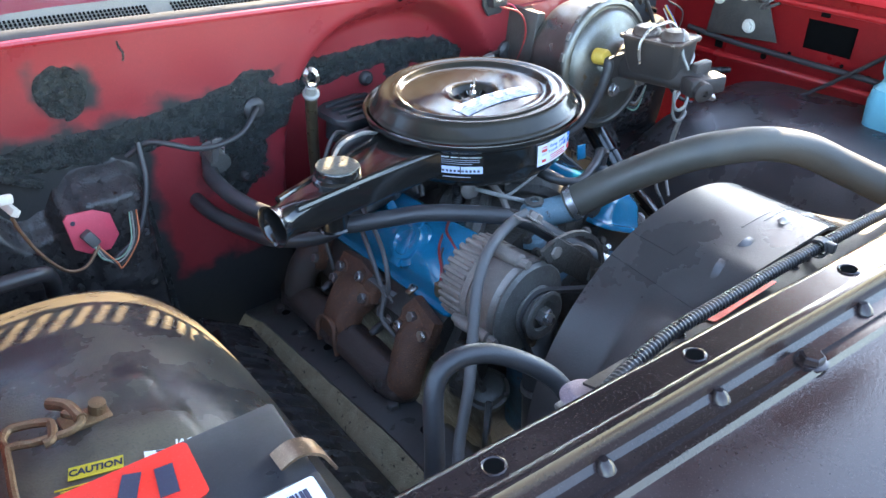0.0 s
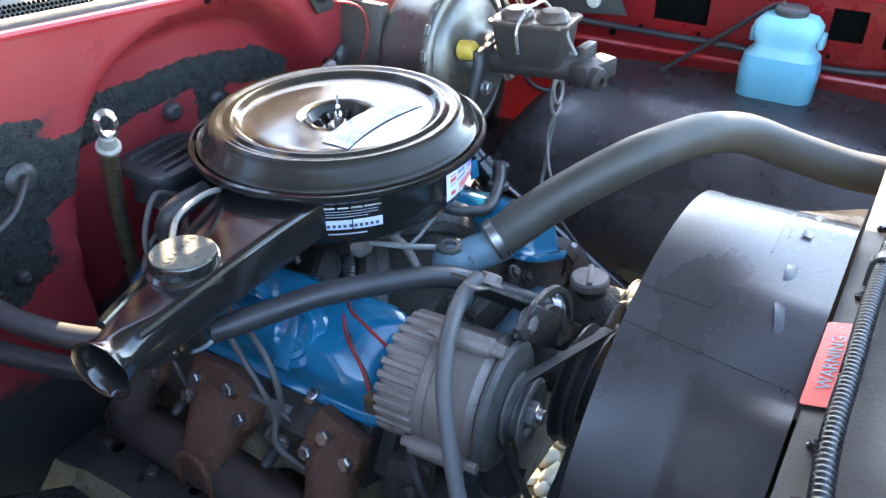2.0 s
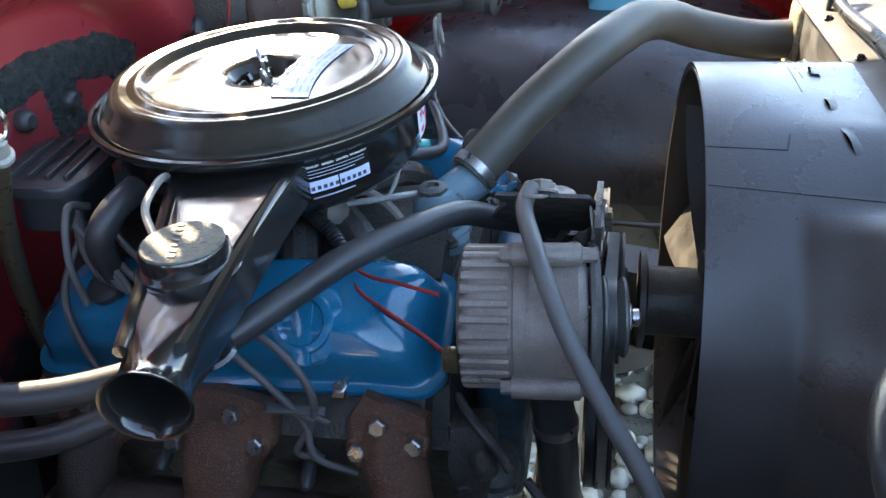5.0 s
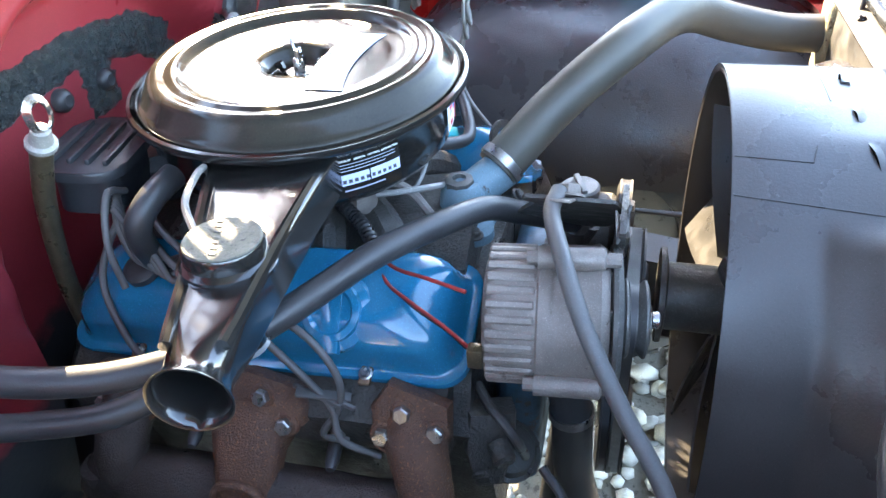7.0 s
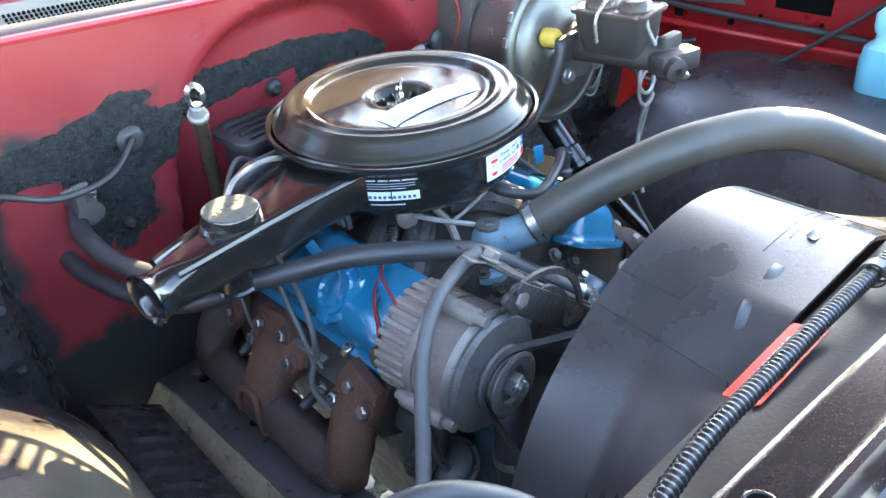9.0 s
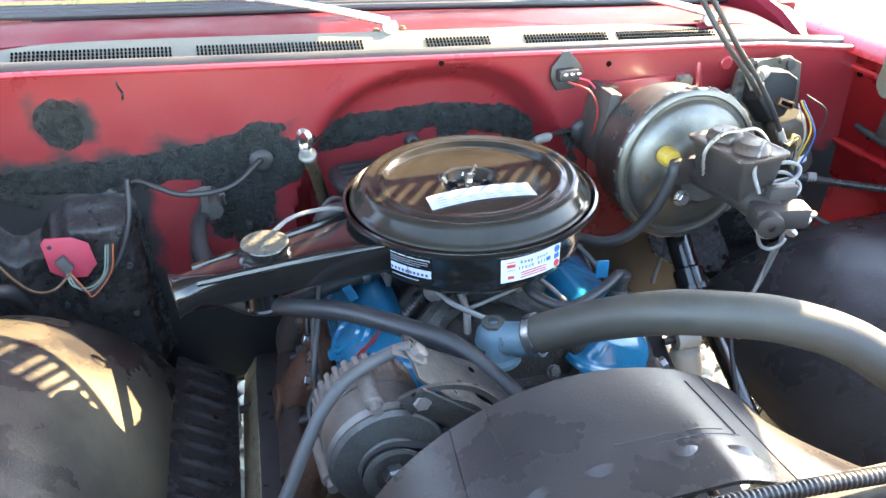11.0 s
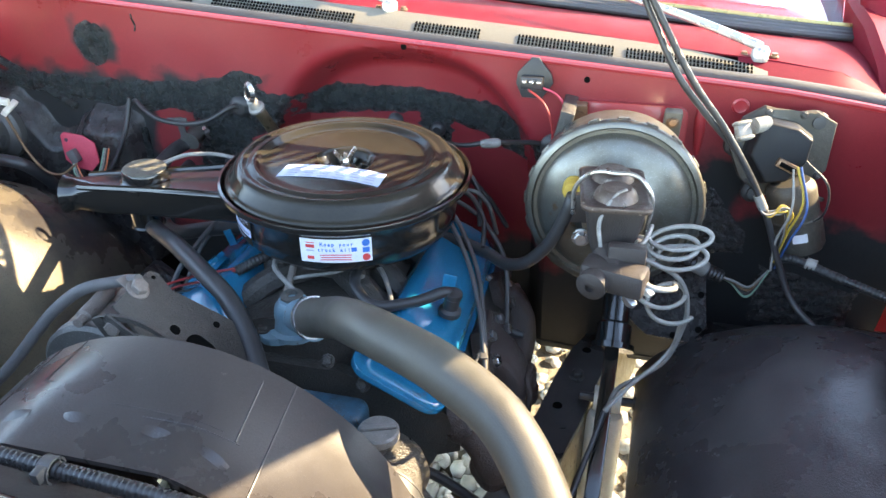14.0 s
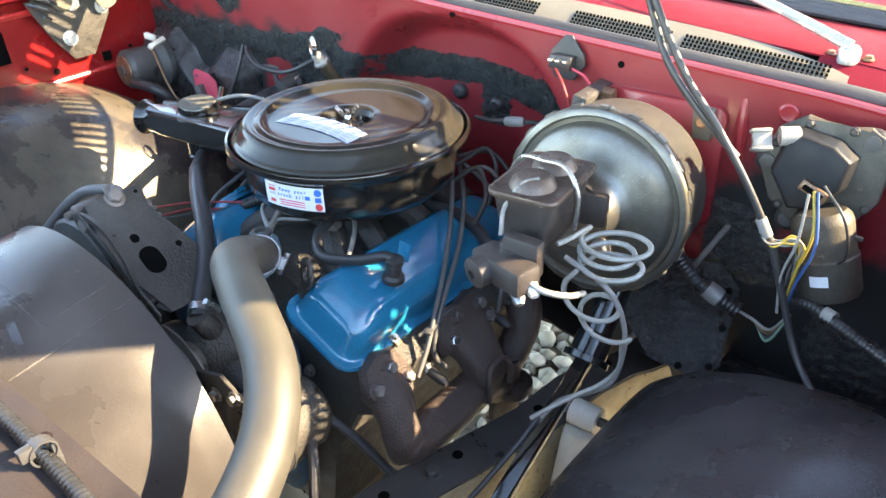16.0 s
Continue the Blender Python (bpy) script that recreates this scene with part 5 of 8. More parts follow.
    bm = bmesh.new()       # front runner: swells out of the flange and turns down into the log
    tube(bm, [P(0.256, -0.194, 0.800), P(0.280, -0.202, 0.792), P(0.300, -0.212, 0.772), P(0.311, -0.216, 0.746), P(0.312, -0.205, 0.722), P(0.311, -0.17, 0.714)], 0.03, 22, 8, lambda u: 0.037 - 0.007 * min(1, 2.2 * u) + 0.003 * max(0, u - 0.6))
    part("front_runner", rough(bm), mt, root, "", 60)
    bm = bmesh.new()       # broad centre casting, flattened
    rings = []
    for x, z, w, h in ((0.250, 0.792, 0.056, 0.028), (0.270, 0.788, 0.052, 0.029), (0.292, 0.770, 0.043, 0.029), (0.306, 0.744, 0.038, 0.030), (0.311, 0.715, 0.042, 0.034), (0.306, 0.688, 0.034, 0.026)):
        tilt = (0.806 - z) / 0.09
        n1 = Vector((side * math.sin(1.3 * tilt), 0, math.cos(1.3 * tilt)))
        rings.append([Vector(P(x, -0.004, z)) + Vector((0, 1, 0)) * (w * math.copysign(abs(math.cos(a)) ** 0.6, math.cos(a))) + n1 * h * math.copysign(abs(math.sin(a)) ** 0.75, math.sin(a)) for a in [2 * math.pi * k / 32 for k in range(32)]])
    loft(bm, rings)
    centre = part("centre_runner", rough(bm), mt, root, "", 60)
    bm = bmesh.new()       # arched rib cast round the heat-stove pad
    tube(bm, [P(0.343, -0.036, 0.690), P(0.343, -0.034, 0.728), P(0.338, -0.026, 0.745), P(0.336, -0.004, 0.750), P(0.338, 0.018, 0.745), P(0.343, 0.026, 0.728), P(0.343, 0.028, 0.690)], 0.0055, 10)
    part("arched_rib", rough(bm, 0.0008), mt, centre)
    bm = bmesh.new()
    tube(bm, [P(0.254, 0.158, 0.786), P(0.282, 0.162, 0.774), P(0.300, 0.168, 0.742), P(0.304, 0.178, 0.70)] if side < 0 else [P(0.254, 0.158, 0.786), P(0.280, 0.158, 0.772), P(0.300, 0.140, 0.735), P(0.300, 0.105, 0.69), P(0.290, 0.07, 0.65)], 0.03, 20, 8, lambda u: 0.037 - 0.006 * min(1, 2 * u))
    part("rear_runner", rough(bm), RUST_DARK, root, "", 60)
    # outlet flange towards the exhaust pipe
    yo = 0.215 if side < 0 else 0.08
    bm = bmesh.new()
    prism(bm, rounded(0.10, 0.075, 0.03), 0.016, axes(P(0.30, yo, 0.622), (0, 0, 1)), 0.003)
    tube(bm, [P(0.30, yo, 0.69), P(0.30, yo, 0.63), P(0.285, yo + 0.03, 0.50), P(0.26, yo + 0.2, 0.36)], 0.028, 14)
    out = part("outlet_flange", bm, RUST_DARK, root)
    for s in (-1, 1):
        bolt("outlet_bolt", P(0.30 + s * 0.037, yo, 0.638), (0, 0, 1), out, 0.009, 0.014, RUST_DARK)


def build_plug(at, way, name="spark_plug"):
    root = thing(name, at, "spark plug with pale porcelain and black boot", "spark plug", "spark plugs")
    m = axes(at, way)
    bm = bmesh.new()
    lathe(bm, [(0.011, 0), (0.011, 0.012), (0.008, 0.014)], m, 6)
    part("hex", bm, STEEL, root)
    bm = bmesh.new()
    lathe(bm, [(0.006, 0.012), (0.006, 0.020), (0.005, 0.024)], m, 12)
    part("porcelain", bm, WHITE, root)
    bm = bmesh.new()
    lathe(bm, [(0.0, 0.020), (0.0085, 0.020), (0.0085, 0.046), (0.006, 0.055), (0.0045, 0.058), (0, 0.058)], m, 14)
    part("boot", bm, RUBBER, root, "black rubber boot")


def build_air_cleaner():
    root = thing("air_cleaner", (0, 0, 0.985), "glossy black round air cleaner with snorkel", "air cleaner")
    m = pose(0, 0, 1.08)
    bm = bmesh.new()
    lathe(bm, [(0.0, -0.092), (0.10, -0.092), (0.145, -0.090), (0.168, -0.084), (0.178, -0.072), (0.1805, -0.05), (0.1815, -0.02), (0.188, -0.012), (0.198, -0.008), (0.203, -0.004), (0.2045, 0.001), (0.203, 0.005), (0.199, 0.006), (0.196, 0.0), (0.19, -0.004), (0.15, -0.004)], m, 96, False)
    part("pan", bm, GLOSS, root, "", 50)
    bm = bmesh.new()
    lathe(bm, [(0.190, -0.002), (0.193, 0.003), (0.1925, 0.006), (0.188, 0.008), (0.184, 0.011), (0.176, 0.025), (0.172, 0.030), (0.167, 0.0325), (0.161, 0.0325), (0.156, 0.030), (0.152, 0.030), (0.148, 0.0325), (0.143, 0.0325), (0.139, 0.030), (0.135, 0.0255),
               (0.129, 0.0235), (0.110, 0.0228), (0.06, 0.0222), (0.047, 0.022), (0.043, 0.019), (0.038, 0.008), (0.033, 0.004), (0.018, 0.0035), (0.016, 0.008), (0.0, 0.008)], m, 96, False)
    lid = part("lid", bm, LID, root, "domed lid with raised rings", 60)
    # raised stars in the centre cup
    for k in range(6):
        b = bmesh.new()
        a = radians(60 * k + 15)
        rbox(b, (0.016, 0.005, 0.012), m @ pose(0.030 * math.cos(a), 0.030 * math.sin(a), 0.009, 0, 25, math.degrees(a)), 0.002, 1)
        part("cup_rib", b, GLOSS, lid)
    bm = bmesh.new()
    lathe(bm, [(0.007, 0.008), (0.007, 0.020), (0.005, 0.024), (0.003, 0.024), (0.003, 0.034), (0, 0.035)], m, 14)
    for s in (-1, 1):
        prism(bm, [(0.004, 0.016), (0.012, 0.026), (0.020, 0.038), (0.017, 0.043), (0.009, 0.034), (0.003, 0.024)] if s > 0 else [(-0.004, 0.016), (-0.003, 0.024), (-0.009, 0.034), (-0.017, 0.043), (-0.020, 0.038), (-0.012, 0.026)],
              0.003, m @ pose(0, 0, 0, 0, 0, 40) @ pose(0, 0.0015, 0, 90))
    part("wing_nut", bm, BRIGHT, root, "bright wing nut")
    # snorkel: flattened duct that tapers to a round flared mouth
    p0, p1 = Vector((-0.155, -0.028, 1.040)), Vector((-0.462, -0.093, 1.034))
    d = (p1 - p0).normalized()
    sidev = Vector((0, 0, 1)).cross(d).normalized()
    bm = bmesh.new()
    rings = []
    st = [(0.0, 0.074, 0.026, 0.25, 0), (0.10, 0.068, 0.026, 0.25, 0), (0.25, 0.058, 0.026, 0.28, 0), (0.5, 0.044, 0.026, 0.3, 0), (0.8, 0.031, 0.026, 0.4, 0), (0.90, 0.027, 0.027, 0.8, 0), (0.94, 0.027, 0.027, 1, 0),
          (0.955, 0.028, 0.028, 1, 0), (0.985, 0.030, 0.030, 1, 0), (1.0, 0.0335, 0.0335, 1, 0), (1.006, 0.034, 0.034, 1, 0), (1.004, 0.0315, 0.0315, 1, 0), (0.985, 0.027, 0.027, 1, 0), (0.9, 0.024, 0.024, 1, 0), (0.7, 0.023, 0.020, 0.6, 0)]
    for t, a, b, rnd, _ in st:
        c = p0 + (p1 - p0) * t
        ring = []
        rc = min(a, b) * (0.30 + 0.70 * min(1.0, max(0.0, (rnd - 0.3) / 0.7)))
        for k in range(40):
            q4, kk = divmod(k, 10)
            th = math.pi / 2 * (q4 + kk / 9)
            cx, cz = ((1, 1), (-1, 1), (-1, -1), (1, -1))[q4]
            ring.append(c + sidev * (cx * (a - rc) + rc * math.cos(th)) + Vector((0, 0, 1)) * (cz * (b - rc) + rc * math.sin(th) + 0.05 * (1 - min(1.0, max(0.0, (rnd - 0.3) / 0.7))) * (cx * (a - rc) + rc * math.cos(th))))
        rings.append(ring)
    loft(bm, rings, cap=False)
    sn = part("snorkel", bm, GLOSS, root, "glossy black tapered snorkel with flared mouth", 40)
    # bead along the snorkel's edges
    for s in (-1, 1):
        b = bmesh.new()
        pts = []
        for t, a in ((0.02, 0.073), (0.25, 0.058), (0.5, 0.044), (0.8, 0.031), (0.9, 0.026)):
            pts.append(p0 + (p1 - p0) * t + sidev * s * a * 0.86 + Vector((0, 0, 0.0235)))
        tube(b, pts, 0.006, 8)
        part("edge_bead", b, GLOSS, sn)
    # thermostat motor on the snorkel: a low round drum
    b = bmesh.new()
    mm = axes((-0.330, -0.063, 1.056), (0.05, -0.02, 1))
    lathe(b, [(0.041, 0), (0.041, 0.007), (0.038, 0.010), (0.0365, 0.011), (0.0365, 0.022), (0.035, 0.025), (0.032, 0.026), (0, 0.026)], mm, 40)
    drum = part("vacuum_drum", b, GLOSS, sn, "round black vacuum motor cap")
    b = bmesh.new()
    lathe(b, [(0.0345, 0.0), (0.0335, 0.0012), (0, 0.0014)], mm @ pose(0, 0, 0.0255), 40)
    part("dusty_top", b, DUSTY, drum, "dusty speckled top")
    b = bmesh.new()
    lathe(b, [(0.044, 0), (0.044, 0.004), (0.041, 0.006)], mm @ pose(0, 0, -0.002), 40)
    part("drum_rim", b, GLOSS, sn)
    for k in range(7):
        b = bmesh.new()
        rbox(b, (0.0035, 0.006, 0.0008), mm @ pose(-0.024 + 0.008 * k, -0.004 + 0.003 * k, 0.0274), 0)
        part("stamped_mark", b, ALU_DARK, drum)
    # the drop tube for warm air below the snorkel
    b = bmesh.new()
    lathe(b, [(0.026, 0), (0.026, 0.035), (0.029, 0.038)], axes((-0.345, -0.062, 1.014), (0, 0, -1)), 24)
    part("warm_air_neck", b, GLOSS, sn)
    b = bmesh.new()
    tube(b, [(-0.318, -0.030, 1.076), (-0.285, -0.004, 1.084), (-0.240, 0.010, 1.084), (-0.205, 0.024, 1.072), (-0.19, 0.035, 1.06)], 0.0036, 8)
    part("vacuum_tube", b, GREY_TUBE, sn, "pale bent vacuum tube")

    # paper label on the lid, curved to the rings
    b = bmesh.new()
    sheet(b, lambda u, v: (-0.082 + 0.164 * u, -0.040 - 0.044 * v - 0.012 * (2 * u - 1) ** 2 + 0.010, 1.1042), 16, 3, 0.0006)
    lab = tagged(part("lid_label", b, LABEL_PALE), "pale blue paper specification label on the air cleaner lid", "label")
    for j in range(5):
        for i in range(6 if j else 1):
            w = 0.02 if j else 0.11
            b = bmesh.new()
            x = -0.062 + 0.025 * i if j else 0.0
            y = -0.036 - 0.0088 * j - 0.012 * (x / 0.082) ** 2
            rbox(b, (w * random.uniform(0.6, 0.95), 0.0022, 0.0004), pose(x, y, 1.1052, 0, 0, -math.degrees(0.024 * x / 0.082 / 0.082)), 0)
            part("print_line", b, INK_GREY, lab)

    def wall_patch(a0, a1, z0, z1, r, nu=14):
        bb = bmesh.new()
        sheet(bb, lambda u, v: (r * math.sin(radians(a0 + (a1 - a0) * u)), -r * math.cos(radians(a0 + (a1 - a0) * u)), z0 + (z1 - z0) * v), nu, 2)
        return bb

    # sticker on the front wall: angles from the front towards the driver's side
    lab = tagged(part("sticker", wall_patch(-2.5, 30.5, 1.020, 1.059, 0.1826), LABEL), "white sticker with blue and red print on the air cleaner wall", "label")

    def on_wall(a, z, r=0.1832):
        return axes((r * math.sin(radians(a)), -r * math.cos(radians(a)), z), (math.sin(radians(a)), -math.cos(radians(a)), 0), (math.cos(radians(a)), math.sin(radians(a)), 0))

    for body, z, a in (("Keep your", 1.0505, 14.5), ("truck all", 1.0415, 13.2)):
        for k, ch in enumerate(body):
            if ch != " ":
                text_part("letter", ch, 0.0078, on_wall(a + (k - len(body) / 2 + 0.5) * 1.72, z), INK_BLUE, lab, 0.0002)
    for a, z, w, h, mt in ((2.3, 1.053, 0.013, 0.0012, INK_RED), (2.3, 1.047, 0.013, 0.005, INK_RED), (2.3, 1.040, 0.012, 0.002, INK_GREY), (2.3, 1.028, 0.010, 0.005, INK_RED), (14, 1.0335, 0.046, 0.0014, INK_RED), (14, 1.0295, 0.044, 0.0014, INK_RED),
                           (14, 1.0255, 0.046, 0.0014, INK_RED), (22.4, 1.0415, 0.008, 0.0065, INK_BLUE), (27.8, 1.0395, 0.010, 0.008, INK_BLUE)):
        b = bmesh.new()
        rbox(b, (w, h, 0.0006), on_wall(a, z), 0)
        part("print_mark", b, mt, lab)
    for z, mt in ((1.0515, INK_BLUE), (1.0275, INK_RED)):
        b = bmesh.new()
        lathe(b, [(0.0058, 0), (0.0058, 0.0006), (0, 0.0006)], on_wall(27.8, z), 20)
        part("print_badge", b, mt, lab)
    # emission label: white print on black, with pale boxes
    lab = tagged(part("emission_label", wall_patch(-62, -34, 1.012, 1.060, 0.1821), GLOSS), "black emission label with pale printed box on the air cleaner wall", "label")
    for z, h, a0, a1, mt in ((1.0515, 0.0008, -61, -36, INK_GREY), (1.0478, 0.0008, -61, -36, INK_GREY), (1.0441, 0.0008, -61, -40, INK_GREY), (1.033, 0.013, -61.5, -46.6, LABEL_PALE), (1.033, 0.013, -46.1, -34.5, LABEL_PALE), (1.020, 0.0016, -56, -41, INK_GREY), (1.020, 0.003, -60.0, -58.5, INK_GREY)):
        part("print_band", wall_patch(a0, a1, z - h / 2, z + h / 2, 0.1825, 8), mt, lab)
    a = -61.0
    for word in ("ENGINE", "EXHAUST", "EMISSION", "CONTROL", "INFORMATION"):
        w = len(word) * 0.60
        text_part("word", word, 0.0030, on_wall(a + w / 2, 1.0562, 0.1825), INK_WHITE, lab, 0.00005)
        a += w + 0.7
    for k in range(12):
        part("print_figure", wall_patch(-60.5 + 2.1 * k, -59.2 + 2.1 * k, 1.029, 1.0335, 0.1828, 2), INK, lab)


def build_alternator():
    c = Vector((-0.232, -0.27, 0.945))
    root = thing("alternator", (-0.235, -0.33, 0.87), "dusty cast-aluminium alternator with grey pulley", "alternator")
    ax = Vector((0.09, -1, 0.0)).normalized()
    m = axes(c, ax)
    bm = bmesh.new()
    lathe(bm, [(0.0, 0.0), (0.052, 0.0), (0.062, 0.006), (0.066, 0.014), (0.067, 0.050), (0.069, 0.052), (0.069, 0.062), (0.0672, 0.062), (0.0672, 0.066), (0.069, 0.066), (0.070, 0.100), (0.072, 0.108), (0.066, 0.116), (0.05, 0.118), (0, 0.118)], m, 56)
    part("case", bm, ALU, root)
    for k in range(30):
        b = bmesh.new()
        a = radians(360 / 30 * k)
        rbox(b, (0.012, 0.0085, 0.046), m @ pose(0.0630 * math.cos(a), 0.0630 * math.sin(a), 0.026, 0, 0, math.degrees(a)), 0.002, 1)
        part("cooling_fin", b, ALU, root)
    bm = bmesh.new()
    lathe(bm, [(0.030, 0.117), (0.060, 0.117), (0.071, 0.119), (0.072, 0.123), (0.067, 0.128), (0.03, 0.131), (0, 0.131)], m, 56)
    fan = part("fan_disc", bm, ALU_DARK, root, "grey-green pressed fan disc")
    for k in range(10):
        b = bmesh.new()
        a = radians(36 * k)
        rbox(b, (0.004, 0.03, 0.012), m @ pose(0.056 * math.cos(a), 0.056 * math.sin(a), 0.116, 0, 0, math.degrees(a) + 30), 0.001, 1)
        part("fan_vane", b, ALU_DARK, fan)
    bm = bmesh.new()
    lathe(bm, [(0.012, 0.130), (0.035, 0.130), (0.039, 0.133), (0.039, 0.135), (0.031, 0.142), (0.031, 0.144), (0.038, 0.151), (0.038, 0.153), (0.034, 0.155), (0.024, 0.153), (0.022, 0.148), (0.0, 0.148)], m, 48)
    part("pulley", bm, ALU_DARK, root, "worn grooved pulley")
    bm = bmesh.new()
    lathe(bm, [(0.014, 0.147), (0.014, 0.158), (0.012, 0.160)], m, 6)
    lathe(bm, [(0.0085, 0.158), (0.0085, 0.166), (0.005, 0.168), (0.005, 0.164), (0, 0.164)], m, 16)
    part("pulley_nut", bm, STEEL, root)
    for a, s in ((95, 0.076), (-80, 0.076), (200, 0.074)):
        b = bmesh.new()
        t = radians(a)
        q = m @ Vector((s * math.cos(t), s * math.sin(t), 0.05))
        lathe(b, [(0.011, 0), (0.011, 0.06), (0.008, 0.062)], axes(q, ax), 12)
        lathe(b, [(0.007, -0.01), (0.007, 0.075)], axes(q, ax), 8)
        part("mounting_ear", b, ALU, root)
    b = bmesh.new()
    rbox(b, (0.014, 0.016, 0.024), pose(-0.288, -0.270, 0.938), 0.003)
    part("plug_socket", b, TUBE_BROWN, root, "pale two-pin plug")
    # upper bracket: big pressed plate with a slot
    br = thing("alternator_bracket", (-0.12, -0.36, 0.95), "grimy black pressed alternator bracket with holes", "bracket")
    mm = axes((-0.117, -0.345, 1.000), (0.66, 0.0, 0.75), (0.75, 0, -0.66))
    b = bmesh.new()
    out = [(-0.078, -0.040), (-0.020, -0.052), (0.060, -0.048), (0.126, -0.030), (0.128, 0.012), (0.112, 0.030), (0.060, 0.070), (0.030, 0.062), (-0.040, 0.040), (-0.066, 0.050), (-0.078, 0.046), (-0.080, 0.020)]
    prism(b, out, 0.004, mm @ pose(0, 0, -0.004), 0.0012)
    plate = part("plate", b, GRIME, br)
    b = bmesh.new()
    for xa, xb in ((-0.076, 0.122),):
        rbox(b, (xb - xa, 0.004, 0.040), mm @ pose((xa + xb) / 2, -0.046, -0.022, 14, 0, 2), 0.0015)
    part("front_flange", b, GRIME, br, "folded front edge of the bracket")
    for x, y, w, h in ((0.0, -0.009, 0.015, 0.013), (0.037, 0.043, 0.010, 0.010), (0.042, -0.006, 0.046, 0.032), (-0.068, 0.038, 0.006, 0.006)):
        b = bmesh.new()
        prism(b, rounded(w, h, min(w, h) * 0.48, 6), 0.0010, mm @ pose(x, y, -0.0002))
        part("hole", b, HOLE, plate)
    bolt("bracket_bolt", (-0.176, -0.388, 1.022), (0.09, -1, 0.1), br, 0.0115, 0.010, ALU)
    # adjusting arm arching over the alternator front, towards the pump
    def arc(r0, r1, a0, a1, n):
        rings = []
        for i in range(n + 1):
            a = radians(a0 + (a1 - a0) * i / n)
            rings.append([(-0.160 + r * math.cos(a), y, 0.952 + r * math.sin(a)) for r, y in ((r0, -0.391), (r1, -0.391), (r1, -0.397), (r0, -0.397))])
        loft(b, rings)

    b = bmesh.new()
    arc(0.085, 0.092, 108, -2, 24)
    arc(0.063, 0.070, 108, -2, 24)
    arc(0.063, 0.092, 118, 104, 6)
    arc(0.063, 0.092, 2, -14, 6)
    part("slotted_arm", b, GRIME, br, "curved slotted adjusting arm")
    # cable lug and bolt on top
    b = bmesh.new()
    rbox(b, (0.040, 0.020, 0.003), axes((-0.178, -0.338, 1.050), (0.5, 0, 1), (1, -0.2, -0.5)), 0.001)
    part("cable_lug", b, ALU, br, "grey cable lug")
    bolt("lug_bolt", (-0.169, -0.341, 1.048), (0.66, 0, 0.75), br, 0.0115, 0.010, ALU)


def build_belts():
    def pulley(name, at, r, depth, label, grooves=1):
        root = thing(name, at, label, "pulley", "belt pulleys")
        bm = bmesh.new()
        pr = [(0.0, -0.006), (r * 0.45, -0.006), (r * 0.62, 0.012), (r * 0.9, 0.014)]
        for g in range(grooves):
            o = g * 0.018
            pr += [(r, o), (r, o + 0.003), (r - 0.011, o + 0.008), (r - 0.011, o + 0.010), (r, o + 0.015), (r, o + 0.018)]
        pr += [(r * 0.8, grooves * 0.018 + 0.004), (0.0, grooves * 0.018 + 0.004)]
        lathe(bm, pr, axes(at, (0, 1, 0)), 48)
        part("wheel", bm, SATIN, root)
        return root

    pulley("water_pump_pulley", (-0.022, -0.425, 0.815), 0.082, 0.03, "black stamped water pump pulley", 2)
    pulley("crank_pulley", (-0.022, -0.425, 0.585), 0.088, 0.03, "black stamped crank pulley", 2)
    pulley("pump_pulley", (0.165, -0.405, 0.79), 0.066, 0.03, "black steering pump pulley", 1)

    def belt(name, circles, label):
        """A belt round pulleys given in order (x, z, r, y), by the hull of their circles."""
        pts = []
        for x, z, r, y in circles:
            for k in range(48):
                a = 2 * math.pi * k / 48
                pts.append((x + r * math.cos(a), z + r * math.sin(a), y))
        pts.sort()

        def half(seq):
            h = []
            for p in seq:
                while len(h) > 1 and (h[-1][0] - h[-2][0]) * (p[1] - h[-2][1]) - (h[-1][1] - h[-2][1]) * (p[0] - h[-2][0]) <= 0:
                    h.pop()
                h.append(p)
            return h

        hull = half(pts)[:-1] + half(pts[::-1])[:-1]
        bm = bmesh.new()
        cx = sum(p[0] for p in hull) / len(hull)
        cz = sum(p[1] for p in hull) / len(hull)
        rings = []
        for x, z, y in hull + hull[:1]:
            d = Vector((x - cx, 0, z - cz)).normalized()
            p = Vector((x, y, z))
            rings.append([p + d * 0.001 + Vector((0, -0.006, 0)), p + d * 0.001 + Vector((0, 0.006, 0)), p - d * 0.008 + Vector((0, 0.004, 0)), p - d * 0.008 + Vector((0, -0.004, 0))])
        loft(bm, rings, cap=False)
        solo(name, bm, RUBBER, label, "belt", "drive belts")

    belt("drive_belt", [(-0.2195, 0.945, 0.036, -0.408), (-0.022, 0.815, 0.081, -0.413), (-0.022, 0.585, 0.086, -0.413)], "worn black V-belt over alternator and water pump")
    belt("drive_belt", [(0.165, 0.79, 0.064, -0.396), (-0.022, 0.585, 0.086, -0.396)], "worn black V-belt to the steering pump")


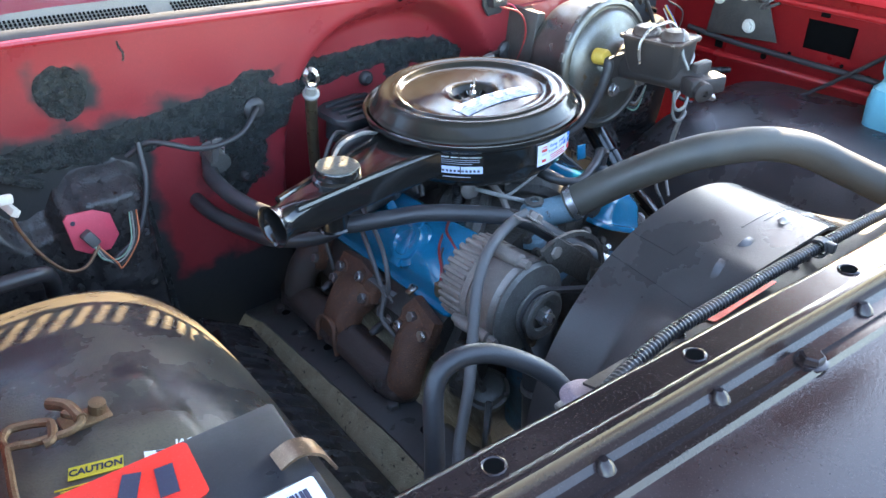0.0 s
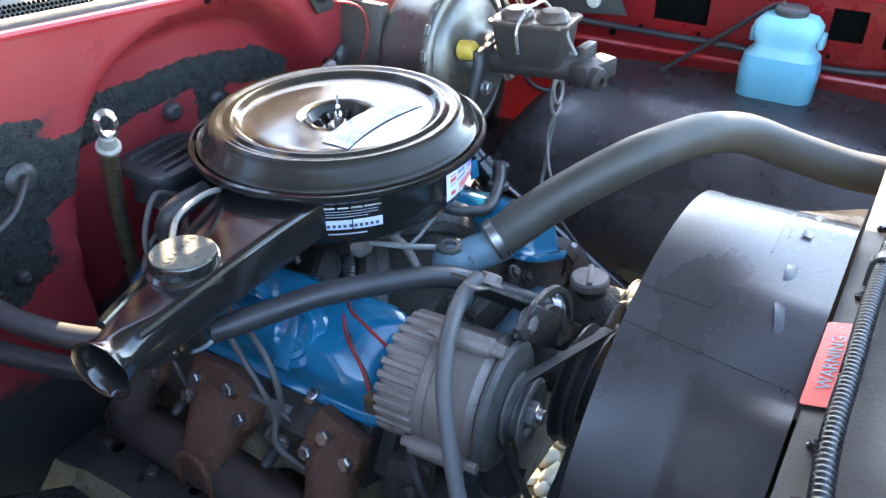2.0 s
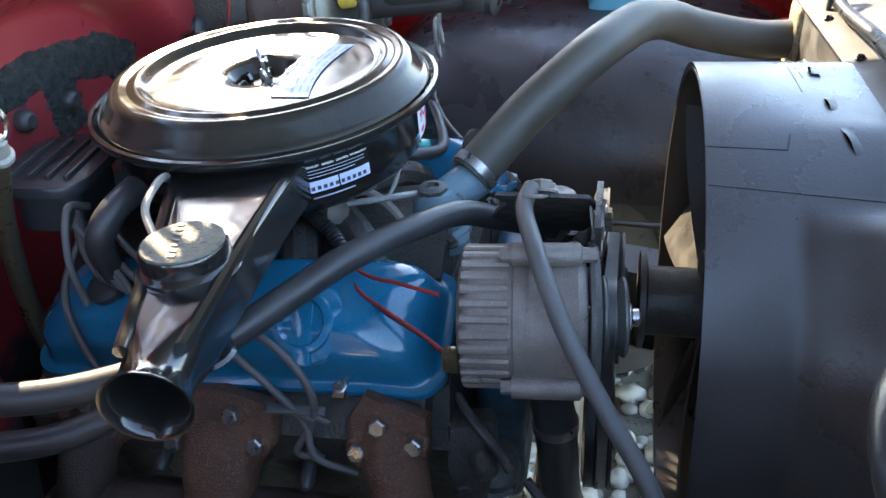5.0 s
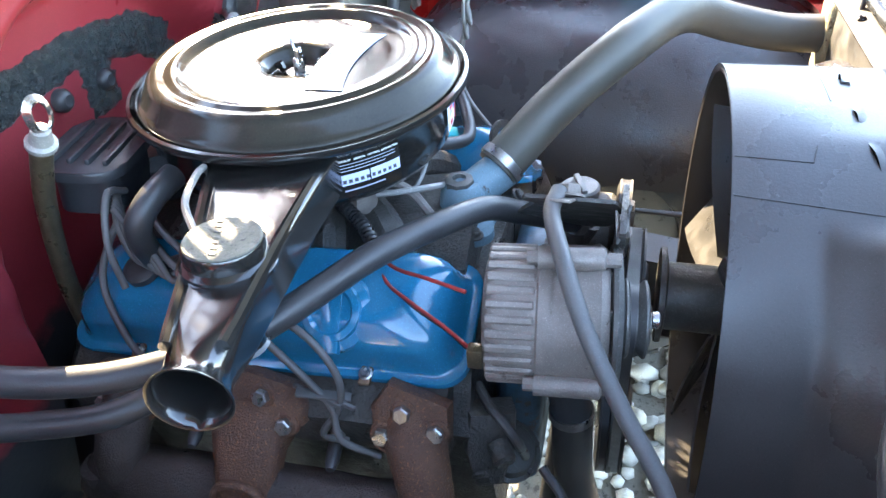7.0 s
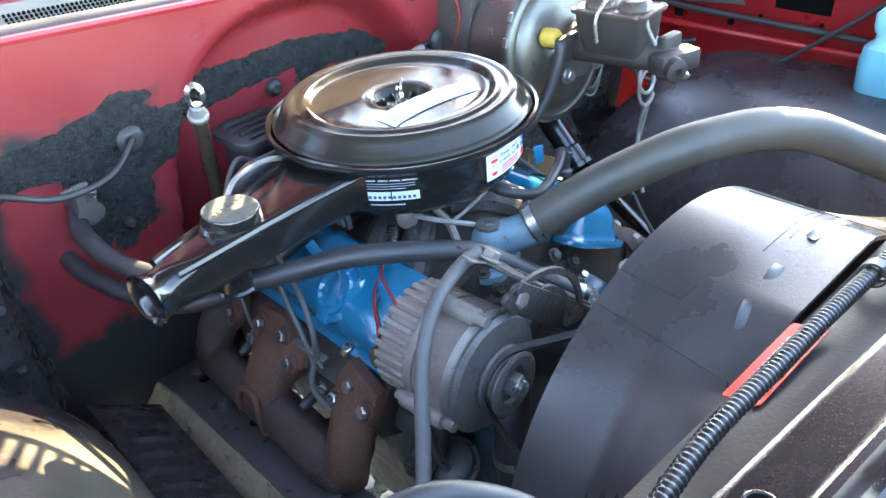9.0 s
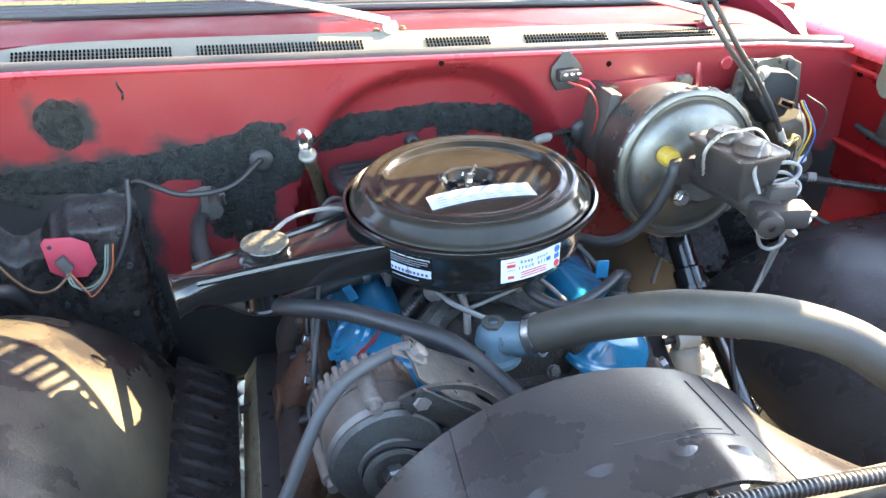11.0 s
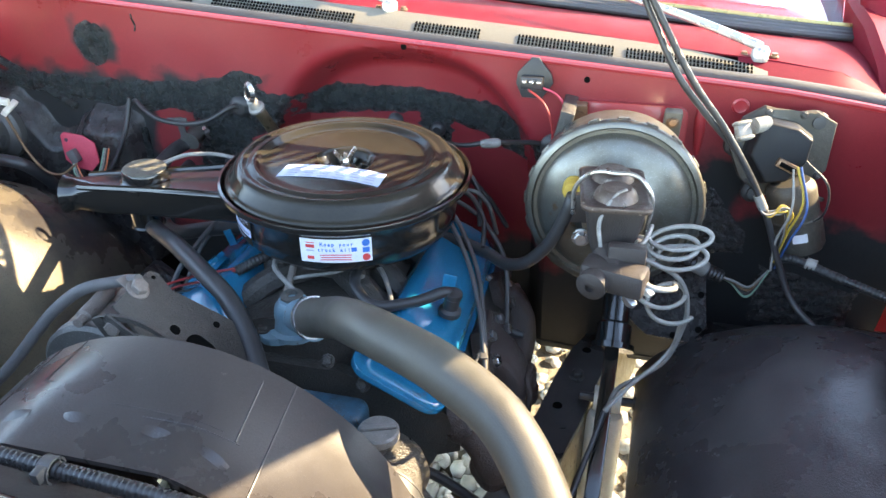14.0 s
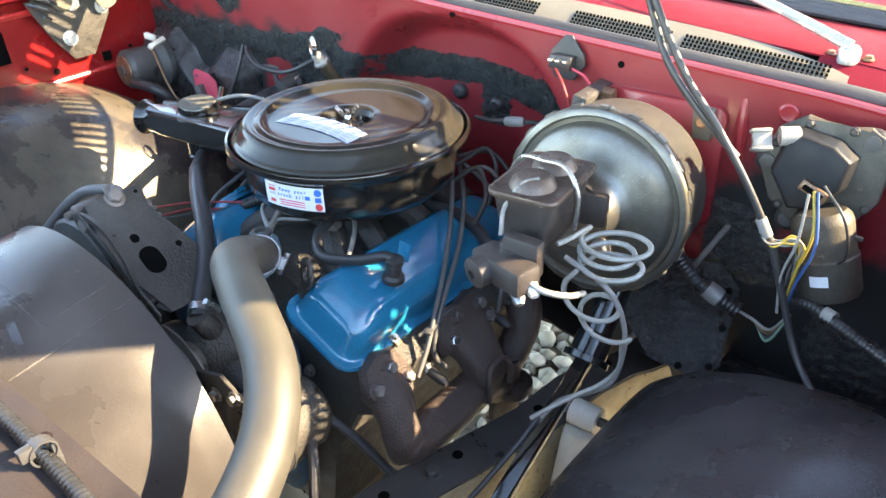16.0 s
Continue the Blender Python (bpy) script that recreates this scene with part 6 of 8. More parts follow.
def build_steering_pump():
    root = thing("steering_pump", (0.16, -0.33, 0.70), "greasy power steering pump with ribbed filler cap", "pump")
    bm = bmesh.new()
    lathe(bm, [(0, 0), (0.055, 0), (0.062, 0.008), (0.062, 0.07), (0.05, 0.09), (0.0, 0.09)], axes((0.155, -0.385, 0.775), (0, 1, 0)), 32)
    tube(bm, [(0.155, -0.34, 0.80), (0.15, -0.335, 0.83), (0.149, -0.332, 0.85)], 0.022, 16)
    part("body", bm, GRIME, root)
    bm = bmesh.new()
    lathe(bm, [(0.027, 0), (0.029, 0.002), (0.029, 0.012), (0.026, 0.015), (0, 0.015)], axes((0.149, -0.331, 0.846), (0, 0.05, 1)), 28)
    cap = part("filler_cap", bm, GREY_TUBE, root, "pale ribbed filler cap")
    b = bmesh.new()
    rbox(b, (0.05, 0.009, 0.006), pose(0.149, -0.331, 0.864, 0, 0, 20), 0.002)
    part("grip", b, GREY_TUBE, cap)
    bm = bmesh.new()
    prism(bm, [(-0.07, -0.05), (0.06, -0.07), (0.07, 0.03), (0.0, 0.07), (-0.06, 0.05)], 0.006, axes((0.10, -0.392, 0.80), (0, -1, 0), (1, 0, 0)), 0.002)
    part("bracket", bm, GRIME, root)
    for x, y, z in ((0.06, -0.40, 0.78), (0.13, -0.40, 0.845), (0.085, -0.40, 0.83)):
        bolt("pump_bolt", (x, y, z), (0, -1, 0), root, 0.009, 0.008)
    for pts in ([(0.19, -0.33, 0.77), (0.23, -0.36, 0.76), (0.27, -0.40, 0.70), (0.30, -0.38, 0.6)], [(0.12, -0.32, 0.79), (0.20, -0.28, 0.74), (0.30, -0.25, 0.64)]):
        b = bmesh.new()
        tube(b, pts, 0.008, 10)
        part("pressure_hose", b, RUBBER, root)


def build_thermostat_housing():
    root = thing("thermostat_housing", (-0.02, -0.205, 0.90), "pale blue painted thermostat housing with square plug", "housing")
    bm = bmesh.new()
    lathe(bm, [(0.040, 0), (0.040, 0.008), (0.033, 0.012), (0.030, 0.03), (0.028, 0.045), (0.020, 0.056), (0, 0.058)], pose(-0.022, -0.200, 0.905), 28)
    tube(bm, [(-0.022, -0.200, 0.935), (0.0, -0.218, 0.945), (0.035, -0.247, 0.957)], 0.0255, 20)
    prism(bm, rounded(0.11, 0.06, 0.025), 0.012, pose(-0.022, -0.200, 0.900, 0, 0, 25), 0.003)
    part("casting", bm, mat("pale_grimy_blue_paint", (0.10, 0.19, 0.24), (0.16, 0.24, 0.28), 0.5, scale=30, bump=0.25, spots=(0.07, 0.05, 0.04), spot_scale=60, spot_at=0.62), root)
    bm = bmesh.new()
    lathe(bm, [(0.018, 0), (0.018, 0.008), (0.012, 0.010), (0.009, 0.010), (0.009, 0.004), (0, 0.004)], pose(-0.024, -0.196, 0.958), 8)
    part("square_plug", bm, ALU_DARK, root)
    for x, y in ((-0.065, -0.222), (0.02, -0.185)):
        bolt("housing_bolt", (x, y, 0.913), (0, 0, 1), root, 0.008, 0.007, GRIME)


def hose(name, pts, r, material, label, category="hose", seg=14, n=8, clamps=(), group="", radius=None):
    root = thing(name, pts[0], label, category, group)
    bm = bmesh.new()
    tube(bm, pts, r, seg, n, radius)
    part("tube", bm, material, root, "", 60)
    path = [Vector(p) for p in spline(pts, 8)]
    for u in clamps:
        i = min(len(path) - 2, max(1, int(u * (len(path) - 1))))
        clamp_ring("clamp", path[i], path[i + 1] - path[i - 1], r + 0.0005, root)
    return root


def build_hoses():
    hose("radiator_hose", [(0.020, -0.234, 0.958), (0.035, -0.248, 0.970), (0.090, -0.299, 1.015), (0.150, -0.368, 1.062), (0.215, -0.408, 1.072), (0.267, -0.435, 1.070), (0.333, -0.471, 1.051), (0.380, -0.522, 1.021), (0.412, -0.595, 0.996), (0.424, -0.645, 0.990), (0.425, -0.680, 0.992)],
         0.0285, HOSE, "thick moulded black radiator hose with clamps", seg=28, clamps=(0.07, 0.975))
    hose("heater_hose", [(-0.417, 0.262, 1.020), (-0.433, 0.227, 1.000), (-0.443, 0.190, 0.995), (-0.436, 0.104, 0.986), (-0.404, 0.023, 0.977), (-0.342, -0.060, 0.976), (-0.275, -0.119, 0.990), (-0.228, -0.158, 1.000), (-0.158, -0.208, 0.994), (-0.099, -0.246, 0.978), (-0.055, -0.283, 0.945), (-0.022, -0.323, 0.918), (0.0, -0.350, 0.900)],
         0.0142, RUBBER, "long black rubber heater hose sagging across the engine", seg=16, clamps=(0.02, 0.97))
    hose("heater_hose", [(-0.46, 0.262, 0.93), (-0.455, 0.20, 0.925), (-0.43, 0.12, 0.918), (-0.40, 0.05, 0.918), (-0.34, 0.0, 0.925), (-0.27, 0.0, 0.94), (-0.15, 0.02, 0.955)],
         0.0135, RUBBER, "second black rubber heater hose behind the snorkel", seg=16, clamps=(0.96,))
    hose("vacuum_hose", [(0.367, 0.018, 1.072), (0.365, -0.004, 1.075), (0.357, -0.006, 1.045), (0.335, 0.0, 0.99), (0.30, 0.01, 0.945), (0.262, 0.03, 0.925), (0.222, 0.06, 0.925), (0.16, 0.08, 0.93), (0.08, 0.08, 0.935)], 0.0105, RUBBER, "black rubber brake booster vacuum hose")
    hose("breather_hose", [(0.05, -0.10, 0.975), (0.06, -0.15, 0.965), (0.10, -0.18, 0.955), (0.16, -0.165, 0.962), (0.200, -0.145, 0.972), (0.207, -0.140, 0.955)], 0.0085, RUBBER, "black rubber breather hose to the valve cover")
    hose("breather_hose", [(-0.215, 0.115, 0.955), (-0.228, 0.11, 0.985), (-0.235, 0.10, 1.015), (-0.215, 0.09, 1.035), (-0.175, 0.085, 1.040)], 0.0145, RUBBER, "curved black breather hose into the air cleaner", seg=16)
    hose("overflow_hose", [(-0.566, -0.667, 0.777), (-0.561, -0.621, 0.908), (-0.529, -0.579, 1.014), (-0.499, -0.548, 1.082), (-0.445, -0.560, 1.092), (-0.388, -0.600, 1.055), (-0.378, -0.640, 1.01)], 0.0108, RUBBER, "bent black radiator hose beside the battery", seg=18, clamps=(0.95,))


def cable(name, pts, r, material, label, category="cable", seg=8, group=""):
    bm = bmesh.new()
    tube(bm, pts, r, seg, 8)
    return solo(name, bm, material, label, category, group, angle=60)


def build_cables():
    cable("battery_cable", [(-0.172, -0.332, 1.056), (-0.200, -0.328, 1.048), (-0.252, -0.344, 1.037), (-0.288, -0.362, 1.011), (-0.313, -0.382, 0.981), (-0.342, -0.411, 0.942), (-0.374, -0.442, 0.908), (-0.425, -0.484, 0.848), (-0.47, -0.562, 0.780)], 0.0082, RUBBER_GREY, "thick dark battery cable hanging from the alternator bracket", seg=12)
    for dx in (0.0, 0.014):
        cable("washer_cable", [(0.36 + dx, 0.16, 1.50), (0.42 + dx, 0.135, 1.38), (0.462 + dx, 0.115, 1.305), (0.50 + dx, 0.098, 1.245), (0.553 + dx, 0.10 + dx, 1.185), (0.60 + dx, 0.115, 1.135)] if dx == 0 else
              [(0.37, 0.15, 1.51), (0.425, 0.125, 1.39), (0.474, 0.106, 1.31), (0.525, 0.096, 1.235), (0.575, 0.098, 1.175), (0.628, 0.10, 1.10), (0.668, 0.10, 1.03), (0.70, 0.096, 0.955), (0.738, 0.075, 0.885), (0.79, 0.02, 0.862), (0.85, -0.06, 0.868), (0.90, -0.15, 0.905), (0.905, -0.27, 1.00), (0.885, -0.36, 1.078), (0.865, -0.395, 1.098)],
              0.0052, RUBBER, "black washer cable rising towards the raised hood", group="washer cables")
    # brake warning and coiled pale tubes below the master cylinder
    pts = []
    e1, e2 = Vector((0.98, 0.15, 0.10)), Vector((-0.05, 0.80, 0.60))
    for j in range(36):      # three slack turns, then two hanging loops
        t = j / 12
        a = 2 * math.pi * t
        wob = 1 + 0.12 * math.sin(2.3 * t + 0.6)
        pts.append(tuple(Vector((0.520 + 0.004 * math.sin(3 * t), -0.066 - 0.006 * t, 1.072 - 0.013 * t)) + e1 * 0.040 * wob * math.cos(a + 2.6) + e2 * 0.022 * math.sin(a + 2.6)))
    for j in range(20):
        t = j / 12
        a = 2 * math.pi * t
        pts.append((0.500 + 0.020 * t + 0.031 * math.cos(a + 2.2), -0.098 - 0.006 * math.sin(a) + 0.012 * t, 1.000 - 0.034 * t + 0.026 * math.sin(a + 2.2)))
    cable("coiled_brake_line", [(0.468, -0.118, 1.072), (0.476, -0.100, 1.074)] + pts + [(0.548, -0.070, 0.915), (0.545, -0.062, 0.872), (0.525, -0.072, 0.838), (0.49, -0.098, 0.812), (0.452, -0.140, 0.785)], 0.0036, WHITE_TUBE, "off-white coiled brake tube below the master cylinder", "tube")
    cable("brake_line", [(0.47, -0.10, 1.045), (0.53, -0.09, 1.01), (0.552, -0.078, 0.95), (0.548, -0.068, 0.885), (0.535, -0.066, 0.84), (0.507, -0.075, 0.814), (0.47, -0.09, 0.79), (0.455, -0.12, 0.765)], 0.0038, GREY_TUBE, "pale bent brake line below the booster", "tube")
    for k in (0, 1):
        cable("frame_brake_line", [(0.458 - 0.004 * k, -0.108 - 0.01 * k, 0.772), (0.44, -0.16, 0.735), (0.41, -0.25 - 0.01 * k, 0.675), (0.395, -0.36, 0.665), (0.385 + 0.008 * k, -0.60, 0.66)], 0.0042, RUBBER, "black brake line along the frame rail", "tube", group="frame brake lines")
    cable("brake_line", [(0.455, -0.19, 1.065), (0.49, -0.195, 1.055), (0.515, -0.175, 1.045), (0.520, -0.14, 1.03)], 0.004, WHITE_TUBE, "off-white tube at the brake valve", "tube")
    # plug wires
    for pts in ([(-0.16, 0.15, 1.00), (-0.215, 0.09, 0.99), (-0.255, 0.0, 0.955), (-0.268, -0.06, 0.935), (-0.279, -0.10, 0.912), (-0.288, -0.122, 0.875), (-0.289, -0.115, 0.83), (-0.297, -0.095, 0.795), (-0.29, -0.12, 0.78)],
                [(-0.15, 0.16, 0.99), (-0.22, 0.10, 0.97), (-0.265, 0.0, 0.935), (-0.279, -0.05, 0.90), (-0.285, -0.085, 0.863), (-0.29, -0.108, 0.832), (-0.305, -0.12, 0.80), (-0.30, -0.16, 0.775)],
                [(-0.17, 0.17, 0.99), (-0.23, 0.18, 0.93), (-0.27, 0.14, 0.87), (-0.285, 0.09, 0.82), (-0.285, 0.07, 0.775)],
                [(-0.17, 0.16, 1.01), (-0.21, 0.15, 1.03), (-0.245, 0.14, 0.99), (-0.255, 0.13, 0.94)],
                [(0.10, 0.15, 0.99), (0.16, 0.07, 0.965), (0.205, 0.0, 0.935), (0.235, -0.06, 0.895), (0.250, -0.10, 0.86), (0.262, -0.135, 0.825), (0.268, -0.17, 0.79)],
                [(0.11, 0.16, 0.985), (0.17, 0.09, 0.955), (0.218, 0.01, 0.92), (0.243, -0.06, 0.88), (0.255, -0.10, 0.845), (0.262, -0.12, 0.80), (0.27, -0.10, 0.76)],
                [(0.11, 0.17, 0.98), (0.19, 0.16, 0.94), (0.245, 0.12, 0.89), (0.262, 0.08, 0.84), (0.268, 0.05, 0.78)],
                [(0.14, 0.13, 0.985), (0.18, 0.14, 1.0), (0.21, 0.15, 0.97), (0.225, 0.17, 0.90)]):
        cable("plug_wire", pts, 0.0042, RUBBER_GREY, "weathered grey-black spark plug wire", "wire", group="spark plug wires")
    for k in range(6):     # looped wires behind the snorkel
        o = 0.012 * k
        cable("plug_wire", [(-0.165 - 0.6 * o, 0.175 - 0.3 * o, 1.005), (-0.20 - 0.5 * o, 0.16 - o, 0.985 - 0.3 * o), (-0.215 - 0.4 * o, 0.135 - o, 0.945), (-0.20, 0.09 - 0.6 * o, 0.945 + 0.4 * o), (-0.18 + 0.5 * o, 0.04 - o, 0.962 + 0.2 * o), (-0.15, 0.02 - o, 0.955)], 0.0042, RUBBER_GREY, "weathered grey-black spark plug wire", "wire", group="spark plug wires")
    for x in (-0.287, 0.252):
        b = bmesh.new()
        for s in (-1, 1):
            rbox(b, (0.004, 0.006, 0.06), axes((x, -0.10 + s * 0.008, 0.845), (0.2, 1, 0.2), (1, 0, 0)), 0.001)
        rbox(b, (0.012, 0.06, 0.004), pose(x, -0.1, 0.848, 10, 0, 12), 0.001)
        solo("wire_separator", b, RUBBER_GREY, "small plastic wire separator clip", "clip")
    for pts, mt in (([(-0.150, -0.125, 0.948), (-0.192, -0.15, 0.937), (-0.226, -0.186, 0.942), (-0.255, -0.23, 0.940), (-0.282, -0.262, 0.942)], WIRE_RED), ([(-0.150, -0.128, 0.946), (-0.19, -0.158, 0.930), (-0.225, -0.19, 0.934), (-0.255, -0.235, 0.934), (-0.282, -0.264, 0.936)], RUBBER),
                    ([(-0.150, -0.122, 0.95), (-0.19, -0.16, 0.955), (-0.215, -0.205, 0.965), (-0.235, -0.25, 0.970)], WIRE_RED)):
        cable("alternator_wire", pts, 0.0021, mt, "thin red and black alternator wire", "wire", group="alternator wires")
    b = bmesh.new()
    ribbed(b, [(-0.02, 0.02, 0.95), (-0.08, -0.05, 0.965), (-0.12, -0.10, 0.958), (-0.152, -0.128, 0.946)], 0.009)
    solo("wire_loom", b, CONDUIT, "short black corrugated wire loom", "conduit", angle=60)
    for pts, mt, r in (([(-0.565, 0.24, 1.06), (-0.53, 0.221, 1.082), (-0.498, 0.198, 1.076), (-0.461, 0.190, 1.060), (-0.410, 0.198, 1.052), (-0.366, 0.206, 1.060), (-0.325, 0.232, 1.082), (-0.318, 0.256, 1.075)], RUBBER, 0.005), ([(-0.545, 0.225, 1.085), (-0.555, 0.20, 1.02), (-0.59, 0.18, 0.95), (-0.645, 0.172, 0.915)], RUBBER, 0.005),
                       ([(-0.66, 0.165, 0.955), (-0.69, 0.15, 0.935), (-0.72, 0.141, 0.944), (-0.745, 0.136, 0.985), (-0.76, 0.135, 1.03), (-0.766, 0.13, 1.063)], COPPER, 0.0028)):
        cable("body_wire", pts, r, mt, "black taped wire along the firewall", "wire", group="firewall wires")
    cable("apron_harness", [(0.925, 0.20, 1.00), (0.925, 0.08, 0.99), (0.925, -0.12, 0.985), (0.93, -0.3, 0.98), (0.932, -0.5, 0.965), (0.932, -0.66, 0.98), (0.93, -0.75, 1.0)], 0.0075, RUBBER, "taped black harness clipped along the red apron")
    for pts, mt in (([(0.285, 0.238, 1.166), (0.312, 0.236, 1.155), (0.335, 0.238, 1.12), (0.338, 0.243, 1.07), (0.335, 0.246, 1.03)], PINK), ([(0.262, 0.225, 1.165), (0.295, 0.195, 1.15), (0.312, 0.195, 1.10), (0.305, 0.22, 1.02)], WIRE_RED)):
        cable("relay_wire", pts, 0.0022, mt, "thin orange wire from the firewall relay", "wire", group="relay wires")
    for pts, mt in (([(0.700, 0.12, 1.11), (0.715, 0.095, 1.06), (0.705, 0.10, 1.00), (0.70, 0.11, 0.94)], WIRE_YELLOW), ([(0.705, 0.12, 1.11), (0.722, 0.09, 1.05), (0.710, 0.095, 0.99), (0.703, 0.11, 0.93)], WIRE_BLUE), ([(0.695, 0.12, 1.105), (0.70, 0.09, 1.05), (0.69, 0.095, 0.99), (0.695, 0.10, 0.93)], WHITE_TUBE), ([(0.71, 0.12, 1.12), (0.745, 0.10, 1.09), (0.755, 0.12, 1.03), (0.73, 0.15, 0.99)], RUBBER)):
        cable("wiper_wire", pts, 0.0019, mt, "thin coloured wiper motor wire", "wire", group="wiper motor wires")
    for k in range(7):      # slack bundle tied to the washer cable
        t = 0.9 * k
        cable("wiper_wire", [(0.655 + 0.004 * math.sin(t), 0.10 + 0.004 * math.cos(t), 1.045), (0.668 + 0.006 * math.cos(t), 0.098 + 0.006 * math.sin(t), 1.034 + 0.003 * math.sin(2 * t)), (0.690 + 0.005 * math.sin(t * 1.7), 0.104 + 0.006 * math.cos(t * 1.3), 1.040 + 0.006 * math.cos(t)), (0.703 + 0.006 * math.cos(t * 1.1), 0.108, 1.030 + 0.004 * math.sin(t)), (0.700 + 0.005 * math.sin(t), 0.110 + 0.005 * math.cos(t), 0.99), (0.699 + 0.003 * math.cos(t), 0.112, 0.94)], 0.0015, (WIRE_YELLOW, WHITE_TUBE, WIRE_YELLOW, GREY_TUBE, RUBBER, WHITE_TUBE, WIRE_YELLOW)[k], "thin coloured wiper motor wire", "wire", group="wiper motor wires")
    b = bmesh.new()
    lathe(b, [(0.0062, -0.014), (0.0075, -0.013), (0.0075, 0.013), (0.0062, 0.014)], axes((0.655, 0.101, 1.052), (0.4, 0.0, -0.7)), 14, False)
    solo("tape_band", b, WHITE_TUBE, "pale tape wrapped round the washer cable", "tape")
    b = bmesh.new()
    ribbed(b, [(0.505, 0.185, 0.940), (0.535, 0.165, 0.918), (0.575, 0.155, 0.897), (0.632, 0.160, 0.870)], 0.0135, 0.007)
    solo("harness_conduit", b, CONDUIT, "thick black corrugated harness conduit at the bulkhead", "conduit", angle=60)
    b = bmesh.new()
    lathe(b, [(0.0128, -0.012), (0.0148, -0.012), (0.0150, 0.0), (0.0148, 0.012), (0.0128, 0.012)], axes((0.592, 0.1565, 0.889), (0.9, 0.05, -0.43)), 20, False)
    part("tape_band", b, GREY_TUBE, bpy.data.objects["harness_conduit"], "grey tape wrapped round the conduit")
    cable("linkage_rod", [(0.572, 0.250, 0.960), (0.535, 0.222, 0.880), (0.495, 0.192, 0.795), (0.455, 0.160, 0.715)], 0.0048, GREY_TUBE, "thin dull metal linkage rod slanting down the firewall", "rod")
    b = bmesh.new()
    lathe(b, [(0.0082, -0.008), (0.0098, -0.008), (0.0098, 0.008), (0.0082, 0.008)], axes((0.757, 0.111, 0.944), (1, -0.4, -0.05)), 16, False)
    solo("tape_band", b, WHITE_TUBE, "white tape band round the thin conduit", "tape")
    for k in range(4):
        cable("harness_wire", [(0.628, 0.160, 0.872), (0.655, 0.158 + 0.006 * k, 0.866 - 0.005 * k), (0.682, 0.155, 0.860 - 0.007 * k), (0.705, 0.15, 0.90)], 0.0024, (WHITE_TUBE, COPPER, RUBBER, WIRE_GREEN)[k], "thin harness wire spreading from its conduit", "wire", group="harness wires")
    b = bmesh.new()
    ribbed(b, [(0.70, 0.13, 0.93), (0.73, 0.12, 0.945), (0.80, 0.09, 0.935), (0.90, 0.04, 0.925)], 0.008)
    solo("harness_conduit", b, CONDUIT, "thin black corrugated conduit across the inner fender", "conduit", angle=60)
    b = bmesh.new()
    ribbed(b, [(-0.62, -0.715, 1.075), (-0.52, -0.708, 1.092), (-0.42, -0.690, 1.112), (-0.31, -0.676, 1.117), (-0.19, -0.675, 1.113), (-0.10, -0.675, 1.110), (-0.015, -0.677, 1.106), (0.11, -0.680, 1.100), (0.228, -0.682, 1.088), (0.34, -0.686, 1.082), (0.44, -0.695, 1.076), (0.52, -0.705, 1.070), (0.62, -0.72, 1.06), (0.75, -0.73, 1.06)], 0.0080, 0.0055)
    con = solo("front_conduit", b, CONDUIT, "black corrugated conduit along the radiator support", "conduit", angle=60)
    for x, y, z in ((-0.021, -0.678, 1.106), (0.30, -0.685, 1.095), (0.512, -0.704, 1.071)):
        b = bmesh.new()
        lathe(b, [(0.0105, -0.006), (0.0125, -0.006), (0.0125, 0.006), (0.0105, 0.006)], axes((x, y, z), (1, 0, 0)), 16, False)
        rbox(b, (0.008, 0.012, 0.012), pose(x, y - 0.012, z + 0.006), 0.001)
        rbox(b, (0.008, 0.006, 0.03), pose(x, y + 0.010, z - 0.012), 0.001)
        part("clip", b, SATIN, con, "black plastic clip")


def build_dipstick():
    root = thing("oil_dipstick", (-0.20, 0.25, 0.80), "brown dipstick tube with pale ring-handled stick", "dipstick")
    bm = bmesh.new()
    tube(bm, [(-0.205, 0.262, 0.78), (-0.210, 0.256, 0.90), (-0.222, 0.222, 1.02), (-0.238, 0.178, 1.105)], 0.0115, 14)
    part("tube", bm, TUBE_BROWN, root)
    d = Vector((-0.016, -0.047, 0.085)).normalized()
    m = axes((-0.239, 0.175, 1.108), d)
    bm = bmesh.new()
    lathe(bm, [(0.011, -0.006), (0.0155, -0.003), (0.0155, 0.002), (0.012, 0.005), (0.0105, 0.012), (0.0095, 0.020), (0.006, 0.022)], m, 18)
    part("collar", bm, GREY_TUBE, root, "pale plastic collar")
    bm = bmesh.new()
    c = Vector((-0.2395, 0.168, 1.128)) + d * 0.018
    sweep(bm, spline([c + Vector((0.010 * math.cos(a), -0.004 * math.cos(a), 0.017 * math.sin(a) - 0.002)) for a in [math.pi * 2 * k / 14 - 1.57 for k in range(15)]], 3), lambda i, u: [(0.0012, 0.0042), (-0.0012, 0.0042), (-0.0012, -0.0042), (0.0012, -0.0042)], 4)
    part("ring_handle", bm, BRIGHT, root, "bent bright metal ring handle")


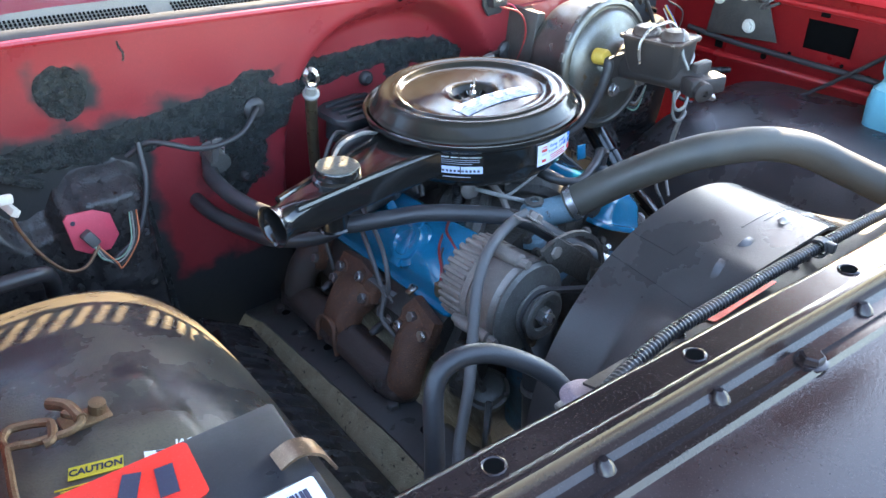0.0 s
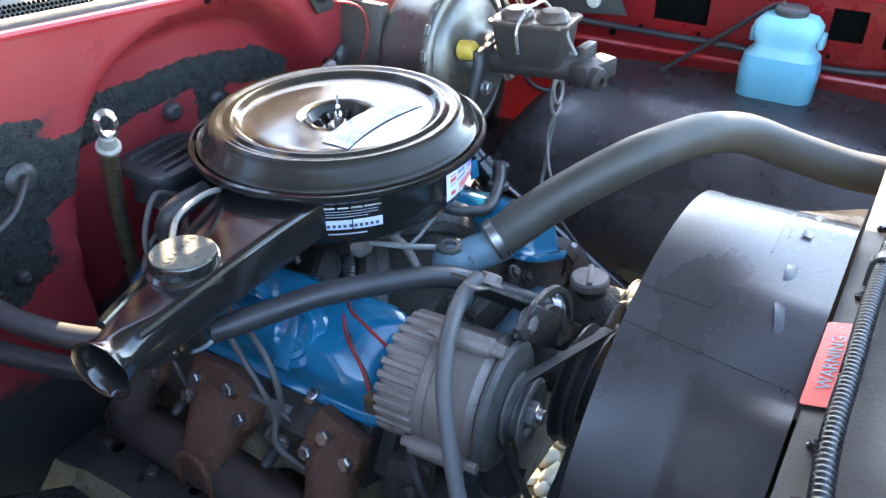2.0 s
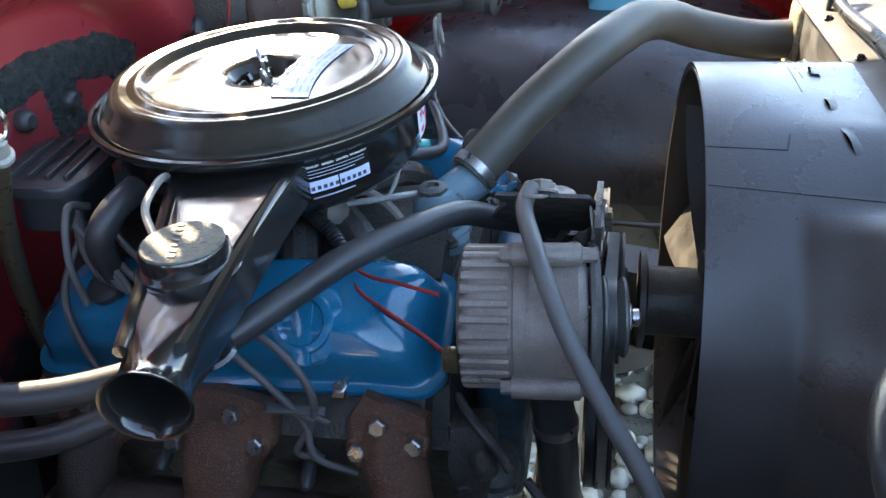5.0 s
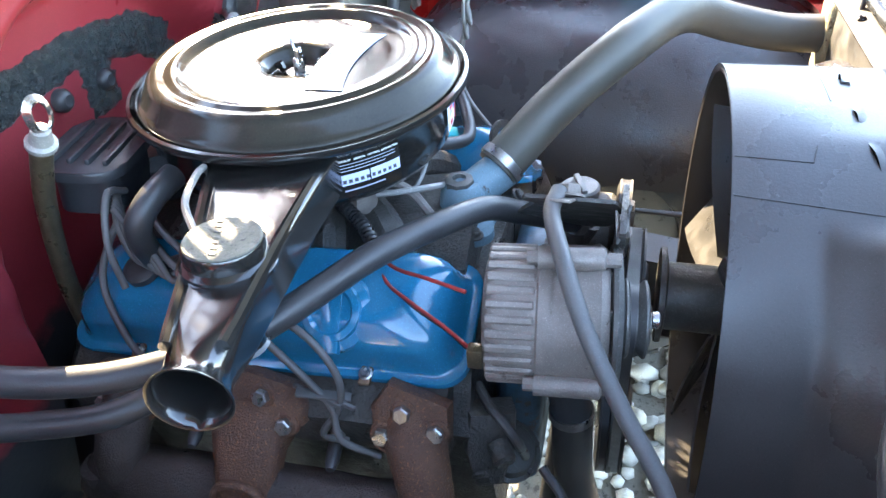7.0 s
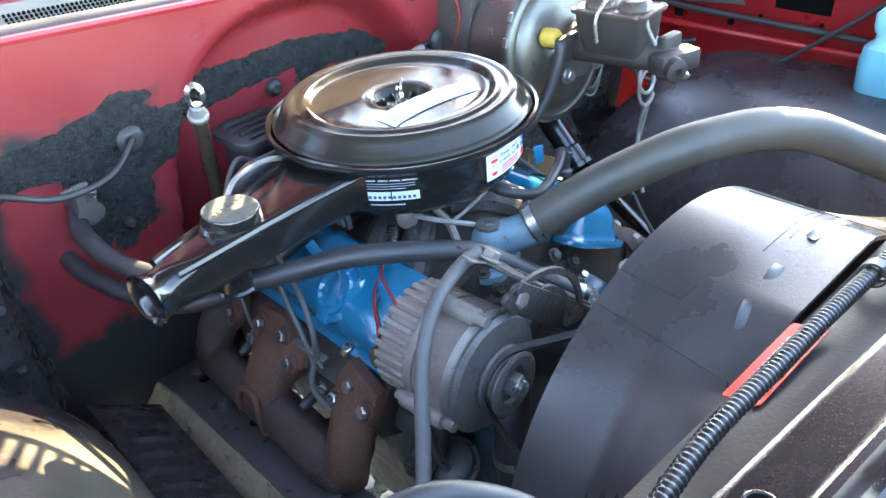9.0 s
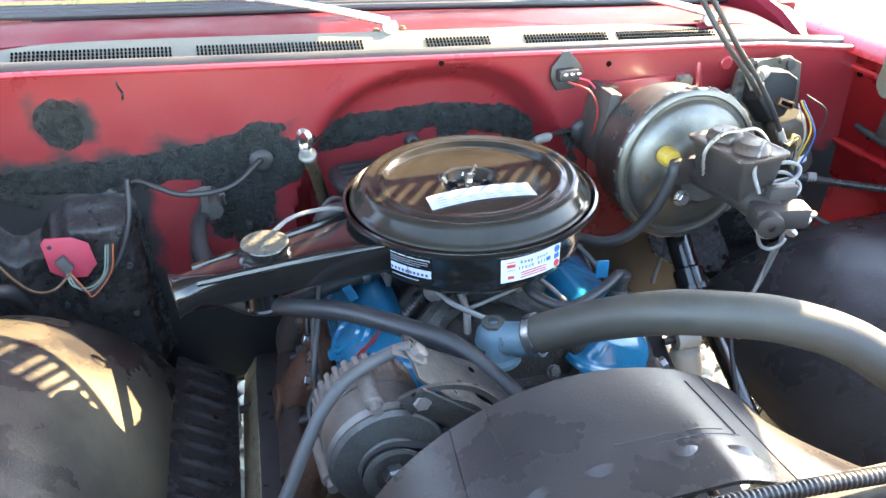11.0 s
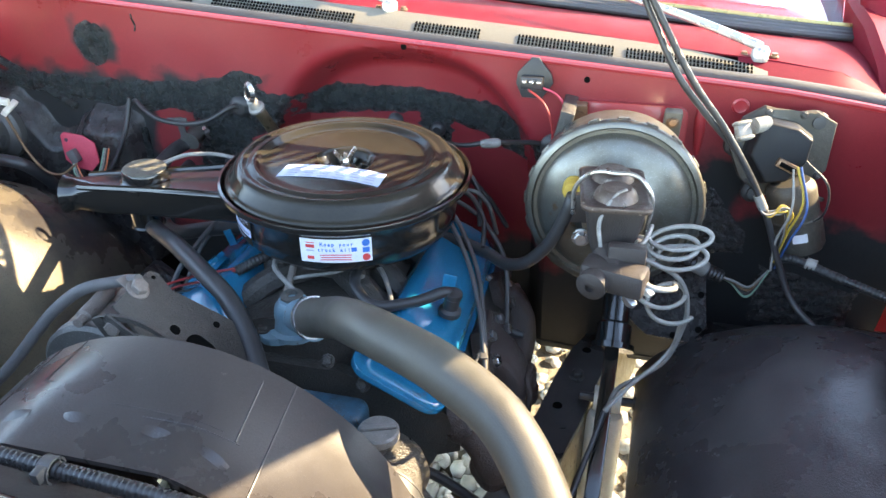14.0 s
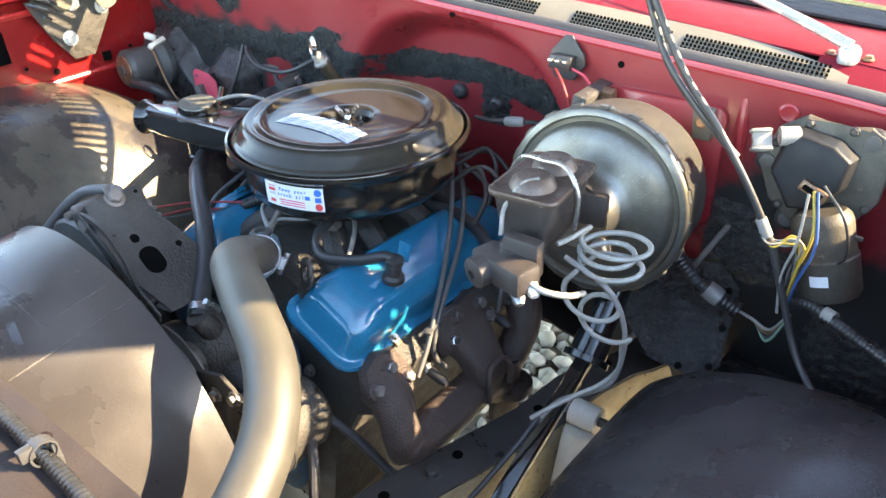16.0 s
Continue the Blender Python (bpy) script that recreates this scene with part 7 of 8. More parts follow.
def build_distributor():
    root = thing("distributor", (-0.02, 0.22, 0.90), "black distributor with wires behind the air cleaner", "distributor")
    bm = bmesh.new()
    lathe(bm, [(0.045, 0), (0.05, 0.02), (0.072, 0.03), (0.072, 0.06), (0.06, 0.075), (0, 0.08)], pose(-0.02, 0.22, 0.92), 28)
    part("cap", bm, BATTERY, root)
    for k in range(8):
        b = bmesh.new()
        a = radians(45 * k)
        lathe(b, [(0.008, 0), (0.008, 0.02), (0.005, 0.024)], pose(-0.02 + 0.055 * math.cos(a), 0.22 + 0.055 * math.sin(a), 0.985), 10)
        part("terminal", b, BATTERY, root)
    # flat wide cap with ribs, level with the air cleaner's rim
    bm = bmesh.new()
    mm = pose(-0.125, 0.215, 1.030, 6, 4, 12)
    prism(bm, rounded(0.155, 0.10, 0.035), 0.012, mm, 0.004)
    prism(bm, rounded(0.115, 0.075, 0.02), 0.05, mm @ pose(0, 0, -0.05), 0.006)
    cover = part("coil_cover", bm, BATTERY, root)
    for k in range(4):
        b = bmesh.new()
        rbox(b, (0.11, 0.006, 0.008), mm @ pose(0, -0.03 + 0.02 * k, 0.014), 0.002)
        part("cover_rib", b, BATTERY, cover)


# ---- brake booster, washer bottle, wiper motor, heater ----
def build_booster():
    root = thing("brake_booster", (0.43, 0.15, 0.90), "stained zinc-plated brake booster drum on the firewall", "brake booster")
    m = axes((0.428, 0.06, 1.041), (0.026, -1, 0.087))
    bm = bmesh.new()
    lathe(bm, [(0.04, -0.16), (0.06, -0.14), (0.10, -0.125), (0.128, -0.105), (0.132, -0.09), (0.133, -0.02), (0.139, -0.012), (0.141, -0.004), (0.141, 0.004), (0.138, 0.008), (0.133, 0.009), (0.130, 0.010), (0.127, 0.006), (0.121, 0.006), (0.117, 0.012), (0.112, 0.017), (0.095, 0.023), (0.072, 0.029), (0.060, 0.034), (0.052, 0.046), (0.048, 0.060), (0.0, 0.060)], m, 80)
    part("drum", bm, ZINC, root, "", 45)
    for k in range(20):
        bm = bmesh.new()
        a = radians(18 * k)
        rbox(bm, (0.007, 0.020, 0.012), m @ pose(0.140 * math.cos(a), 0.140 * math.sin(a), -0.002, 0, 0, math.degrees(a)), 0.002, 1)
        part("crimp_tab", bm, ZINC, root)
    bm = bmesh.new()   # yellow check valve
    mm = axes((0.365, 0.018, 1.083), (0, -1, 0.1))
    lathe(bm, [(0.017, -0.012), (0.017, 0.010), (0.014, 0.016), (0.0, 0.018)], mm, 24)
    part("check_valve", bm, YELLOW, root, "ochre yellow check valve")
    for x, z in ((-0.045, -0.035), (0.045, -0.035)):
        p = m @ Vector((x, z, 0.062))
        bolt("stud_nut", p, (0, -1, 0.08), root, 0.011, 0.010)
    # mounting plate on the firewall and braces
    b = bmesh.new()
    prism(b, rounded(0.215, 0.20, 0.02), 0.012, axes((0.432, 0.262, 1.045), (0, -1, 0), (1, 0, 0)), 0.003)
    plate = part("mounting_plate", b, RED, root, "red painted mounting plate")
    for x in (0.352, 0.512):
        b = bmesh.new()
        rbox(b, (0.03, 0.02, 0.05), pose(x, 0.235, 1.122, 10), 0.004)
        part("bracket_tab", b, COPPER if x < 0.4 else VENT, plate, "bare plated bracket tab")
        bolt("plate_bolt", (x, 0.224, 1.128), (0, -1, 0.1), plate, 0.008, 0.006, COPPER)
    b = bmesh.new()
    rbox(b, (0.025, 0.10, 0.14), pose(0.325, 0.22, 1.08, 0, 10, 0), 0.004)
    part("side_brace", b, GRIME, root, "grimy sheet-metal brace")


def build_master_cylinder():
    root = thing("master_cylinder", (0.43, -0.07, 1.04), "dark cast-iron brake master cylinder with bail-clamped lid", "master cylinder")
    ax = Vector((0.10, -1, 0.04)).normalized()
    m = axes((0.424, -0.082, 1.110), (0, 0.03, 1), ax)     # x runs forward along the bore
    bm = bmesh.new()
    loft(bm, [[m @ Vector((x, y, z)) for x, y in rounded(l, w, 0.012)] for z, l, w in ((-0.060, 0.10, 0.040), (-0.045, 0.115, 0.052), (-0.020, 0.124, 0.066), (0.0, 0.128, 0.074), (0.022, 0.132, 0.080))])
    lathe(bm, [(0.021, -0.10), (0.024, -0.09), (0.024, 0.085), (0.020, 0.092), (0.017, 0.105), (0.0, 0.107)], axes(m @ Vector((0, 0, -0.05)), ax), 24)
    rbox(bm, (0.016, 0.12, 0.05), m @ pose(-0.085, 0, -0.045), 0.006)
    part("body", bm, IRON, root)
    bm = bmesh.new()
    loft(bm, [[m @ Vector((x, y, z)) for x, y in rounded(l, w, 0.014)] for z, l, w in ((0.0225, 0.142, 0.092), (0.027, 0.144, 0.094), (0.0295, 0.142, 0.092), (0.0305, 0.134, 0.084), (0.0290, 0.128, 0.078))])
    for s in (-1, 1):
        lathe(bm, [(0.030, 0.0), (0.027, 0.009), (0.020, 0.015), (0.0, 0.017)], m @ pose(s * 0.032, 0, 0.0285), 28)
    part("lid", bm, IRON_LID, root, "rust-stained stamped lid")
    b = bmesh.new()
    tube(b, [m @ Vector(p) for p in ((-0.01, -0.052, -0.02), (-0.012, -0.052, 0.02), (-0.004, -0.03, 0.048), (0.0, 0.0, 0.05), (0.004, 0.03, 0.048), (0.012, 0.052, 0.02), (0.01, 0.05, -0.03))], 0.0032, 8)
    part("wire_bail", b, STEEL, root, "bent wire bail")
    # combination valve hanging at the front
    v = thing("brake_valve", (0.43, -0.19, 1.04), "grimy dark brake valve block with fittings", "valve")
    b = bmesh.new()
    rbox(b, (0.085, 0.04, 0.036), axes((0.437, -0.188, 1.062), (0, 0, 1), (1, -0.25, 0)), 0.007)
    lathe(b, [(0.02, 0), (0.02, 0.03), (0.012, 0.034), (0.006, 0.034), (0.006, 0.028), (0, 0.028)], axes((0.418, -0.185, 1.060), (-0.35, -1, -0.1)), 20)
    rbox(b, (0.05, 0.02, 0.05), pose(0.45, -0.168, 1.075), 0.005)
    part("block", b, IRON, v)
    for x, z in ((0.455, 1.035), (0.475, 1.055)):
        b = bmesh.new()
        lathe(b, [(0.008, 0), (0.008, 0.012), (0.005, 0.018)], axes((x, -0.19, z), (0.6, -0.5, -0.4)), 6)
        part("line_nut", b, WHITE if z > 1.05 else STEEL, v)
    cable("brake_pipe", [(0.44, -0.12, 1.155), (0.425, -0.135, 1.15), (0.410, -0.150, 1.12), (0.415, -0.165, 1.09)], 0.003, GREY_TUBE, "thin bent steel brake pipe on the lid", "tube")


def build_washer_bottle():
    root = thing("washer_bottle", (0.86, -0.41, 0.91), "translucent blue plastic washer bottle on the red apron", "bottle")
    m = pose(0.862, -0.412, 0.905, 0, 0, 0)
    st = [(0.0, 0.080, 0.132), (0.008, 0.088, 0.140), (0.07, 0.092, 0.146), (0.098, 0.088, 0.136), (0.112, 0.076, 0.112), (0.122, 0.074, 0.108), (0.135, 0.080, 0.122), (0.158, 0.080, 0.124), (0.172, 0.070, 0.10), (0.176, 0.058, 0.07)]
    bm = bmesh.new()
    loft(bm, [[m @ Vector((x, y, z)) for x, y in rounded(w, l, min(w, l) * 0.32, 6)] for z, w, l in st])
    part("tank", bm, BOTTLE, root, "", 60)
    bm = bmesh.new()
    loft(bm, [[m @ Vector((x, y, z)) for x, y in rounded(w + 0.0022, l + 0.0022, min(w, l) * 0.32, 6)] for z, w, l in st[:4]])
    part("filled_part", bm, BOTTLE_FLUID, root, "deeper blue washer fluid level", 60)
    bm = bmesh.new()
    lathe(bm, [(0.030, 0), (0.031, 0.004), (0.031, 0.012), (0.028, 0.016), (0, 0.017)], m @ pose(0, 0.0, 0.174), 28)
    part("cap", bm, SATIN, root, "dark round cap")
    for y in (-0.06, 0.07):
        bm = bmesh.new()
        rbox(bm, (0.03, 0.012, 0.03), m @ pose(0.045, y, 0.12), 0.004)
        part("lug", bm, BOTTLE, root)


def build_wiper_motor():
    root = thing("wiper_motor", (0.70, 0.19, 0.95), "dusty wiper motor with faceted black cover on the firewall", "wiper motor")
    tan = mat("dusty_tan_motor_can_paint", (0.078, 0.070, 0.056), (0.048, 0.043, 0.036), 0.55, 0.2, scale=30, fine=300, bump=0.3, spots=(0.15, 0.13, 0.095), spot_scale=50, spot_at=0.64)
    m = axes((0.687, 0.218, 1.097), (0.04, -1, 0.22), (1, 0.04, 0)) @ Matrix.Diagonal((0.92, 0.92, 1.0, 1.0))       # x runs to the driver's side, y up the firewall
    bm = bmesh.new()
    prism(bm, [(-0.088, 0.0), (-0.062, -0.055), (-0.02, -0.085), (0.05, -0.078), (0.085, -0.03), (0.088, 0.055), (0.05, 0.075), (0.012, 0.068), (-0.035, 0.078), (-0.07, 0.055)], 0.014, m, 0.005)
    base = part("base_plate", bm, tan, root, "dusty pale die-cast base")
    for x, y in ((-0.07, 0.03), (-0.045, -0.06), (0.03, 0.066), (-0.03, 0.066), (0.07, -0.04)):
        bolt("base_screw", m @ Vector((x, y, 0.014)), m.to_3x3() @ Vector((0, 0, 1)), base, 0.005, 0.004, GRIME)
    bm = bmesh.new()      # faceted cover: wide at the foot, stepped at the crown
    out = [(-0.072, -0.012), (-0.030, -0.072), (0.012, -0.064), (0.046, -0.020), (0.052, 0.030), (0.020, 0.052), (-0.042, 0.062), (-0.060, 0.040)]
    rings = []
    for k, h in ((1.0, 0.010), (1.0, 0.030), (0.97, 0.034), (0.90, 0.054), (0.84, 0.058)):
        rings.append([m @ Vector((-0.006 + (x + 0.006) * k * 0.90, 0.002 + (y + 0.004) * k * 0.90, h)) for x, y in out])
    loft(bm, rings)
    bmesh.ops.bevel(bm, geom=list(bm.edges), offset=0.0022, segments=2, affect="EDGES", profile=0.5)
    cover = part("cover", bm, COVER_PLASTIC, root, "dark grey faceted plastic cover")
    bm = bmesh.new()
    rbox(bm, (0.040, 0.016, 0.010), m @ pose(0.004, -0.018, 0.062, 0, 0, -24), 0.002)
    socket = part("connector", bm, COPPER, cover, "brown plug socket")
    bm = bmesh.new()
    rbox(bm, (0.030, 0.008, 0.004), m @ pose(0.004, -0.019, 0.0665, 0, 0, -24), 0.001)
    part("plug", bm, HOLE, socket)
    a, c = Vector((0.710, 0.168, 1.052)), Vector((0.744, 0.160, 0.948))
    bm = bmesh.new()
    L = (c - a).length
    lathe(bm, [(0.0, -0.012), (0.030, -0.012), (0.037, -0.004), (0.039, 0.004), (0.0395, L * 0.45), (0.042, L * 0.47), (0.042, L * 0.93), (0.038, L), (0.014, L + 0.002), (0.012, L + 0.010), (0.0, L + 0.011)], axes(a, c - a), 40)
    can = part("motor_can", bm, tan, root, "tan dusty motor can")
    bm = bmesh.new()
    ax = axes(a, c - a, (0, -1, 0))
    sheet(bm, lambda u, v: ax @ Vector((0.0426 * math.cos(0.55 * (u - 0.5)), 0.0426 * math.sin(0.55 * (u - 0.5)), L * (0.62 + 0.14 * v))), 6, 2)
    part("paper_tag", bm, LABEL, can, "small white tag")
    for p in ((0.738, 0.228, 1.146), (0.618, 0.215, 1.098), (0.66, 0.212, 1.018)):
        b = bmesh.new()
        lathe(b, [(0.018, -0.012), (0.018, 0.004), (0.014, 0.008), (0.010, 0.009), (0.010, 0.016), (0, 0.017)], axes(p, (0.04, -1, 0.22)), 18)
        part("rubber_mount", b, RUBBER, root, "round black rubber mount")
    b = bmesh.new()
    q = axes((0.616, 0.160, 1.146), (0.35, -0.75, 0.5), (1, 0.3, 0.2))
    rbox(b, (0.024, 0.032, 0.014), q, 0.003)
    lathe(b, [(0.013, 0), (0.013, 0.024), (0.009, 0.026)], q @ pose(0.022, 0.004, 0, 0, 90, 0), 14)
    for k in (-1, 1):
        rbox(b, (0.027, 0.005, 0.017), q @ pose(-0.002, 0.012 * k, 0.004), 0.002)
    part("hose_connector", b, WHITE_TUBE, root, "cream plastic hose connector")
    b = bmesh.new()
    tube(b, [(0.700, 0.160, 1.055), (0.720, 0.150, 1.052), (0.742, 0.155, 1.045), (0.762, 0.170, 1.035)], 0.004, 8)
    part("strap", b, tan, root)


def build_firewall_bits():
    r = thing("horn_relay", (0.268, 0.245, 1.155), "black diamond-shaped relay plate with bright terminals", "relay")
    m = axes((0.268, 0.256, 1.178), (0, -1, 0.1), (1, 0, 0))
    bm = bmesh.new()
    prism(bm, [(-0.032, -0.012), (-0.02, -0.036), (0.016, -0.036), (0.034, -0.008), (0.030, 0.008), (0.006, 0.036), (-0.006, 0.036), (-0.030, 0.008)], 0.006, m, 0.002)
    part("plate", bm, BATTERY, r)
    bm = bmesh.new()
    rbox(bm, (0.04, 0.022, 0.024), m @ pose(-0.002, -0.006, 0.016), 0.003)
    part("block", bm, BATTERY, r)
    for k in range(3):
        b = bmesh.new()
        rbox(b, (0.008, 0.005, 0.012), m @ pose(-0.014 + 0.013 * k, -0.002, 0.032), 0.001)
        part("terminal", b, BRIGHT, r, "bright metal terminal")

    r = thing("blower_resistor", (-0.662, 0.19, 0.93), "faded pink resistor board with wires on the heater box", "resistor")
    m = axes((-0.662, 0.186, 0.973), (0.12, -1, 0.1), (1, 0.1, 0))
    bm = bmesh.new()
    prism(bm, [(-0.036, 0.034), (-0.028, 0.042), (0.012, 0.036), (0.036, 0.020), (0.040, -0.020), (0.020, -0.040), (-0.012, -0.036), (-0.034, -0.018)], 0.004, m, 0.001)
    part("board", bm, PINK, r)
    bm = bmesh.new()
    rbox(bm, (0.018, 0.028, 0.018), m @ pose(-0.008, -0.006, 0.012, 0, 0, 25), 0.003)
    part("plug", bm, RUBBER_GREY, r)
    b = bmesh.new()
    lathe(b, [(0.004, 0), (0.004, 0.001), (0, 0.001)], m @ pose(-0.024, 0.026, 0.0042), 12)
    part("rivet_hole", b, INK, r)
    for k, mt in enumerate((WIRE_GREEN, WHITE_TUBE, RUBBER, WIRE_ORANGE)):
        cable("resistor_wire", [(-0.668, 0.168, 0.965), (-0.662 + 0.006 * k, 0.155, 0.935 - 0.004 * k), (-0.635, 0.158, 0.925 - 0.006 * k), (-0.61 + 0.004 * k, 0.165, 0.945), (-0.598 + 0.004 * k, 0.18, 0.99)], 0.0015, mt, "thin coloured blower wire", "wire", group="blower wires")

    r = thing("heater_box", (-0.68, 0.23, 0.80), "black sealer-smeared heater box bulging from the firewall", "heater box")
    crest = ((-0.96, 1.05), (-0.90, 1.085), (-0.85, 1.080), (-0.80, 1.045), (-0.755, 0.995), (-0.715, 1.0), (-0.685, 1.035), (-0.65, 1.055), (-0.58, 1.052), (-0.54, 1.04))

    def top(x):
        for (x0, z0), (x1, z1) in zip(crest, crest[1:]):
            if x <= x1:
                k = (x - x0) / (x1 - x0)
                k = k * k * (3 - 2 * k)
                return z0 + (z1 - z0) * k
        return crest[-1][1]

    def ease(v):
        v = max(0.0, min(1.0, v))
        return v * v * (3 - 2 * v)

    def bulge(x, z):
        d = 0.052 * ease((top(x) - z) / 0.045) * ease((-0.545 - x) / 0.022)
        d += 0.012 * ease((0.055 - abs(x + 0.620)) / 0.02) * ease((1.035 - z) / 0.03) * ease((z - 0.80) / 0.05)
        d -= 0.016 * ease((0.04 - abs(x + 0.722)) / 0.03) * ease((1.0 - z) / 0.02)
        edge = top(x) - z
        d += 0.010 * math.exp(-((edge - 0.012) / 0.010) ** 2) * ease((-0.56 - x) / 0.03)
        return d + 0.003 * noise.noise((x * 30, z * 30, 4)) + 0.0015 * noise.noise((x * 90, z * 90, 7))

    bm = bmesh.new()
    sheet(bm, lambda u, v: (-0.95 + 0.41 * u, 0.263 - bulge(-0.95 + 0.41 * u, 0.70 + 0.42 * v), 0.70 + 0.42 * v), 120, 110)
    part("shell", bm, BOX_BLACK, r, "", 60)
    for x, z in ((-0.585, 0.83), (-0.575, 0.93), (-0.575, 1.0), (-0.70, 0.86), (-0.90, 0.86)):
        bolt("box_screw", (x, 0.262 - bulge(x, z), z), (0, -1, 0.1), r, 0.005, 0.005, SATIN)
    bm = bmesh.new()
    rbox(bm, (0.012, 0.014, 0.30), pose(-0.549, 0.256, 0.86), 0.004)
    part("side_seam", bm, TAR, r, "tar-filled seam of the box")
    r = thing("blower_motor", (-0.82, 0.12, 0.97), "black round blower motor with cream connector", "blower motor")
    m = axes((-0.872, 0.205, 0.995), (-0.05, -1, 0.05))
    bm = bmesh.new()
    lathe(bm, [(0.066, -0.01), (0.066, 0.006), (0.055, 0.012), (0.048, 0.02), (0.048, 0.085), (0.040, 0.095), (0.012, 0.097), (0.012, 0.104), (0, 0.104)], m, 40)
    part("can", bm, SATIN, r)
    bm = bmesh.new()
    lathe(bm, [(0.014, 0.094), (0.036, 0.094), (0.034, 0.099), (0.014, 0.099)], m, 24)
    part("end_cap", bm, COPPER, r, "brown stained end cap")
    bm = bmesh.new()
    rbox(bm, (0.012, 0.05, 0.012), pose(-0.765, 0.145, 1.075, 10, 40, 20), 0.002)
    rbox(bm, (0.03, 0.012, 0.014), pose(-0.77, 0.135, 1.092, 0, 10, 10), 0.003)
    part("wire_connector", bm, WHITE, r, "cream plastic wire connector")
    bm = bmesh.new()
    tube(bm, [(-0.845, 0.11, 0.975), (-0.80, 0.11, 0.975), (-0.755, 0.12, 0.965), (-0.745, 0.15, 0.93), (-0.745, 0.18, 0.89)], 0.013, 12)
    part("cooling_tube", bm, RUBBER, r)
    # grommets and clips on the firewall
    for x, z, rr in ((-0.318, 1.075, 0.022), (0.31, 1.05, 0.024), (-0.02, 1.04, 0.016), (0.07, 1.03, 0.016), (-0.36, 0.95, 0.010)):
        b = bmesh.new()
        y = fire_y(x, z)
        lathe(b, [(rr, 0.0), (rr, 0.008), (rr * 0.75, 0.014), (rr * 0.5, 0.016), (0, 0.014)], axes((x, y - 0.004, z), (0, -1, 0)), 20)
        solo("firewall_grommet", b, RUBBER, "black rubber grommet in the firewall", "grommet", "firewall grommets")
    b = bmesh.new()
    lathe(b, [(0.017, 0), (0.017, 0.05), (0.02, 0.052)], axes((-0.417, 0.262, 1.022), (0, -1, -0.25)), 16)
    solo("heater_neck", b, ALU_DARK, "grey heater pipe stub on the firewall", "pipe")
    b = bmesh.new()
    rbox(b, (0.014, 0.004, 0.05), pose(-0.425, 0.205, 1.04, 15, 0, 10), 0.001)
    rbox(b, (0.04, 0.004, 0.014), pose(-0.43, 0.202, 1.055, 15, 0, 10), 0.001)
    solo("wire_clip", b, RUBBER_GREY, "grey folded wire clip by the heater pipe", "clip")
    cable("vacuum_line", [(0.12, 0.20, 1.06), (0.16, 0.19, 1.065), (0.20, 0.20, 1.07), (0.26, 0.24, 1.06), (0.305, 0.265, 1.05)], 0.0045, RUBBER, "thin black vacuum line across the recess", "tube")
    b = bmesh.new()
    lathe(b, [(0.007, 0), (0.009, 0.008), (0.009, 0.03), (0.006, 0.036)], axes((0.185, 0.195, 1.068), (1, 0.15, 0.1)), 12)
    solo("vacuum_connector", b, GREY_TUBE, "pale inline vacuum connector", "connector")
    for pts in ([(0.12, 0.14, 0.99), (0.16, 0.17, 1.02), (0.19, 0.16, 0.99), (0.20, 0.12, 0.94)], [(0.10, 0.17, 0.99), (0.15, 0.20, 1.0), (0.20, 0.2, 0.96), (0.24, 0.2, 0.9)], [(0.13, 0.1, 0.97), (0.17, 0.13, 1.0), (0.21, 0.1, 0.97), (0.22, 0.05, 0.94)]):
        cable("engine_wire", pts, 0.0045, RUBBER, "black wire looped behind the air cleaner", "wire", group="engine wires")


def build_bulkhead_cover():
    r = thing("column_boot_plate", (0.60, 0.2, 0.75), "black wrinkled cover plate on the lower firewall", "cover plate")
    m = axes((0.530, 0.195, 0.822), (0.05, -0.75, 0.65), (1, 0.1, 0))
    bm = bmesh.new()
    out = [(-0.085, 0.075), (0.05, 0.080), (0.085, 0.05), (0.09, -0.08), (0.06, -0.11), (-0.02, -0.10), (-0.085, -0.04)]
    prism(bm, out, 0.006, m, 0.002)
    part("plate", bm, PITCH, r)
    bm = bmesh.new()
    sheet(bm, lambda u, v: m @ Vector((-0.05 + 0.1 * u, -0.07 + 0.13 * v, 0.006 + 0.014 * math.sin(math.pi * u) * math.sin(math.pi * v) + 0.016 * abs(noise.noise((u * 6, v * 11, 2))) * math.sin(math.pi * u) * math.sin(math.pi * v))), 48, 48)
    part("sealed_boss", bm, PITCH, r, "wrinkled black sealer")
    for x, y in ((0.075, -0.085), (0.078, -0.02), (0.07, 0.04), (0.03, -0.098)):
        b = bmesh.new()
        lathe(b, [(0.006, 0), (0.006, 0.001), (0, 0.001)], m @ pose(x, y, 0.006), 12)
        part("screw_hole", b, HOLE, r)


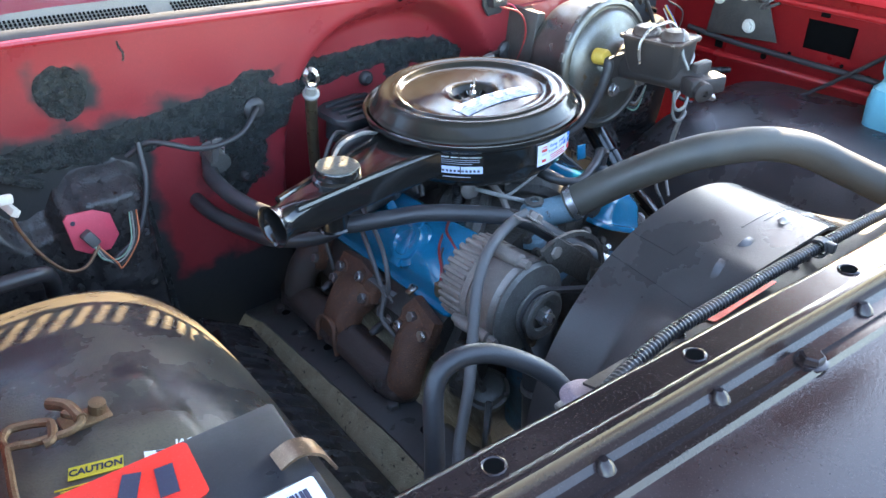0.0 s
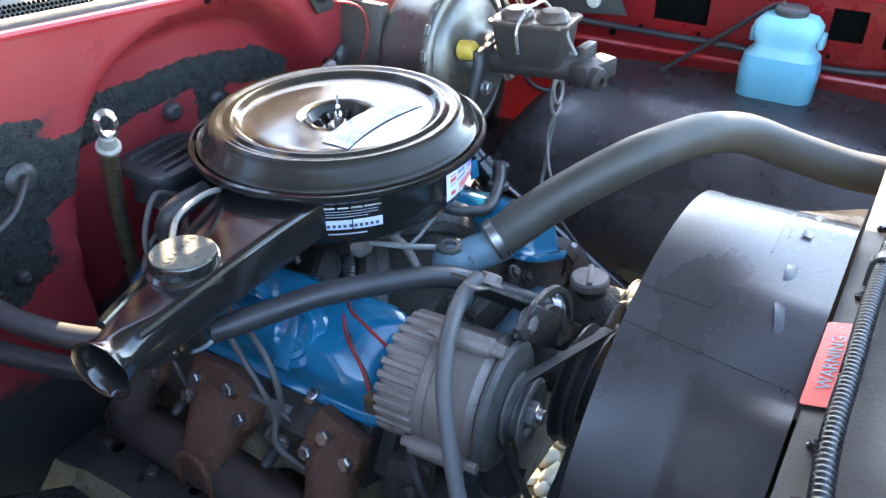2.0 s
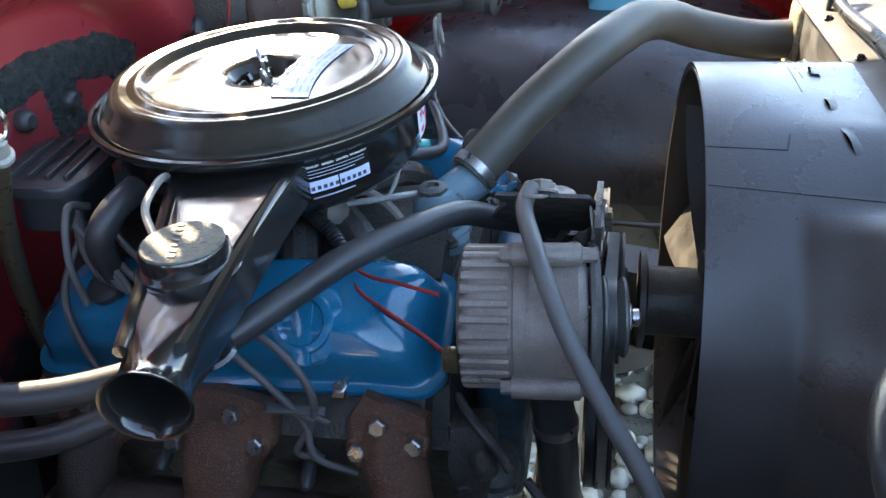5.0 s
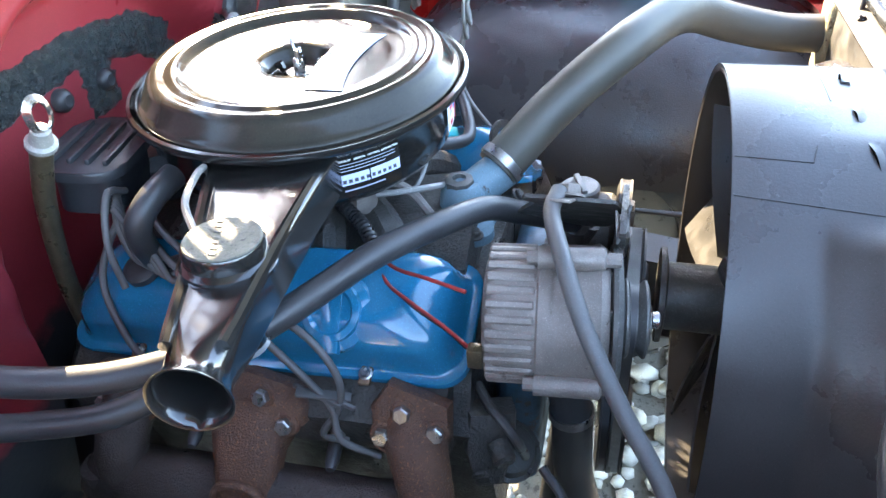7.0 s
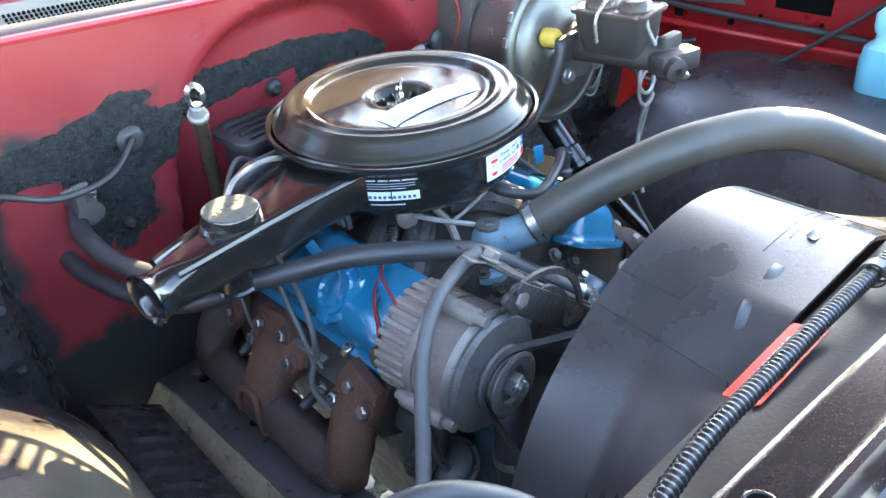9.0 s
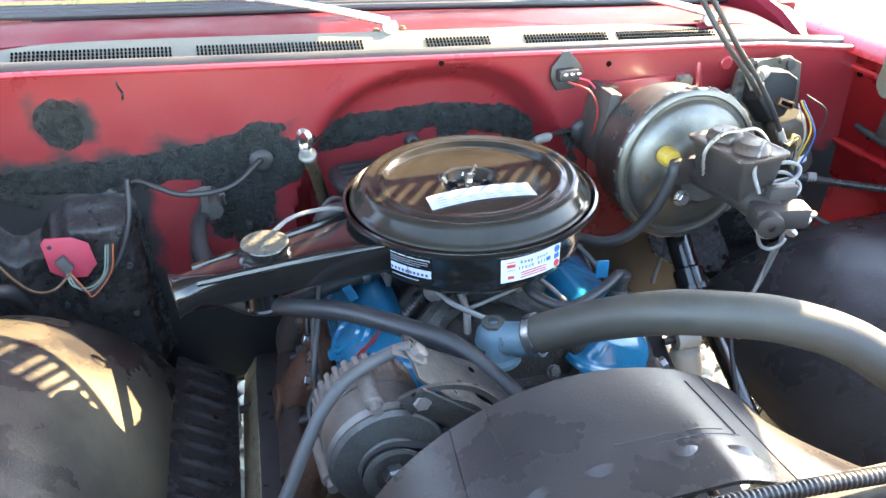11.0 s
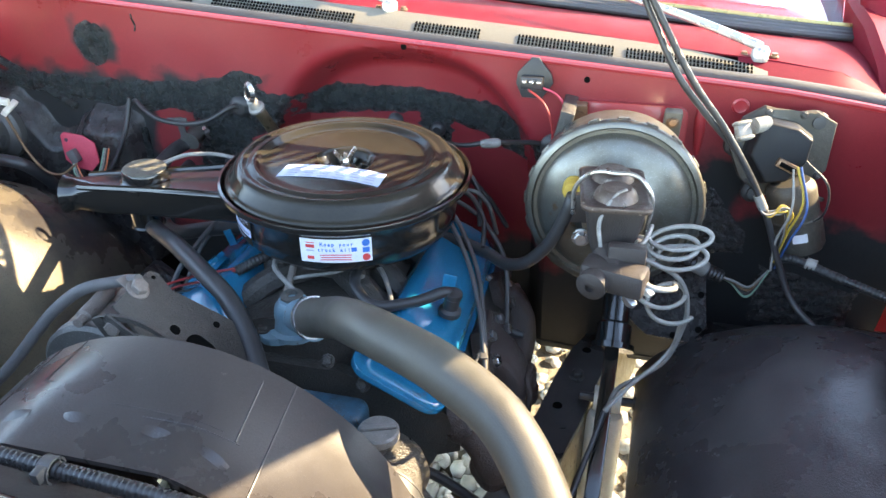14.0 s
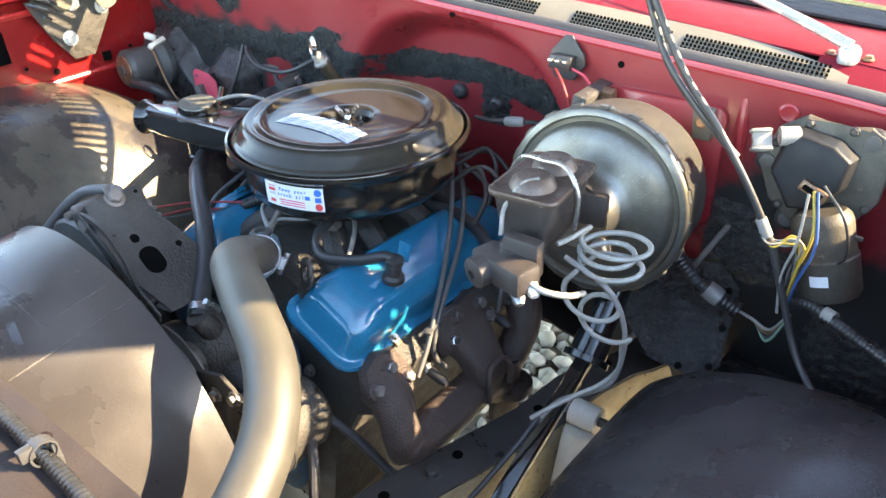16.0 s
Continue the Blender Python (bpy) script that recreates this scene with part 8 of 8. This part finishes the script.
def build_steering():
    root = thing("steering_shaft", (0.45, 0.0, 0.7), "glossy black steering shaft with rag joint", "steering shaft")
    a, b2 = Vector((0.457, 0.20, 0.965)), Vector((0.457, 0.022, 0.795))
    bm = bmesh.new()
    d = (b2 - a).normalized()
    L = (b2 - a).length
    lathe(bm, [(0.032, 0), (0.032, L * 0.35), (0.024, L * 0.38), (0.024, L * 0.85), (0.030, L * 0.87), (0.030, L)], axes(a, d), 24)
    part("column_tube", bm, GLOSS, root)
    bm = bmesh.new()
    lathe(bm, [(0.02, 0), (0.037, 0.002), (0.037, 0.012), (0.02, 0.014)], axes(b2, d), 24)
    lathe(bm, [(0.014, 0.0), (0.014, 0.03)], axes(b2 - d * 0.02, d), 12)
    part("coupling", bm, GLOSS, root, "black coupling flange")
    c = Vector((0.445, -0.30, 0.63))
    bm = bmesh.new()
    m = axes((b2 + c) / 2, c - b2)
    rbox(bm, (0.024, 0.024, (c - b2).length), m, 0.004)
    part("lower_shaft", bm, GLOSS, root, "square glossy black shaft")


def build_chassis():
    for s in (-1, 1):
        root = thing("frame_rail", (s * 0.40, -0.2, 0.50), "black and sand-crusted steel frame rail", "frame rail", "frame rails", "structure")
        x0, x1 = (0.318, 0.398) if s < 0 else (0.271, 0.352)
        dz = 0.0 if s < 0 else -0.035

        def zt(y):
            return 0.668 + dz + 0.035 * max(-1, min(1, -y / 0.28)) - 0.25 * max(0, y - 0.2) + (0.025 * max(0.0, min(1.0, y / 0.1)) if s > 0 else 0.0)

        def sh(y):
            """The driver's rail splays out towards the cab."""
            return 0.0 if s < 0 else 0.23 * (max(-0.5, min(0.45, y)) + 0.3)

        bm = bmesh.new()
        ys = [-1.0 + 2.0 * i / 40 for i in range(41)]
        loft(bm, [[(s * (x + sh(y)), y, zt(y) - d) for x, d in ((x0, 0), (x1, 0), (x1, 0.16), (x0, 0.16), (x0, 0.155), (x1 - 0.006, 0.155), (x1 - 0.006, 0.006), (x0, 0.006))] for y in ys])
        part("channel", bm, SATIN, root)
        bm = bmesh.new()

        def web(u, v):
            y = -0.85 + 1.45 * u
            return (s * (x1 + sh(y) + 0.0025 + (0.034 if s < 0 else 0.012) * v), y, zt(y) - 0.004 - (0.06 if s < 0 else 0.145) * v + 0.004 * noise.noise((u * 40, v * 4, 1)))

        sheet(bm, web, 60, 6, 0.002)
        part("sandy_web", bm, TAN, root, "sand-crusted outer side of the rail")
        for y in (-0.30, -0.16, 0.02, 0.2):
            b = bmesh.new()
            lathe(b, [(0.009, 0), (0.009, 0.001), (0, 0.001)], pose(s * (x0 + sh(y) + 0.03), y, zt(y) + 0.0005), 14)
            part("frame_hole", b, HOLE, root)
        for y in (-0.22, 0.10):
            bolt("frame_bolt", (s * (x0 + sh(y) + 0.04), y, zt(y)), (0, 0, 1), root, 0.011, 0.012, SATIN)
        # shock absorber
        sh = thing("shock_absorber", (s * 0.44, -0.1, 0.3), "cream painted shock absorber with eye bolt", "shock absorber", "shock absorbers")
        xs = 0.462
        top, low = (Vector((xs, 0.025, 0.665)), Vector((xs, -0.115, 0.18))) if s > 0 else (Vector((-0.462, 0.135, 0.61)), Vector((-0.60, 0.08, 0.12)))
        d = low - top
        bm = bmesh.new()
        lathe(bm, [(0.012, 0.022), (0.03, 0.028), (0.033, 0.04), (0.033, 0.22), (0.036, 0.225), (0.036, d.length)], axes(top, d), 24)
        part("body", bm, SHOCK, sh)
        bm = bmesh.new()
        lathe(bm, [(0.010, -0.024), (0.023, -0.024), (0.023, 0.024), (0.010, 0.024)], axes(top, (1, 0, 0)), 20)
        part("eye", bm, SHOCK, sh)
        bm = bmesh.new()
        lathe(bm, [(0.008, -0.05), (0.008, 0.045), (0.013, 0.045), (0.013, 0.056), (0.0, 0.057)], axes(top, (1, 0, 0)), 10)
        part("eye_bolt", bm, SATIN, sh)
    # cross member and control arms, dark below the engine
    bm = bmesh.new()
    rbox(bm, (0.80, 0.16, 0.12), pose(0, -0.16, 0.36), 0.02)
    solo("cross_member", bm, SATIN, "black steel front cross member", "cross member", kind="structure")
    for s in (-1, 1):
        bm = bmesh.new()
        tube(bm, [(s * 0.40, -0.32, 0.40), (s * 0.55, -0.2, 0.38), (s * 0.72, -0.15, 0.36)], 0.03, 10)
        tube(bm, [(s * 0.40, 0.03, 0.40), (s * 0.55, -0.08, 0.38), (s * 0.72, -0.15, 0.36)], 0.03, 10)
        solo("control_arm", bm, SATIN, "black upper control arm", "control arm", "control arms")
    # engine mount and starter mass low on the passenger's side, fuel pump and filter at the front
    bm = bmesh.new()
    rbox(bm, (0.11, 0.10, 0.10), pose(-0.25, -0.02, 0.54, 0, 30, 0), 0.02)
    solo("engine_mount", bm, GRIME, "greasy engine mount on the frame", "mount")
    r = thing("fuel_pump", (-0.20, -0.30, 0.68), "greasy fuel pump with bolted flange", "fuel pump")
    bm = bmesh.new()
    m = axes((-0.205, -0.285, 0.695), (-0.35, -0.25, 0.9), (1, 0, 0))
    lathe(bm, [(0.0, -0.03), (0.030, -0.03), (0.034, -0.024), (0.034, -0.006), (0.039, -0.004), (0.039, 0.003), (0.034, 0.005), (0.030, 0.014), (0.020, 0.020), (0, 0.021)], m, 24)
    part("dome", bm, ALU_DARK, r)
    for k in range(6):
        bolt("pump_screw", m @ Vector((0.035 * math.cos(k * 1.047), 0.035 * math.sin(k * 1.047), 0.003)), m.to_3x3() @ Vector((0, 0, 1)), r, 0.004, 0.004, GRIME, False)
    bm = bmesh.new()
    prism(bm, [(-0.028, -0.05), (0.026, -0.05), (0.03, 0.0), (0.016, 0.05), (-0.016, 0.05), (-0.03, 0.0)], 0.034, axes((-0.222, -0.262, 0.742), (-0.9, -0.35, 0.25), (0, 1, 0)), 0.008)
    lathe(bm, [(0.014, 0), (0.014, 0.022), (0.010, 0.026), (0, 0.026)], axes((-0.245, -0.280, 0.758), (-0.8, -0.5, -0.3)), 14)
    lathe(bm, [(0.011, 0), (0.011, 0.018), (0.008, 0.020), (0, 0.020)], axes((-0.247, -0.258, 0.722), (-0.9, -0.3, -0.3)), 6)
    part("arm_housing", bm, GRIME, r)
    for pts in ([(-0.235, -0.31, 0.73), (-0.25, -0.30, 0.78), (-0.23, -0.27, 0.80), (-0.2, -0.25, 0.80)], [(-0.24, -0.33, 0.72), (-0.27, -0.36, 0.70), (-0.28, -0.36, 0.62)]):
        b = bmesh.new()
        tube(b, pts, 0.006, 10)
        part("fuel_line", b, SATIN, r)
    hose("lower_radiator_hose", [(-0.10, -0.31, 0.80), (-0.135, -0.335, 0.79), (-0.152, -0.352, 0.745), (-0.156, -0.358, 0.68), (-0.16, -0.365, 0.60), (-0.18, -0.40, 0.53), (-0.24, -0.52, 0.50), (-0.30, -0.66, 0.54)], 0.0255, RUBBER, "black lower radiator hose with clamp", seg=20, clamps=(0.34,))


def build_battery():
    root = thing("battery", (-0.80, -0.65, 0.95), "black car battery with red and white labels in the corner", "battery")
    m = Matrix.Translation((-0.673, -0.548, 1.055)) @ pose(0, 0, 0, 0, 0, -4) @ Matrix.Translation((-0.140, -0.090, 0))
    bm = bmesh.new()
    rbox(bm, (0.275, 0.18, 0.17), m, 0.006)
    part("case", bm, BATTERY, root)
    bm = bmesh.new()
    rbox(bm, (0.285, 0.19, 0.03), m @ pose(0, 0, 0.082), 0.005)
    part("top_cover", bm, BATTERY, root)
    bm = bmesh.new()
    rbox(bm, (0.28, 0.05, 0.010), m @ pose(0, -0.027, 0.100), 0.003)
    part("vent_strip", bm, BATTERY, root)
    bm = bmesh.new()
    prism(bm, rounded(0.19, 0.062, 0.006), 0.0008, m @ pose(-0.028, 0.060, 0.0972))
    lab = part("red_label", bm, DECAL_RED, root, "orange-red printed label")
    for k in range(6):
        b = bmesh.new()
        rbox(b, (0.014, 0.030 if k != 4 else 0.046, 0.0006), m @ pose(-0.102 + 0.029 * k, 0.059, 0.0985, 0, 0, -22 if k == 4 else -6), 0)
        part("print_bar", b, INK, lab)
    bm = bmesh.new()
    prism(bm, rounded(0.115, 0.044, 0.003), 0.0008, m @ pose(0.076, -0.028, 0.1052))
    lab = part("white_label", bm, LABEL, root, "white data label")
    for k in range(9):
        b = bmesh.new()
        rbox(b, (0.0018 + 0.0008 * (k % 3), 0.022, 0.0005), m @ pose(0.095 + 0.0035 * k, -0.026, 0.1065), 0)
        part("code_bar", b, INK, lab)
    for k in range(3):
        b = bmesh.new()
        rbox(b, (0.035, 0.004, 0.0005), m @ pose(0.06, -0.016 - 0.011 * k, 0.1065), 0)
        part("print_line", b, INK, lab)
    bm = bmesh.new()
    sheet(bm, lambda u, v: (-0.700 + 0.040 * u, -0.598 - 0.016 * u - 0.020 * v, 1.153 + 0.012 * math.sin(min(1.0, u * 1.25) * 2.6) - 0.03 * max(0.0, u - 0.8) * 5 * 0.6), 16, 3, 0.0025)
    part("hold_down", bm, COPPER, root, "curved tan hold-down strap")
    # tray under it
    bm = bmesh.new()
    rbox(bm, (0.30, 0.21, 0.02), pose(-0.815, -0.655, 0.958), 0.004)
    rbox(bm, (0.26, 0.17, 0.14), pose(-0.815, -0.655, 0.88), 0.01)
    solo("battery_tray", bm, SATIN, "black steel battery tray on the inner fender", "tray")


def build_radiator_cap():
    m = axes((-0.395, -0.652, 1.066), (0, 0.1, 1))
    bm = bmesh.new()
    lathe(bm, [(0.020, -0.02), (0.020, 0.0), (0.024, 0.001), (0.0245, 0.006), (0.021, 0.009), (0.016, 0.010), (0.014, 0.013), (0, 0.014)], m, 32)
    root = part("filler_cap", bm, mat("dusty_pink_plated_cap", (0.30, 0.22, 0.24), (0.22, 0.17, 0.19), 0.5, 0.3, scale=50, bump=0.15), bpy.data.objects["radiator"], "dusty pinkish metal radiator cap")
    for s in (-1, 1):
        b = bmesh.new()
        rbox(b, (0.012, 0.022, 0.006), m @ pose(s * 0.026, 0, 0.003), 0.002)
        part("ear", b, ALU, root)


def build_housing_decals():
    """Latch hardware and decals on the passenger's wheel housing."""
    root = thing("jack_latch", (-0.82, -0.36, 1.06), "rusty plated wire latch on the wheel housing", "latch")
    bm = bmesh.new()
    rbox(bm, (0.05, 0.025, 0.006), axes((-0.795, -0.325, 1.036), (0.2, -0.1, 0.95), (1, 0.1, -0.2)), 0.002)
    lathe(bm, [(0.009, 0), (0.009, 0.012), (0.0, 0.014)], axes((-0.782, -0.322, 1.037), (0.2, -0.1, 0.95)), 10)
    part("bracket", bm, LATCH, root)
    bm = bmesh.new()
    loop = [(-0.812, -0.330, 1.058), (-0.800, -0.352, 1.060), (-0.812, -0.362, 1.060), (-0.845, -0.358, 1.062), (-0.858, -0.352, 1.062), (-0.868, -0.352, 1.062), (-0.871, -0.372, 1.060), (-0.876, -0.420, 1.052), (-0.872, -0.470, 1.04)]
    tube(bm, loop, 0.0042, 8, 4)
    tube(bm, [(-0.868, -0.352, 1.062), (-0.869, -0.336, 1.062), (-0.858, -0.324, 1.062), (-0.830, -0.336, 1.062), (-0.826, -0.346, 1.062), (-0.830, -0.364, 1.062), (-0.838, -0.366, 1.062)], 0.0046, 8, 4)
    tube(bm, [(-0.820, -0.300, 1.054), (-0.806, -0.322, 1.058), (-0.800, -0.352, 1.060)], 0.0065, 10)
    part("wire_loop", bm, LATCH, root, "bent plated wire loop")

    def decal(name, x, y, w, h, mt, label, up=0.003):
        z = left_well(x, y)
        e = 0.004
        n = Vector((-(left_well(x + e, y) - left_well(x - e, y)) / (2 * e), -(left_well(x, y + e) - left_well(x, y - e)) / (2 * e), 1)).normalized()
        m = axes(Vector((x, y, z)) + n * up, n, (1, -0.3, 0))
        b = bmesh.new()
        prism(b, [(-w / 2, -h / 2), (w / 2, -h / 2), (w / 2, h / 2), (-w / 2, h / 2)], 0.0006, m)
        return tagged(part(name, b, mt), label, "label"), m

    d, m = decal("caution_label", -0.806, -0.398, 0.050, 0.0165, DECAL_YELLOW, "yellow caution label on the black wheel housing", 0.006)
    text_part("caution_word", "CAUTION", 0.0108, m @ pose(0, 0, 0.001), INK, d, 0.0004)
    d, m = decal("jack_label", -0.752, -0.412, 0.026, 0.010, INK_WHITE, "white stencilled jack notice on the wheel housing", 0.006)
    text_part("jack_words", "JACK", 0.0115, m @ pose(0.030, 0.008, 0.004), INK_WHITE, d, 0.0004)
    for k in range(2):
        b = bmesh.new()
        rbox(b, (0.012 - 0.004 * k, 0.0016, 0.0006), m @ pose(0.004, 0.002 - 0.004 * k, 0.002), 0)
        part("print_line", b, INK, d)
    for k in range(4):
        d, m = decal("caution_print", -0.818 + 0.004 * k, -0.412 - 0.005 * k, 0.058, 0.0018, DECAL_YELLOW, "line of small yellow print on the wheel housing", 0.007)


def build_pebbles():
    """Loose stones seen under the engine; the ones under the gaps are pieces of their own."""
    ground = bpy.data.objects["ground"]
    rnd = random.Random(11)
    shapes = [pebble_mesh(k) for k in range(8)]
    spots = [(0.35, -0.52, 0.28), (0.75, 0.45, 0.35), (0.15, 0.12, 0.22), (-0.05, 0.88, 0.28), (-0.4, 0.2, 0.2)]
    for k in range(300):
        cx, cy, r = spots[k % 5]
        o = new("pebble", shapes[k % 8])
        s = rnd.uniform(0.014, 0.034)
        o.matrix_world = pose(cx + rnd.uniform(-r, r), cy + rnd.uniform(-r, r), s * 0.45, rnd.uniform(-20, 20), rnd.uniform(-20, 20), rnd.uniform(0, 360)) @ Matrix.Diagonal((s * rnd.uniform(0.9, 1.4), s, s, 1))
        o.parent = ground
    verts, faces = [], []
    base = shapes[0]
    co = [v.co.copy() for v in base.vertices]
    polys = [tuple(p.vertices) for p in base.polygons]
    for k in range(3400):
        s = rnd.uniform(0.012, 0.034)
        m = pose(rnd.uniform(-1.0, 1.5), rnd.uniform(-1.2, 1.7), s * rnd.uniform(0.1, 0.7), rnd.uniform(-40, 40), rnd.uniform(-40, 40), rnd.uniform(0, 360)) @ Matrix.Diagonal((s * rnd.uniform(0.9, 1.5), s, s, 1))
        o = len(verts)
        verts.extend(m @ c for c in co)
        faces.extend(tuple(i + o for i in p) for p in polys)
    me = bpy.data.meshes.new("loose_pebbles")
    me.from_pydata(verts, [], faces)
    finish(me, PEBBLE_MIX, 80)
    ob = new("loose_pebbles", me)
    tagged(ob, "scattered pale river pebbles under the truck", "pebbles", kind="stuff")


PEBBLE_MIX = PEBBLE.copy()
nt = PEBBLE_MIX.node_tree
geo = nt.nodes.new("ShaderNodeNewGeometry")
for n in nt.nodes:
    if n.bl_idname == "ShaderNodeMapRange" and n.inputs[0].links and n.inputs[0].links[0].from_node.bl_idname == "ShaderNodeObjectInfo":
        nt.links.new(geo.outputs["Random Per Island"], n.inputs[0])

build_ground()
build_firewall()
build_cowl()
wiper((-0.04, 0.396, 1.254), (-0.42, 0.475, 1.292))
wiper((0.657, 0.392, 1.208), (0.25, 0.50, 1.262))
for side in (-1, 1):
    build_inner_fender(side)
    build_fender(side)
build_axle()
build_hood()
for side in (-1, 1):
    build_hinge(side)
build_cab()
build_radiator_support()
build_warning_label()
build_radiator()
build_shroud()
build_fan()
build_engine_block()
for side in (-1, 1):
    build_valve_cover(side)
    build_manifold(side)
build_air_cleaner()
build_alternator()
build_belts()
build_steering_pump()
build_thermostat_housing()
build_hoses()
build_dipstick()
build_distributor()
for x, y in ((-0.287, -0.10), (-0.287, 0.07), (0.262, -0.13), (0.262, 0.05)):
    build_plug((x * 0.93, y, 0.775), (1 if x > 0 else -1, -0.15, -0.1))
build_booster()
build_master_cylinder()
build_washer_bottle()
build_wiper_motor()
build_firewall_bits()
build_bulkhead_cover()
build_steering()
build_chassis()
build_battery()
build_radiator_cap()
build_housing_decals()
build_cables()
build_pebbles()
